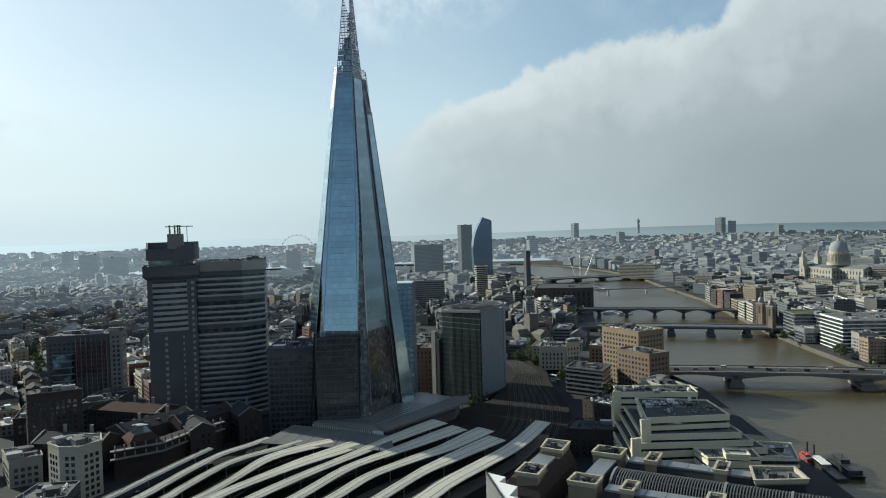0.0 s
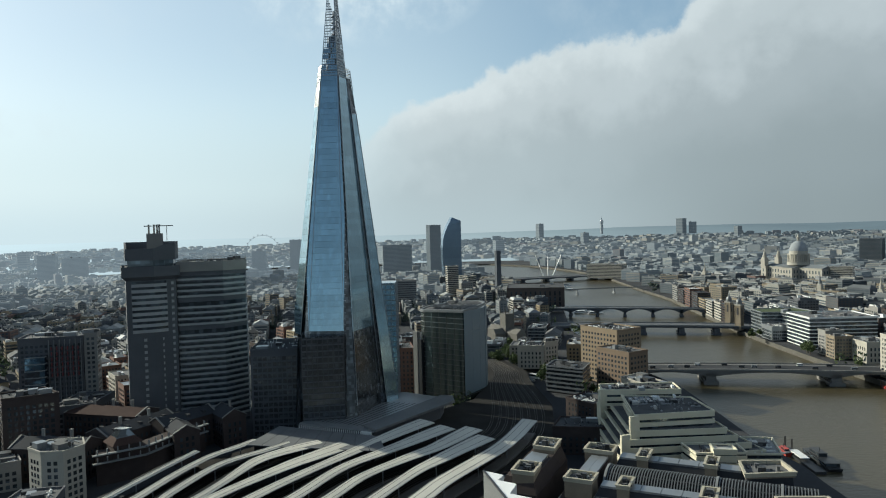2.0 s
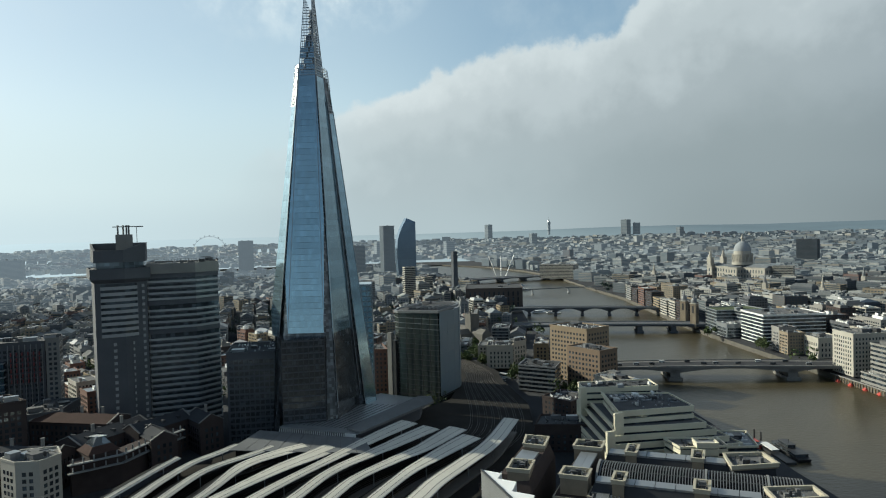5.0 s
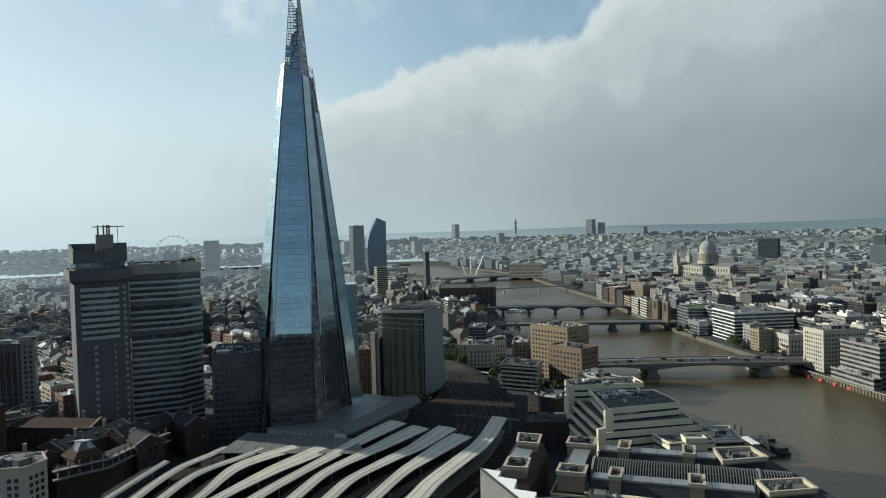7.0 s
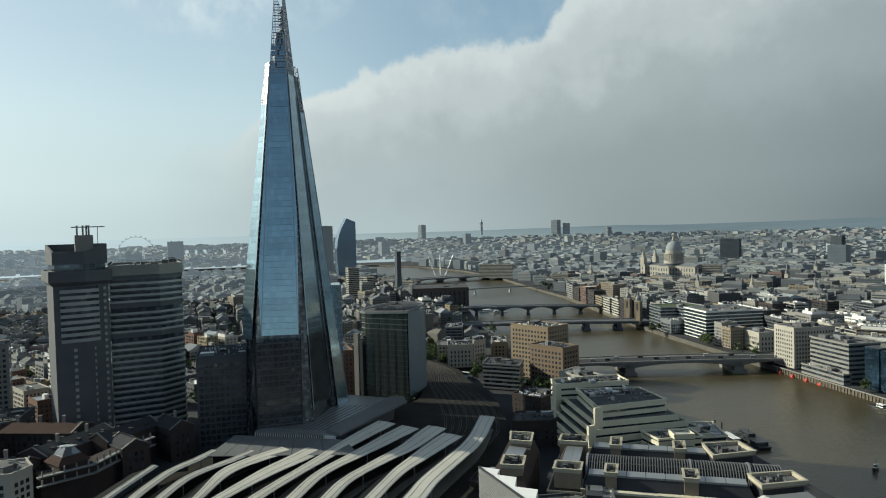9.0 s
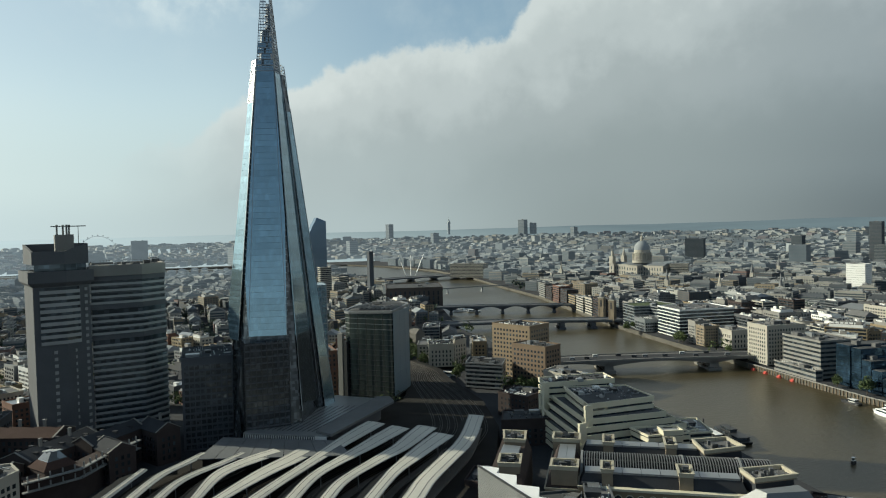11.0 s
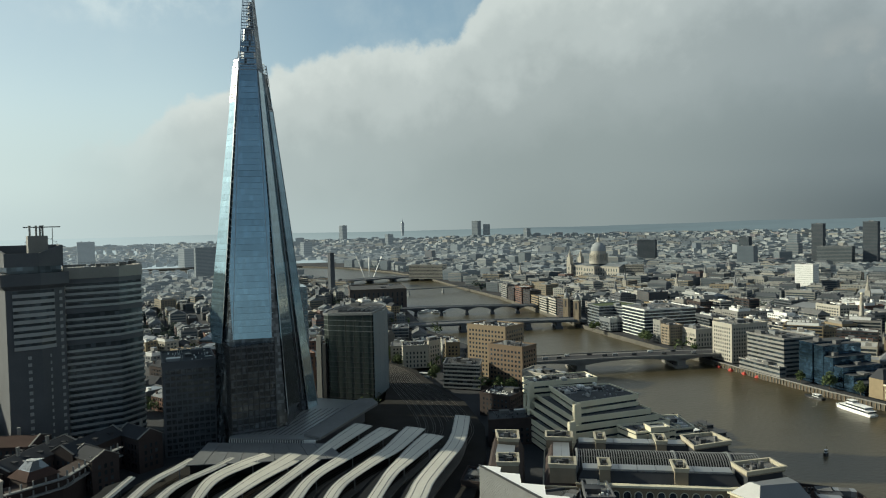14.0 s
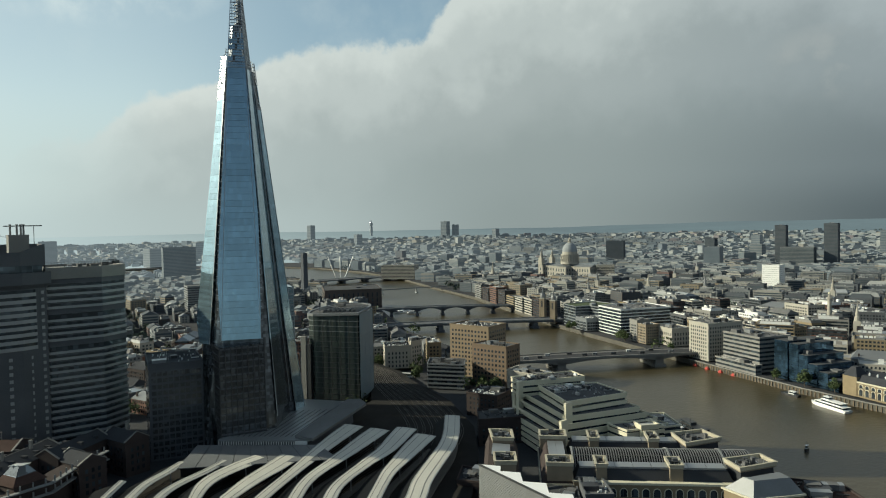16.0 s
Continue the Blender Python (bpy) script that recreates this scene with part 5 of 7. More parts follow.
building("hospital_block", "pale riverside hospital block with roof plant", "hospital", [(18, 201), (60, 209), (56, 224), (10, 218)], 5, 28, "portland", "punched", 3.6, 3.2, (1.4, 1.9), "roof_grey", 14, seed=16)
building("brick_block", "small dark brick block with gabled attic", "building", [(36, 150), (60, 160), (48, 182), (24, 172)], 5, 21, "brown_brick", "punched", 3.5, 3.2, (1.3, 1.8), "slate", 4, seed=17)
building("brick_block", "red brick block beside the tower", "building", [(-72, 48), (-68, 62), (-100, 64), (-100, 44)], 6, 44, "red_brick", "punched", 3.6, 3.2, (1.4, 2.0), "roof_grey", 3, seed=18)

# brick hospital quarter below the tower


def gabled(label, cx, cy, lx, ly, deg, z0, ze, zr, dormers=0, wall="brown_brick", roof="slate", chimneys=0):
    """A brick range with a pitched roof, gable copings, windows, dormers and chimneys."""
    poly = ccw(rect(cx, cy, lx, ly, deg))
    claim(poly)
    t = thing("brick_range", label, "hospital building", (cx, cy, z0), "hospital blocks")
    bm = bmesh.new()
    prism(bm, poly, z0, ze)
    a = radians(deg)
    u, v = Vector((math.cos(a), math.sin(a))), Vector((-math.sin(a), math.cos(a)))
    c = Vector((cx, cy))
    for s in (-1, 1):
        e = c + u * (s * (lx / 2 - 0.35))
        tri = [e - v * ly / 2, e + v * ly / 2]
        vs = [[bm.verts.new((*(q + u * w), z)) for q, z in ((tri[0], ze), (tri[1], ze), (e, zr + 0.5))] for w in (-0.35, 0.35)]
        bm.faces.new(vs[0]), bm.faces.new(vs[1][::-1])
        for i in range(3):
            bm.faces.new((vs[0][i], vs[1][i], vs[1][(i + 1) % 3], vs[0][(i + 1) % 3]))
    bmesh.ops.recalc_face_normals(bm, faces=bm.faces[:])
    part("wall", bm, wall, t)
    for s in (-1, 1):
        bm = bmesh.new()
        p = [c - u * (lx / 2 - 0.7) + v * (s * (ly / 2 + 0.6)), c + u * (lx / 2 - 0.7) + v * (s * (ly / 2 + 0.6)), c + u * (lx / 2 - 0.7), c - u * (lx / 2 - 0.7)]
        zz = [ze - 0.3, ze - 0.3, zr, zr]
        top = [bm.verts.new((*q, z + 0.3)) for q, z in zip(p, zz)]
        low = [bm.verts.new((*q, z)) for q, z in zip(p, zz)]
        bm.faces.new(top), bm.faces.new(low[::-1])
        for i in range(4):
            bm.faces.new((top[i], low[i], low[(i + 1) % 4], top[(i + 1) % 4]))
        bmesh.ops.recalc_face_normals(bm, faces=bm.faces[:])
        part("roof_slope", bm, roof, t)
        for g in (-1, 1):                                    # pale coping on the gables
            bm = bmesh.new()
            e = c + u * (g * (lx / 2 - 0.35))
            q0, q1 = e + v * (s * (ly / 2 + 0.5)), e
            vs = [bm.verts.new((*(q + u * w), z + d)) for q, z in ((q0, ze - 0.1), (q1, zr + 0.6)) for d in (0, 0.45) for w in (-0.5, 0.5)]
            for f in ((0, 1, 3, 2), (4, 6, 7, 5), (0, 4, 5, 1), (2, 3, 7, 6), (0, 2, 6, 4), (1, 5, 7, 3)):
                bm.faces.new([vs[i] for i in f])
            bmesh.ops.recalc_face_normals(bm, faces=bm.faces[:])
            part("coping", bm, "concrete", t)
    for i in range(dormers):
        q = c + u * (lx * ((i + 0.5) / dormers - 0.5) * 0.86)
        for s in (-1, 1):
            w = q + v * (s * ly * 0.3)
            bm = bmesh.new()
            box(bm, (w.x, w.y, ze + (zr - ze) * 0.45), (2.0, 3.0, 2.2), deg)
            part("dormer", bm, "slate", t)
    for i in range(chimneys):
        q = c + u * (lx * ((i + 0.5) / chimneys - 0.5) * 0.8) + v * 1.6
        bm = bmesh.new()
        box(bm, (q.x, q.y, zr + 1.4), (1.6, 1.2, 5), deg)
        box(bm, (q.x, q.y, zr + 4.0), (1.9, 1.5, 0.5), deg)
        part("chimney", bm, "concrete", t)
    for p, q in seen_edges(poly):
        panes(t, p, q, z0 + 2, ze - 0.6, 3.4, 3.7, 1.5, 2.2)
    return t


gabled("dark brick hospital range with red-brown pitched roof", -4, -152, 56, 22, 62, 5, 27, 30, 0, roof="roof_red", chimneys=3)
gabled("dark brick hospital range with slate roof and dormers", 30, -132, 50, 20, -42, 5, 25, 28.5, 5, chimneys=2)
gabled("dark brick hospital range with pale gable coping", 44, -102, 22, 15, 25, 5, 24, 27.5)
gabled("dark brick hospital range with pale gable coping", 18, -77, 24, 15, 25, 5, 25, 29, chimneys=1)
gabled("dark brick hospital wing with slate roof", 22, -104, 40, 16, -45, 5, 25, 29, 3)
gabled("dark brick hospital wing with arched window gable", 86, -158, 22, 14, 20, 5, 22, 26)
gabled("dark brick hospital range behind the gables", 56, -168, 44, 20, 70, 5, 24, 28, 2, chimneys=2)


def lantern_pavilion():
    x, y = 66, -130
    t = thing("lantern_pavilion", "brick pavilion with red roof and glazed lantern", "hospital building", (x, y, 5))
    claim(rect(x, y, 16, 16, 30))
    bm = bmesh.new()
    box(bm, (x, y, 15), (15, 15, 20), 30)
    part("wall", bm, "brown_brick", t)
    bm = bmesh.new()
    prism(bm, rect(x, y, 17, 17, 30), 25, 28.5, rect(x, y, 10, 10, 30))
    part("roof", bm, "roof_red", t)
    bm = bmesh.new()
    prism(bm, rect(x, y, 10, 10, 30), 28.5, 32.5, rect(x, y, 5.5, 4, 30))
    part("lantern", bm, "window", t)
    for k in range(7):
        bm = bmesh.new()
        box(bm, (x - 1.5 + k * 0.5, y - 2.6 + k * 0.87, 32.6), (0.18, 4.6, 0.3), 30)
        part("glazing_bar", bm, "white_paint", t)
    # pale colonnaded balcony
    line = [(83, -142), (79, -133), (72, -117), (50, -103), (33, -88)]
    t = thing("balcony", "pale stone colonnaded balcony along the brick wards", "balcony", (66, -120, 5))
    for z in (18.0, 22.6):
        for p, q in zip(line, line[1:]):
            L = math.dist(p, q)
            deg = math.degrees(math.atan2(q[1] - p[1], q[0] - p[0]))
            bm = bmesh.new()
            box(bm, ((p[0] + q[0]) / 2, (p[1] + q[1]) / 2, z), (L, 2.4, 0.6), deg)
            part("beam", bm, "pale_band", t)
            n = int(L // 6) + 1
            for i in range(n):
                bm = bmesh.new()
                box(bm, (p[0] + (q[0] - p[0]) * (i + 0.5) / n, p[1] + (q[1] - p[1]) * (i + 0.5) / n, z + 1.4), (0.6, 0.6, 3.2), deg)
                part("column", bm, "pale_band", t)
    bm = bmesh.new()
    prism(bm, ccw([(80, -141), (76, -132), (70, -118), (48, -105), (31, -90), (26, -96), (44, -112), (62, -126), (70, -144)]), 5, 22)
    part("ward_wall", bm, "brown_brick", t)


lantern_pavilion()
for k, (poly, z1, w, r, st, lab) in enumerate((
        ([(96, -169), (106, -160), (108, -149), (98, -141.5), (84, -146), (84, -163)], 33, "portland", "roof_grey", 3.4, "six-sided white gridded office block"),
        ([(32, -204), (24, -175), (2, -190), (14, -212)], 46, "brown_brick", "roof_dark", 3.3, "dark brick flats with pale floor lines"),
        ([(128, -162), (129, -142.5), (150, -142), (154, -166)], 22, "dark_concrete", "roof_grey", 3.4, "dark flat-roofed block with white roof boxes"),
        ([(-77, -232), (-79.5, -188.2), (-108, -190), (-106, -234)], 67, "dark_concrete", "roof_grey", 3.6, "grey hospital wing with framed red panels"),
        ([(-80, -187.8), (-81, -179), (-96, -180), (-95, -188)], 68.5, "concrete", "roof_grey", 3.6, "pale stair tower of the hospital wing"),
        ([(78, -196), (72, -181), (52, -190), (55, -209)], 20, "concrete", "roof_grey", 3.5, "low pale flat-roofed clinic"),
        ([(8, -222), (0, -200), (-40, -206), (-36, -232)], 26, "brown_brick", "roof_dark", 3.5, "low dark brick block with flat roof"),
        ([(-6, -190), (-14, -166), (-48, -160), (-52, -184)], 30, "dark_concrete", "roof_dark", 3.5, "dark concrete clinic with flat roof"))):
    building("hospital_block", lab, "hospital building", poly, 5, z1, w, "punched", st, 3.2, (1.9, 2.0), r, 6, "hospital blocks", seed=30 + k)

def red_bay():
    """The framed front of the grey hospital wing: maroon panels between slim fins, and a glazed box before them."""
    t = thing("facade_bay", "maroon panelled hospital front with slim grey fins", "facade", (-77, -205, 5))
    for r in range(6):
        for c in range(6):
            bm = bmesh.new()
            box(bm, (-77.7 + c * -0.22, -209.5 + c * 3.6, 40 + r * 3.9), (0.5, 3.2, 2.6), 93)
            part("panel", bm, "maroon_panel", t)
    for c in range(7):
        bm = bmesh.new()
        box(bm, (-77.2 + c * -0.22, -211.3 + c * 3.6, 36), (0.4, 0.9, 60), 93)
        part("fin", bm, "pale_band", t)
    t = thing("glazed_box", "tall glazed lift and stair box with pale frame", "stair box", (-73, -219, 5))
    bm = bmesh.new()
    prism(bm, ccw([(-71.5, -226), (-72.5, -213), (-76.6, -213), (-76, -226)]), 5, 55)
    part("glazing", bm, "blue_glass", t)
    for z in range(9, 56, 5):
        bm = bmesh.new()
        prism(bm, ccw([(-71.2, -226.3), (-72.2, -212.7), (-76.6, -212.7), (-76, -226.3)]), z, z + 0.7)
        part("floor_band", bm, "pale_band", t)


red_bay()

# power-station gallery with its chimney
building("brick_gallery", "long dark brick power-station gallery with glass roof storey", "gallery", [(-632, 318), (-600, 408), (-690, 442), (-720, 350)], 6, 38, "tate_brick", "punched", 9, 8, (2.5, 7), "roof_dark", 2, seed=41)


def chimney():
    t = thing("brick_chimney", "tall square dark brick chimney", "chimney", (-873, 376, 6))
    bm = bmesh.new()
    prism(bm, rect(-873, 376, 10.5, 10.5, 10), 6, 92, rect(-873, 376, 9.2, 9.2, 10))
    # grey with haze mixed in stands for the brick colour
    part("shaft", bm, "mid_dark_concrete", t)
    bm = bmesh.new()
    box(bm, (-873, 376, 93), (9.8, 9.8, 2), 10)
    part("cap", bm, "mid_dark_concrete", t)


chimney()

# ---- bridges ----


def bridge(name, label, p, q, width, z_deck, thick, piers, arch, mat, pier_w=8, parapet="pale_band", cars=0):
    """A road or rail bridge from p to q: deck, parapets, piers, and arched or flat girders between them."""
    p, q = Vector(p), Vector(q)
    L = (q - p).length
    d = (q - p) / L
    nrm = Vector((-d.y, d.x))
    t = thing(name, label, "bridge", ((p.x + q.x) / 2, (p.y + q.y) / 2, 0))
    cuts = [0.0] + list(piers) + [1.0]
    for s0, s1 in zip(cuts, cuts[1:]):
        bm = bmesh.new()
        n = 12
        rows = []
        for i in range(n + 1):
            u = s0 + (s1 - s0) * i / n
            x = 2 * i / n - 1
            low = z_deck - thick - arch * (x * x if arch else 0)
            camber = 1.2 * (1 - (2 * u - 1) ** 2)
            c = p + d * (L * u)
            a, b = c + nrm * width / 2, c - nrm * width / 2
            rows.append([bm.verts.new(v) for v in ((a.x, a.y, z_deck + camber), (b.x, b.y, z_deck + camber), (b.x, b.y, low + camber), (a.x, a.y, low + camber))])
        for r, s in zip(rows, rows[1:]):
            for k in range(4):
                bm.faces.new((r[k], r[(k + 1) % 4], s[(k + 1) % 4], s[k]))
        bm.faces.new(rows[0]), bm.faces.new(rows[-1][::-1])
        bmesh.ops.recalc_face_normals(bm, faces=bm.faces[:])
        part("span", bm, mat, t)
        for side in (1, -1):
            bm = bmesh.new()
            rows = []
            for i in range(n + 1):
                u = s0 + (s1 - s0) * i / n
                camber = 1.2 * (1 - (2 * u - 1) ** 2)
                c = p + d * (L * u) + nrm * side * (width / 2 + 0.12)
                e = nrm * 0.3
                rows.append([bm.verts.new(v) for v in ((*(c + e), z_deck + camber + 1.1), (*(c - e), z_deck + camber + 1.1), (*(c - e), z_deck + camber - 0.5), (*(c + e), z_deck + camber - 0.5))])
            for r, s in zip(rows, rows[1:]):
                for k in range(4):
                    bm.faces.new((r[k], r[(k + 1) % 4], s[(k + 1) % 4], s[k]))
            bm.faces.new(rows[0]), bm.faces.new(rows[-1][::-1])
            bmesh.ops.recalc_face_normals(bm, faces=bm.faces[:])
            part("parapet", bm, parapet, t)
    for s in piers:
        c = p + d * (L * s)
        bm = bmesh.new()
        deg = math.degrees(math.atan2(d.y, d.x))
        prism(bm, rect(c.x, c.y, pier_w, width + 4, deg), -3.5, 3.0)
        prism(bm, rect(c.x, c.y, pier_w * 0.7, width, deg), 3.0, z_deck - thick + 0.3)
        part("pier", bm, mat, t)
    return t


bridge("road_bridge", "wide pale concrete road bridge with shallow arches", (-92, 258), (-2, 474), 30, 11.2, 1.6, (0.31, 0.74), 4.2, "bridge_concrete", 12, "concrete")
bridge("rail_bridge", "green-grey steel railway bridge on stout piers", (-380, 300), (-278, 524), 26, 10.6, 2.6, (0.3, 0.47, 0.66, 0.83), 0.0, "dark_concrete", 9)
bridge("arch_bridge", "pale steel arch road bridge with stone piers", (-548, 362), (-446, 566), 17, 12, 1.4, (0.14, 0.32, 0.5, 0.68, 0.86), 6.0, "dark_concrete", 5)
bridge("far_bridge", "low railway and road bridge far up the river", (-1200, 470), (-1212, 800), 40, 9.5, 2.0, (0.2, 0.4, 0.6, 0.8), 3.0, "dark_concrete", 6)
bridge("foot_bridge", "slender steel footbridge over the river", (-852, 470), (-838, 690), 4, 9.5, 0.7, (0.3, 0.66), 0.0, "frame_metal", 3)

# ---- north bank ----
building("white_stone_office", "tall white stone riverside office with deep window rows", "office building", [(-8, 452), (19.4, 446), (28, 487), (1, 493)], 6, 42, "portland", "punched", 3.7, 3.0, (1.3, 2.0), "roof_grey", 4, seed=51)
building("banded_office", "pale concrete banded office with stepped terraces", "office building", [(35, 447), (80, 437), (88, 472), (43, 482)], 6, 37, "pale_band", "ribbon", 3.8, roof="roof_grey", clutter=8, seed=52, band="concrete", band_h=1.9)
building("banded_office", "low pale podium of the banded office", "office building", [(31, 441), (81, 429.5), (82.6, 436.4), (33, 446.6)], 5, 13, "pale_band", "ribbon", 3.8, roof="roof_grey", clutter=2, seed=53, band="concrete", band_h=1.9)
for k, (u, h) in enumerate(((0, 39), (13, 38), (21, 30), (29, 24), (37, 19), (45, 15))):
    building("blue_glass_office", "stepped dark blue mirror glass office", "office building", [(96 + u * 1.2, 434 - u * 0.26), (96 + u * 1.2 + (14 if k == 0 else 9), 434 - u * 0.26 - (3 if k == 0 else 2)), (104 + u * 1.2 + (14 if k == 0 else 9), 472 - u * 0.26), (104 + u * 1.2, 474 - u * 0.26)], 6, h, "blue_glass", "ribbon", 3.6,
             roof="roof_dark", clutter=1, seed=54 + k, band="blue_glass", band_h=3.2, pane="blue_glass", cap=False)
building("hall_building", "white classical hall with columns beside the bridge", "hall", rect(-68, 500, 32, 26, -14), 6, 25, "portland", "punched", 5, 3.6, (1.4, 3.0), "roof_grey", 5, seed=60)
building("riverside_flats", "beige riverside flats with bay windows", "flats", rect(-106, 489, 15, 18, -14), 6, 30, "concrete", "punched", 3.2, 2.8, (1.6, 1.7), "roof_grey", 2, seed=61)
building("riverside_flats", "beige riverside flats with bay windows", "flats", rect(-89, 484, 16, 18, -14), 6, 27, "sandy_brick", "punched", 3.2, 2.8, (1.6, 1.7), "roof_grey", 2, seed=62)
building("striped_office", "white and glass striped riverside office block", "office building", [(-187, 503), (-137, 490.5), (-120, 558), (-170, 571)], 6, 38, "white_panel", "ribbon", 3.9, roof="roof_grey", clutter=8, seed=63, band="white_panel", band_h=1.0)
building("green_roof_office", "glass riverside office with planted curved terraces", "office building", [(-262, 512), (-228, 502), (-222, 522), (-192, 518), (-184, 560), (-256, 566)], 6, 33, "dark_metal", "ribbon", 3.9, roof="leaf", clutter=3, seed=64, band="frame_metal", band_h=1.3)
building("glass_cube_office", "small glass riverside office with light frame", "office building", [(-222, 497), (-196, 491), (-190, 514), (-216, 520)], 6, 21, "frame_metal", "punched", 3.6, 2.4, (1.9, 2.6), "roof_grey", 2, seed=65)

for k, (x, y, L, h, wall, words) in enumerate(((-338, 540, 34, 27, "brown_brick", "brown brick riverside offices with a flat roof"), (-375, 553, 32, 24, "portland", "pale stone riverside offices with window bands"),
                                               (-412, 564, 34, 22, "portland", "pale stone riverside offices with window bands"), (-452, 578, 36, 20, "stock_brick", "yellow brick warehouse on the quay"),
                                               (-494, 592, 38, 26, "brown_brick", "dark brick warehouse on the quay"), (-537, 606, 38, 28, "red_brick", "red brick warehouse on the quay"),
                                               (-580, 620, 38, 23, "brown_brick", "brown brick riverside offices with a flat roof"), (-624, 635, 40, 25, "concrete", "grey concrete riverside block on the quay"))):
    building("riverside_block", words, "building", rect(x, y, L, 20, -18.3), 5, 5 + h, wall, "ribbon", 3.7, roof=("roof_grey", "slate", "roof_pale")[k % 3], clutter=1, seed=140 + k, band=wall, band_h=1.9)


def station_towers():
    for x, y in ((-276, 506), (-308, 514)):
        t = thing("brick_tower", "brick railway terminus tower with domed lead cap", "tower", (x, y, 6), "terminus towers")
        bm = bmesh.new()
        box(bm, (x, y, 21.5), (7.2, 7.2, 31), 25)
        for cx, cy in rect(x, y, 6.6, 6.6, 25):
            box(bm, (cx, cy, 22), (1.1, 1.1, 32), 25)
        part("shaft", bm, "sandy_brick", t)
        bm = bmesh.new()
        box(bm, (x, y, 37.6), (8.6, 8.6, 1.2), 25)
        part("cornice", bm, "portland", t)
        bm = bmesh.new()
        lathe(bm, x, y, [(3.5, 38.2), (3.5, 40.0), (3.7, 40.4), (3.4, 42.2), (2.6, 44.0), (1.3, 45.2), (0.9, 45.6), (0.9, 47.4), (1.1, 47.6), (0.1, 52.5)], 12)
        part("dome", bm, "lead", t, "ribbed lead dome with spike")
        for a, b in zip(rect(x, y, 7.3, 7.3, 25), rect(x, y, 7.3, 7.3, 25)[1:] + rect(x, y, 7.3, 7.3, 25)[:1]):
            bm = bmesh.new()
            box(bm, ((a[0] + b[0]) / 2, (a[1] + b[1]) / 2, 30), (2.0, 0.5, 9), math.degrees(math.atan2(b[1] - a[1], b[0] - a[0])))
            part("louvre", bm, "dark_metal", t)


station_towers()


def cathedral():
    cx, cy, deg = -820, 1034, 8
    t = thing("domed_cathedral", "pale stone cathedral with great lead dome and twin towers", "cathedral", (cx, cy, 14))
    claim(rect(cx, cy, 170, 90, deg))
    a = radians(deg)

    def loc(u, v):
        return cx + u * math.cos(a) - v * math.sin(a), cy + u * math.sin(a) + v * math.cos(a)

    for name, u, v, lx, ly, z1 in (("nave", 0, 0, 150, 36, 39), ("transept", 0, 0, 34, 74, 39), ("west_front", -72, 0, 14, 52, 40)):
        bm = bmesh.new()
        prism(bm, rect(*loc(u, v), lx, ly, deg), 12, z1)
        o = rect(*loc(u, v), lx + 1.5, ly + 1.5, deg)
        prism(bm, o, z1 - 1.5, z1)
        part(name, bm, "portland", t)
        for p, q in seen_edges(ccw(rect(*loc(u, v), lx, ly, deg))):
            panes(t, p, q, 14, z1 - 3, 7.5, 11, 2.6, 6.5, "mid_window", proud=0.3)
        bm = bmesh.new()
        prism(bm, rect(*loc(u, v), lx - 3, ly - 8, deg), z1 + 0.004, z1 + 5, rect(*loc(u, v), lx - 4, 1, deg))
        part("roof", bm, "mid_lead", t)
    bm = bmesh.new()
    lathe(bm, cx, cy, [(22.5, 44), (22.5, 50), (19.5, 50.2), (19.5, 66), (21.6, 66.2), (21.6, 68), (18.2, 68.2), (18.2, 74)], 32)
    part("drum", bm, "portland", t)
    for i in range(32):
        an = 2 * math.pi * i / 32
        bm = bmesh.new()
        lathe(bm, cx + 21.3 * math.cos(an), cy + 21.3 * math.sin(an), [(0.7, 50), (0.6, 66)], 8)
        part("column", bm, "portland", t)
    bm = bmesh.new()
    lathe(bm, cx, cy, [(18.2 * math.cos(k * math.pi / 18), 74 + 22 * math.sin(k * math.pi / 18)) for k in range(9)], 32)
    part("dome", bm, "mid_zinc", t, "ribbed grey lead dome")
    bm = bmesh.new()
    lathe(bm, cx, cy, [(4, 95), (4, 97), (3, 97.2), (3, 103), (3.5, 103.2), (1.8, 106), (1, 108), (1.1, 109.5), (0.3, 110.5), (0.2, 116)], 12)
    part("lantern", bm, "portland", t)
    for v in (-20, 20):
        x, y = loc(-74, v)
        bm = bmesh.new()
        box(bm, (x, y, 36), (11, 11, 44), deg)
        lathe(bm, x, y, [(4.6, 58), (4.4, 64), (3.2, 64.5), (3, 69), (1.6, 71), (1, 75), (0.1, 79)], 12)
        part("bell_tower", bm, "portland", t)


cathedral()


def comms_tower():
    x, y = -3629, 1892
    t = thing("communications_tower", "slim cylindrical communications tower with galleries", "tower", (x, y, 30))
    bm = bmesh.new()
    lathe(bm, x, y, [(8, 20), (8, 110), (10, 111), (10, 140), (7, 141), (7, 148), (11, 149), (11, 166), (8, 167), (6, 172), (3, 173), (3, 182), (0.6, 183), (0.5, 196)], 16)
    part("shaft", bm, "frame_metal", t)


comms_tower()


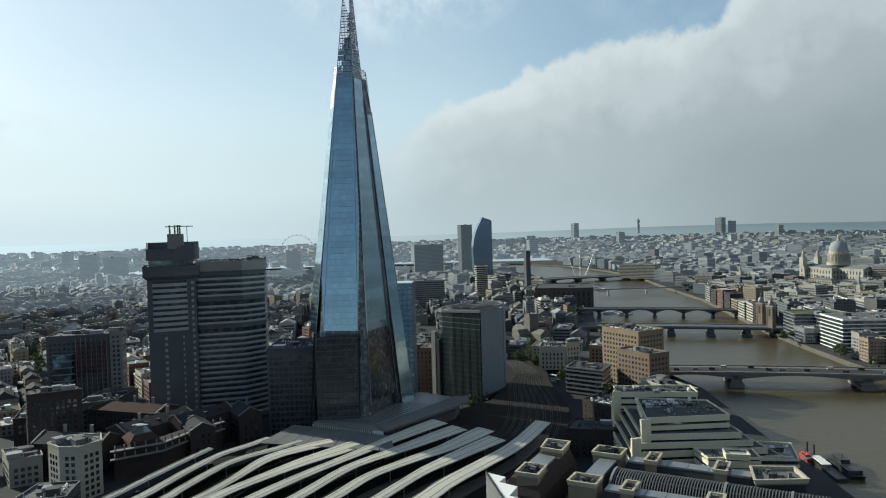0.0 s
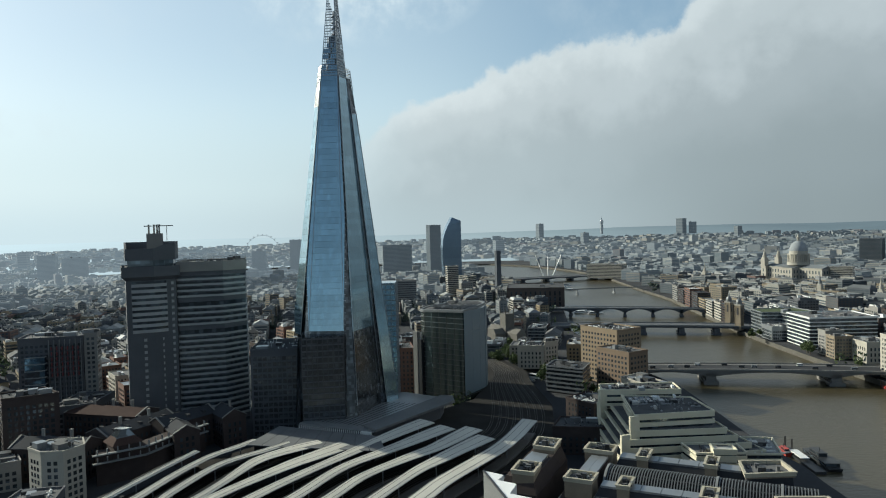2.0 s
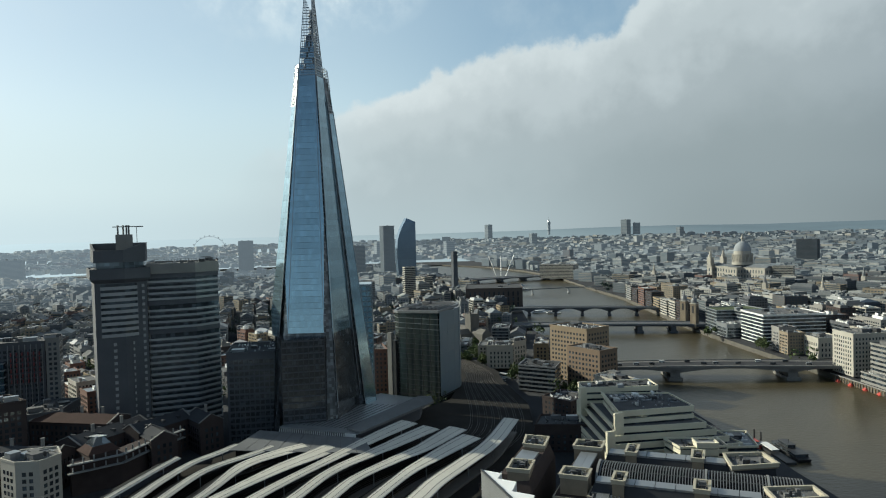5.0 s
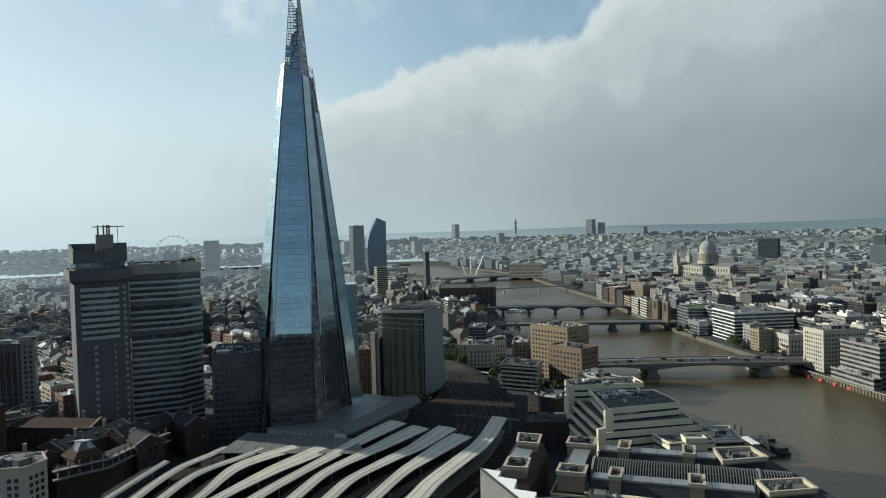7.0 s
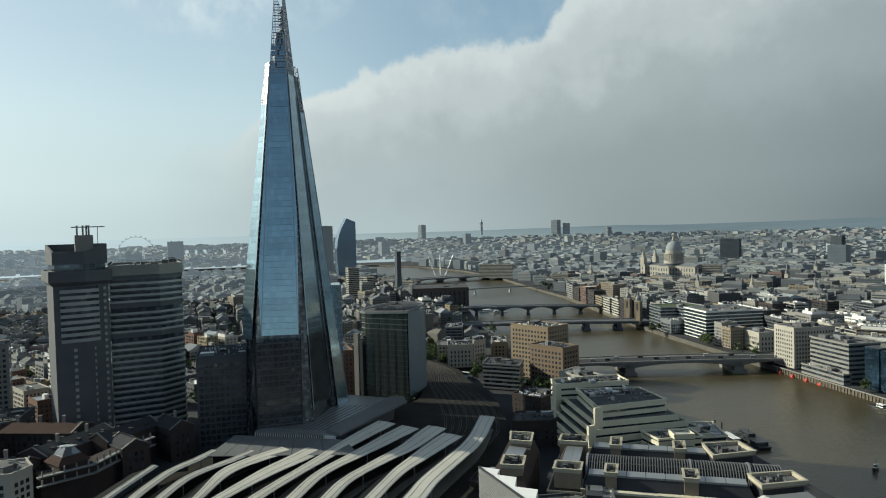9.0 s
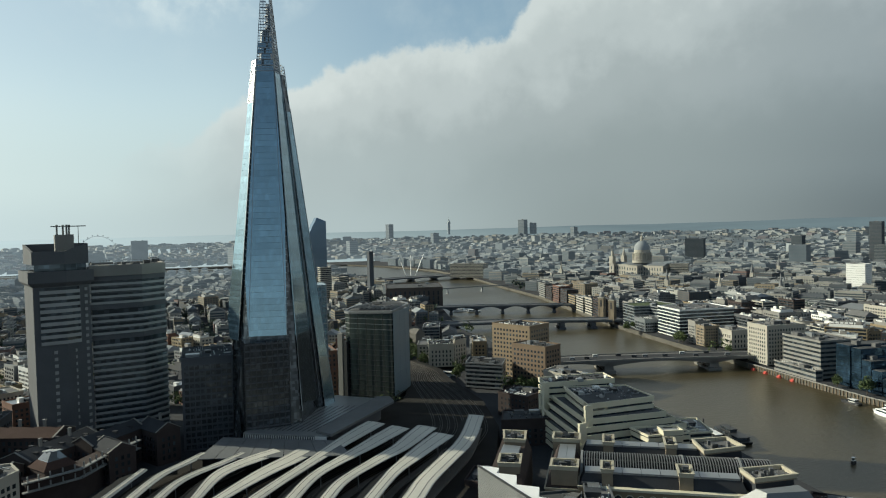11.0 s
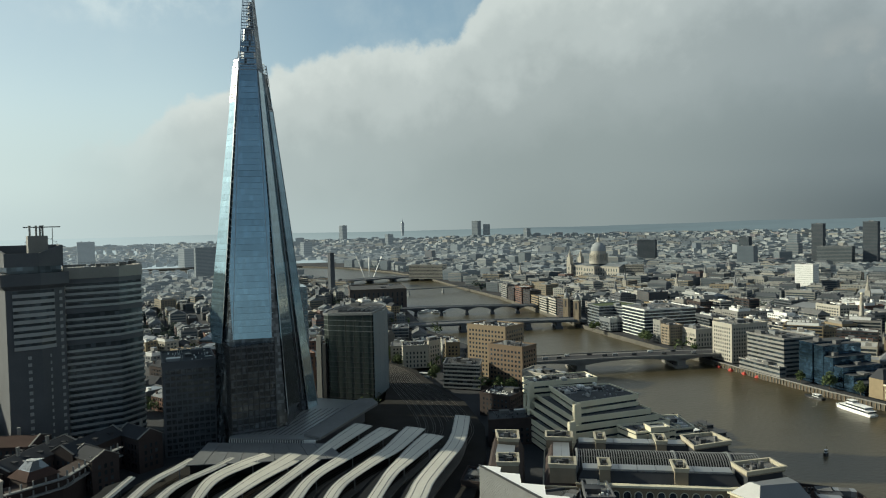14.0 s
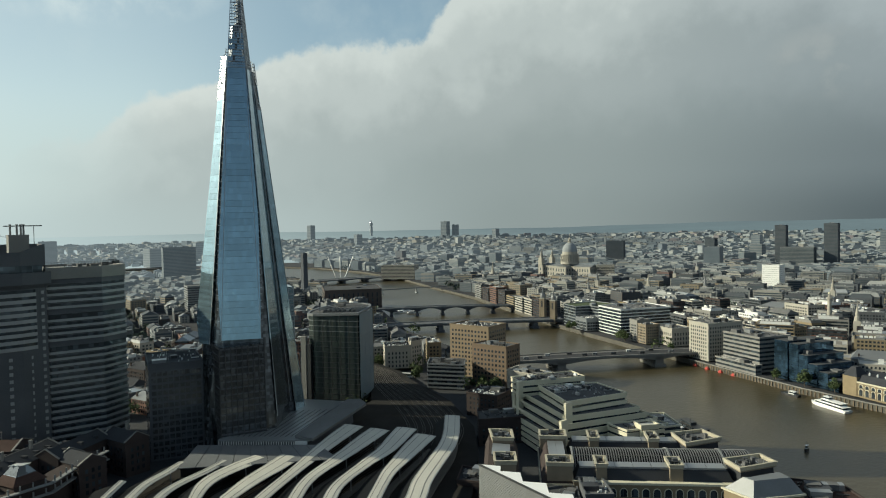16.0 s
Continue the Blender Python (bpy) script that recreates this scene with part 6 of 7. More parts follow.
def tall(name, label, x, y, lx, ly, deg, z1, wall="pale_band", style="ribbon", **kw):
    # farther towers take colours with more haze painted in
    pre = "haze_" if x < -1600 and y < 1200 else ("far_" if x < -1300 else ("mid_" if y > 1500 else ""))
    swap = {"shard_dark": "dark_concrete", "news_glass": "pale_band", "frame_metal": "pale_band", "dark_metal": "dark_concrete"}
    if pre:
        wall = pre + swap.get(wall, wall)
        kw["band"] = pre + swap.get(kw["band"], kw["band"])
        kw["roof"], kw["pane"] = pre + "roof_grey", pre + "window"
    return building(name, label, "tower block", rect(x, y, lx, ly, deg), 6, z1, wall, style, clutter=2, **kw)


tall("office_tower", "dark slender riverside tower", -1478, 368, 30, 34, 10, 152, "dark_concrete", band="dark_concrete", band_h=1.4, seed=80)
tall("concrete_tower", "jagged concrete residential tower", -759, 1809, 30, 34, 20, 124, "concrete", band="dark_concrete", band_h=1.8, seed=81)
tall("concrete_tower", "jagged concrete residential tower", -590, 1772, 34, 38, 20, 128, "concrete", band="dark_concrete", band_h=1.8, seed=82)
tall("office_tower", "dark glass office tower", -912, 1691, 30, 26, 15, 88, "shard_dark", band="dark_metal", band_h=1.0, seed=83)
tall("office_tower", "plain white wrapped tower block", -290, 1036, 30, 26, 12, 61, "white_panel", band="white_panel", band_h=3.4, seed=84)
tall("office_tower", "glass office with arched roof", -653, 1718, 84, 40, 20, 64, "news_glass", band="frame_metal", band_h=1.0, seed=85)
tall("office_tower", "dark glass block with metal bands", -1225, 1609, 58, 40, 35, 80, "shard_dark", band="dark_metal", band_h=1.2, seed=86)
tall("curved_stone_office", "pale colonnaded curved stone office by the bridge", -1164, 752, 92, 40, 42, 40, "portland", band="portland", band_h=2.2, seed=87)
tall("stone_office", "pale stone office block", -735, 1068, 40, 30, 40, 42, "portland", band="portland", band_h=2.0, seed=88)
tall("flats_tower", "round-cornered banded riverside flats", -868, 279, 22, 22, 0, 66, "portland", band="portland", band_h=1.6, seed=89)
tall("flats_tower", "round-cornered banded riverside flats", -948, 331, 34, 22, 20, 40, "portland", band="portland", band_h=1.6, seed=90)
tall("office_block", "wide pale office block", -735, 150, 40, 62, -4, 52, "pale_band", band="pale_band", band_h=1.8, seed=91)
tall("office_block", "wide grey slab block", -1483, 262, 40, 82, -4, 98, "pale_band", band="pale_band", band_h=1.8, seed=92)
tall("flats_tower", "hazy grey tower block", -1807, -743, 30, 50, 0, 92, "pale_band", band="pale_band", band_h=1.8, seed=93)
tall("flats_tower", "hazy grey tower block", -1925, -700, 30, 70, 0, 79, "pale_band", band="pale_band", band_h=1.8, seed=94)
tall("flats_tower", "hazy grey tower block", -2100, -10, 30, 52, 0, 115, "pale_band", band="pale_band", band_h=1.8, seed=95)
tall("flats_tower", "hazy grey tower block", -2030, -140, 30, 48, 0, 80, "pale_band", band="pale_band", band_h=1.8, seed=96)


def boomerang_tower():
    x, y = -1256, 374
    t = thing("bulging_glass_tower", "blue glass tower with a bulging curved flank and slanted top", "skyscraper", (x, y, 6))
    claim(rect(x, y, 60, 60, 0))
    prof = [(0, -26), (30, -29), (60, -31), (88, -31), (108, -29), (126, -24), (142, -17), (154, -10)]
    for (z0, w0), (z1, w1) in zip(prof, prof[1:]):
        bm = bmesh.new()
        prism(bm, ccw([(x + 13, y + w0), (x + 16, y + 17), (x - 16, y + 17), (x - 13, y + w0)]), z0 + 6, z1 + 6, ccw([(x + 13, y + w1), (x + 16, y + 17), (x - 16, y + 17), (x - 13, y + w1)]))
        part("glass_tier", bm, "far_glass", t)
    bm = bmesh.new()                                           # slanted crown
    a = [bm.verts.new(v) for v in ((x + 13, y - 10, 160), (x + 16, y + 17, 160), (x - 16, y + 17, 160), (x - 13, y - 10, 160))]
    b = [bm.verts.new(v) for v in ((x + 12, y - 5, 170), (x + 15, y + 16, 161), (x - 15, y + 16, 161), (x - 12, y - 5, 170))]
    for i in range(4):
        bm.faces.new((a[i], a[(i + 1) % 4], b[(i + 1) % 4], b[i]))
    bm.faces.new(b), bm.faces.new(a[::-1])
    part("crown", bm, "far_glass", t)


boomerang_tower()

# ---- city fabric ----
WALLS = ["portland", "stock_brick", "red_brick", "concrete", "pale_band", "brown_brick", "white_panel", "dark_concrete"]
ROOFS = ["roof_grey", "lead", "slate", "roof_dark", "zinc", "roof_pale"]
BLOCK_MATS = WALLS + ROOFS + ["window"]


def city(name, label, cells, seed, prefix=""):
    """Many plain city blocks as one mesh: walls, window rows, parapets, roofs and plant."""
    rng = random.Random(seed)
    V, F, I = [], [], []

    def quad(a, b, c, d, m):
        n = len(V)
        V.extend((a, b, c, d))
        F.append((n, n + 1, n + 2, n + 3))
        I.append(m)

    def blk(poly, z0, z1, mw, mr, windows):
        n = len(poly)
        for p, q in zip(poly, poly[1:] + poly[:1]):
            quad((*p, z0), (*q, z0), (*q, z1), (*p, z1), mw)
            nx, ny = q[1] - p[1], p[0] - q[0]
            if windows and nx * (480 - p[0]) + ny * (-70 - p[1]) > 0:
                L = math.hypot(nx, ny)
                ux, uy = (q[0] - p[0]) / L, (q[1] - p[1]) / L
                ox, oy = uy * 0.08, -ux * 0.08
                st = windows
                z = z0 + 1.5
                while z + 1.9 < z1:
                    if st > 6:                      # ribbon
                        a, b = (p[0] + ux * 0.8 + ox, p[1] + uy * 0.8 + oy), (q[0] - ux * 0.8 + ox, q[1] - uy * 0.8 + oy)
                        quad((*a, z), (*b, z), (*b, z + 2.15), (*a, z + 2.15), len(BLOCK_MATS) - 1)
                    else:
                        k, s = int((L - 1) // st), 0
                        for c in range(k):
                            s = (L - k * st) / 2 + c * st + st * 0.2
                            a, b = (p[0] + ux * s + ox, p[1] + uy * s + oy), (p[0] + ux * (s + st * 0.6) + ox, p[1] + uy * (s + st * 0.6) + oy)
                            quad((*a, z), (*b, z), (*b, z + 1.9), (*a, z + 1.9), len(BLOCK_MATS) - 1)
                    z += 3.6
        if n == 4:
            quad(*[(*p, z1) for p in poly], mr)

    for x, y, lx, ly, deg, z0, h, far in cells:
        w = rng.choices(range(8), (24, 13, 4, 16, 15, 9, 4, 17) if y > 300 else (20, 18, 9, 16, 14, 12, 5, 10))[0]
        r = 8 + rng.choices(range(6), (30, 18, 16, 16, 10, 10) if y > 300 else (30, 18, 24, 12, 10, 8))[0]
        poly = rect(x, y, lx, ly, deg)
        win = 0 if far > 2700 else (rng.choice((3.2, 3.6, 4.2, 9, 9)) if far < 1150 else (rng.choice((4.6, 9, 9)) if far < 1750 else 9))
        kind = rng.random()
        blk(poly, z0 - 1, z0 + h, w, r, win)
        z = z0 + h
        if kind < (0.08 if y > 300 else 0.3) and h < 26:                    # pitched roof
            ridge = rect(x, y, lx * 0.8, 0.3, deg)
            for k in range(4):
                j = (k + 1) % 4
                quad((*poly[k], z), (*poly[j], z), (*ridge[j], z + min(ly, 16) * 0.3), (*ridge[k], z + min(ly, 16) * 0.3), r)
        else:
            o, i = rect(x, y, lx, ly, deg), rect(x, y, lx - 1.2, ly - 1.2, deg)
            for k in range(4):
                j = (k + 1) % 4
                quad((*o[k], z), (*o[j], z), (*o[j], z + 1), (*o[k], z + 1), w)
                quad((*o[k], z + 1), (*o[j], z + 1), (*i[j], z + 1), (*i[k], z + 1), w)
                quad((*i[j], z), (*i[k], z), (*i[k], z + 1), (*i[j], z + 1), w)
            if rng.random() < 0.45 and lx > 16:      # set-back storey
                k = rng.uniform(0.45, 0.8)
                blk(rect(x, y, lx * k, ly * k, deg), z, z + 3.6, rng.choice((w, 6, 3)), 8 + rng.choice((0, 1, 3, 4, 5, 5)), 0)
                z += 3.6
            if lx > 24 and ly > 18 and far < 2000:   # rows of cooling units and a stair head
                a = radians(deg)
                v = rng.choice((-0.22, 0.2)) * ly
                for k in range(rng.randrange(3, 7)):
                    u = (k - 3) * lx * 0.11
                    blk(rect(x + u * math.cos(a) - v * math.sin(a), y + u * math.sin(a) + v * math.cos(a), lx * 0.08, 2.6, deg), z, z + 1.7, 6, 13, 0)
            for _ in range(rng.randrange(3, 8) if far < 1200 else (rng.randrange(1, 5) if far < 1800 else rng.randrange(0, 2))):
                u, v = rng.uniform(-0.33, 0.33) * lx, rng.uniform(-0.33, 0.33) * ly
                a = radians(deg)
                blk(rect(x + u * math.cos(a) - v * math.sin(a), y + u * math.sin(a) + v * math.cos(a), rng.uniform(1.2, 7), rng.uniform(1.2, 5), deg),
                    z, z + rng.uniform(1.2, 3.6), rng.choice((3, 4, 6, 7)), 8 + rng.randrange(6), 0)
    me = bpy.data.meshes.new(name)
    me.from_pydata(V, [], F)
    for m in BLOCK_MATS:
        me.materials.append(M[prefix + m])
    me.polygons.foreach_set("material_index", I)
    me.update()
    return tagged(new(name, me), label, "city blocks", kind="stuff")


def ground_z(x, y):
    r = math.hypot(x - 300, y + 60)
    pts = [(0, 5), (2400, 5), (2900, 9), (3500, 30), (4100, 62), (4600, 92), (4990, 112)]
    for (r0, z0), (r1, z1) in zip(pts, pts[1:]):
        if r <= r1:
            return z0 + (z1 - z0) * (r - r0) / (r1 - r0)
    return 112


RAIL = [(290, -100), (150, 10), (60, 100), (-30, 130), (-110, 150), (-190, 146), (-330, 130), (-520, 90), (-800, 60)]


def near_rail(x, y, m):
    P = Vector((x, y))
    for a, b in zip(RAIL, RAIL[1:]):
        a, b = Vector(a), Vector(b)
        u = max(0, min(1, (P - a).dot(b - a) / (b - a).length_squared))
        if (P - a.lerp(b, u)).length < m:
            return True
    return False


def town_building(cell, seed):
    """One building of the nearer streets: walls, window rows, roof, plant, chimneys."""
    x, y, lx, ly, deg, z0, h, far = cell
    rng = random.Random(seed)
    wall = rng.choice(["portland", "portland", "stock_brick", "concrete", "concrete", "pale_band", "brown_brick", "dark_concrete"] if y > 300 else ["portland", "stock_brick", "red_brick", "concrete", "pale_band", "brown_brick", "brown_brick", "dark_concrete"])
    words = {"portland": "pale stone", "stock_brick": "yellow brick", "red_brick": "red brick", "concrete": "grey concrete", "pale_band": "pale panelled", "brown_brick": "dark brick", "dark_concrete": "dark concrete"}[wall]
    pitched = h < 20 and rng.random() < (0.12 if y > 300 else 0.45)
    poly = ccw(rect(x, y, lx, ly, deg))
    t = thing("town_building", words + (" town building with pitched slate roof" if pitched else " town building with flat roof and plant"), "building", (x, y, z0), "street buildings")
    bm = bmesh.new()
    prism(bm, poly, z0 - 0.5, z0 + h)
    part("wall", bm, wall, t)
    for p, q in seen_edges(poly):
        L = math.dist(p, q)
        ux, uy = (q[0] - p[0]) / L, (q[1] - p[1]) / L
        st = rng.choice((2.6, 3.0, 3.4))
        z = z0 + 1.4
        while z + 2.2 < z0 + h:                        # one row of sashes a storey
            bm = bmesh.new()
            n = max(1, int((L - 1) // st))
            for i in range(n):
                s = (L - n * st) / 2 + (i + 0.5) * st
                box(bm, (p[0] + ux * s, p[1] + uy * s, z + 0.95), (st * 0.5, 0.16, 1.9), math.degrees(math.atan2(uy, ux)))
            part("window_strip", bm, "window", t, kind="stuff")
            z += 3.5
    z = z0 + h
    bm = bmesh.new()
    if pitched:
        prism(bm, inset(poly, -0.4), z, z + min(lx, ly) * 0.3, rect(x, y, lx * 0.75, 0.4, deg) if lx >= ly else rect(x, y, 0.4, ly * 0.75, deg))
        part("roof", bm, rng.choice(("slate", "slate", "slate", "lead")), t)
    else:
        rim(bm, inset(poly, -0.2), inset(poly, 0.5), z, z + 0.9)
        part("parapet", bm, wall, t)
        bm = bmesh.new()
        prism(bm, inset(poly, 0.52), z - 0.2, z + 0.1)
        part("roof", bm, rng.choice(("roof_grey", "roof_dark", "lead", "zinc", "roof_pale")), t)
        roof_clutter(t, poly, z + 0.1, rng.randrange(1, 4), rng, ("white_panel", "zinc", "roof_dark", "lead"), (2, 6))
    if pitched:
        for k in range(2):
            bm = bmesh.new()
            c = poly[k * 2]
            box(bm, (c[0] + (x - c[0]) * 0.3, c[1] + (y - c[1]) * 0.3, z + 2.2), (1.4, 0.9, 4.4), deg)
            part("chimney", bm, "brown_brick", t)


def fill_city():
    rng = random.Random(11)
    zones = {}
    # sectors of rotated grids
    for sx in range(-12, 4):
        for sy in range(-7, 9):
            ox, oy = sx * 400, sy * 400
            deg = rng.uniform(-35, 35)
            a = radians(deg)
            dist = math.hypot(ox + 200 - 480, oy + 200 + 70)
            step = (42 if sy > 0 else 28) if dist < 1500 else ((46 if sy > 0 else 36) if dist < 2600 else 52)
            k = int(330 / step)
            for i in range(-k, k + 1):
                for j in range(-k, k + 1):
                    u, v = i * step + (i // 3) * 7, j * step * 0.8 + (j // 2) * 9
                    x, y = ox + 200 + u * math.cos(a) - v * math.sin(a), oy + 200 + u * math.sin(a) + v * math.cos(a)
                    if not (ox <= x < ox + 400 and oy <= y < oy + 400):
                        continue
                    d = math.hypot(x - 480, y + 70)
                    brg = math.degrees(math.atan2(y + 70, -(x - 480)))
                    if not (-30 < brg < 70) or d > 4300 or d < 330:
                        continue
                    lx, ly = step * rng.uniform(0.62, 1.02), step * 0.8 * rng.uniform(0.5, 1.0)
                    if in_river(x, y, 14 + lx * 0.6) or near_rail(x, y, 34 if x > -140 else 16):
                        continue
                    if any((x - cx) ** 2 + (y - cy) ** 2 < (r + lx * 0.55) ** 2 for cx, cy, r in CLAIMED):
                        continue
                    if (x > 20 and y < 330 and -240 < y) or (x > -62 and 150 < y < 330):
                        continue
                    if rng.random() < 0.07:
                        continue
                    north = y > 300
                    h = rng.triangular(10, 29, 17) if north else rng.triangular(6, 24, 10)
                    if d > 2600:
                        h = rng.triangular(6, 22, 10)
                    if rng.random() < 0.018 and d > 1000:
                        h *= rng.uniform(1.6, 2.6)
                    dd = d if north else d * 1.22
                    z = "near" if dd < 1100 else ("mid" if dd < 1700 else ("far" if dd < 2500 else "haze"))
                    zones.setdefault(("north_" if north else "south_") + z, []).append((x, y, lx, ly, deg + rng.choice((0, 0, 0, 90)) * 0, ground_z(x, y), h, d))
    near = sorted((c for key in ("north_near", "south_near") for c in zones[key]), key=lambda c: c[7])
    single = near[:115]
    for key in ("north_near", "south_near"):
        zones[key] = [c for c in zones[key] if c not in single]
    for k, c in enumerate(single):
        town_building(c, 500 + k)
    # each zone farther off swaps to colours holding more painted haze
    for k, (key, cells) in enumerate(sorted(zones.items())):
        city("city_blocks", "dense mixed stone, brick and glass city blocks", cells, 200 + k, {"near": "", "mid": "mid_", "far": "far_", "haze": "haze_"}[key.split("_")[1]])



# ---- trees ----


def leaf_cloud(bm, c, r, n, rng, size):
    """Small leaf tufts scattered through an uneven crown."""
    for _ in range(n):
        d = Vector((rng.gauss(0, 1), rng.gauss(0, 1), rng.gauss(0, 0.8)))
        d = d.normalized() * r * rng.uniform(0.35, 1.0) ** 0.5
        p = Vector(c) + d * (0.8 + 0.3 * math.sin(3 * d.x + 2 * d.y))
        a, b = Vector((rng.gauss(0, 1), rng.gauss(0, 1), rng.gauss(0, 1))).normalized(), Vector((rng.gauss(0, 1), rng.gauss(0, 1), rng.gauss(0, 1))).normalized()
        s = size * rng.uniform(0.6, 1.3)
        bm.faces.new([bm.verts.new(p + a * s), bm.verts.new(p + b * s), bm.verts.new(p - a * s * 0.8), bm.verts.new(p - b * s * 0.9)])


def tree(x, y, z, h, seed):
    rng = random.Random(seed)
    t = thing("tree", "leafy green city tree with uneven crown", "tree", (x, y, z), "city trees")
    bm = bmesh.new()
    lathe(bm, x, y, [(0.45, z - 0.2), (0.3, z + h * 0.3), (0.14, z + h * 0.75)], 7)
    for k in range(5):
        a = 2 * math.pi * k / 5 + rng.random()
        p, q = Vector((x, y, z + h * rng.uniform(0.28, 0.45))), Vector((x + h * 0.28 * math.cos(a), y + h * 0.28 * math.sin(a), z + h * rng.uniform(0.55, 0.75)))
        s = Vector((-math.sin(a), math.cos(a), 0)) * 0.12
        vs = [bm.verts.new(v) for v in (p - s, p + s, q + s * 0.3, q - s * 0.3, p - s + Vector((0, 0, 0.25)), p + s + Vector((0, 0, 0.25)), q + s * 0.3 + Vector((0, 0, 0.1)), q - s * 0.3 + Vector((0, 0, 0.1)))]
        for f in ((3, 2, 1, 0), (4, 5, 6, 7), (0, 1, 5, 4), (2, 3, 7, 6), (1, 2, 6, 5), (3, 0, 4, 7)):
            bm.faces.new([vs[i] for i in f])
    part("trunk", bm, "bark", t)
    bm = bmesh.new()
    for k in range(7):
        a = 2 * math.pi * k / 6
        c = (x, y, z + h * 0.78) if k == 6 else (x + h * 0.2 * math.cos(a), y + h * 0.2 * math.sin(a), z + h * rng.uniform(0.34, 0.62))
        leaf_cloud(bm, c, h * rng.uniform(0.2, 0.28), 150, rng, h * 0.05)
    part("crown", bm, "leaf", t)
    return t


proto = [tree(-160, 160, 8, 15, 1), tree(-148, 172, 8, 13, 2), tree(-172, 176, 8, 16, 3)]
for k, (x, y, z) in enumerate(((-180, 160, 8), (-166, 186, 8), (-190, 178, 8), (-200, 190, 7), (-186, 196, 7), (-60, 196, 6), (-52, 204, 6), (-20, 204, 6), (-12, 198, 6), (-4, 206, 6), (-30, 200, 6),
                               (-214, 478, 6), (-120, 473, 6), (-128, 476, 6), (-112, 470, 6), (-224, 496, 6), (104, 424, 6), (132, 419, 6),
                               (-96, 186, 6), (-84, 176, 6), (-250, 190, 6), (-262, 204, 6), (-30, 452, 6), (156, 420, 6))):
    src = proto[k % 3]
    m = Matrix.Translation((x, y, z)) @ Matrix.Rotation(k * 1.3, 4, "Z") @ Matrix.Scale(0.65 + 0.35 * ((k * 7) % 5) / 5, 4)
    copy_thing(src, m)


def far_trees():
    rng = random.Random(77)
    # leaf colours hold more painted haze with distance
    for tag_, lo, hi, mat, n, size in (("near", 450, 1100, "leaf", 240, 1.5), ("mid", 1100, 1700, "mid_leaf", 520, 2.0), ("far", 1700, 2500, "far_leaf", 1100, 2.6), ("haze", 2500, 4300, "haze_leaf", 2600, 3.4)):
        bm = bmesh.new()
        for _ in range(n):
            b, d = radians(rng.uniform(-28, 66)), rng.uniform(lo, hi)
            if math.sin(b) * d < 370:
                d /= 1.22
            x, y = 480 - d * math.cos(b), -70 + d * math.sin(b)
            if in_river(x, y, 6) or near_rail(x, y, 30) or any((x - cx) ** 2 + (y - cy) ** 2 < r * r for cx, cy, r in CLAIMED) or (x > 0 and y > -220):
                continue
            for _ in range(rng.randrange(1, 5)):
                hh = rng.uniform(9, 17)
                px, py = x + rng.gauss(0, 9), y + rng.gauss(0, 9)
                leaf_cloud(bm, (px, py, ground_z(px, py) + hh * 0.6), hh * 0.42, 26, rng, size)
        tagged(part("tree_belt", bm, mat, None), "scattered green tree crowns between the buildings", "trees", kind="stuff")



# ---- river craft, piers ----


def hull(bm, cx, cy, L, W, deg, z0, z1, mat=0):
    """A boat's hull: pointed bow, flared sides."""
    a = radians(deg)
    pts = [(-0.5, -0.42), (0.22, -0.5), (0.4, -0.3), (0.5, 0.0), (0.4, 0.3), (0.22, 0.5), (-0.5, 0.42)]
    poly = [(cx + u * L * math.cos(a) - v * W * math.sin(a), cy + u * L * math.sin(a) + v * W * math.cos(a)) for u, v in pts]
    low = [(cx + (x - cx) * 0.94, cy + (y - cy) * 0.94) for x, y in poly]
    prism(bm, low, z0, z1, poly, mat)
    return poly


def boat(label, cx, cy, L, W, deg, decks, hull_mat="white_paint", deck_mat="white_paint"):
    t = thing("river_boat", label, "boat", (cx, cy, 0))
    bm = bmesh.new()
    hull(bm, cx, cy, L, W, deg, -0.4, 1.9)
    part("hull", bm, hull_mat, t)
    a = radians(deg)
    z = 1.9
    for k, (u0, u1, w) in enumerate(decks):
        c = (cx + (u0 + u1) / 2 * L * math.cos(a), cy + (u0 + u1) / 2 * L * math.sin(a))
        bm = bmesh.new()
        box(bm, (c[0], c[1], z + 0.9), ((u1 - u0) * L, W * w * 0.94, 1.7), deg)
        part("cabin_glazing", bm, "window", t)
        bm = bmesh.new()
        box(bm, (c[0], c[1], z + 0.25), ((u1 - u0) * L + 0.2, W * w, 0.5), deg)
        box(bm, (c[0], c[1], z + 1.95), ((u1 - u0) * L + 0.8, W * w + 0.3, 0.3), deg)
        part("deck", bm, deck_mat, t)
        z += 2.1
    bm = bmesh.new()
    box(bm, (cx, cy, z + 1.0), (0.25, 0.25, 2.4), deg)
    part("mast", bm, "dark_metal", t)


boat("white two-deck river cruise boat under way", 167, 393, 37, 8, 162, [(-0.44, 0.3, 0.86), (-0.36, 0.14, 0.8), (-0.02, 0.12, 0.5)])
boat("low work barge with a white deck cabin", 128, 405, 18, 5, 172, [(-0.3, 0.0, 0.7)], "dark_metal")
boat("dark and white catamaran ferry at the pier", 143, 263, 38, 9, 165, [(-0.4, 0.32, 0.9), (-0.1, 0.2, 0.55)], "dark_metal", "dark_metal")
boat("small red-decked launch at the pier", 124, 254, 15, 4, 165, [(-0.3, 0.1, 0.6)], "red_paint", "red_paint")
boat("small dark motor launch on the river", 214, 283, 4.6, 1.9, 100, [(-0.3, 0.1, 0.6)], "dark_metal")
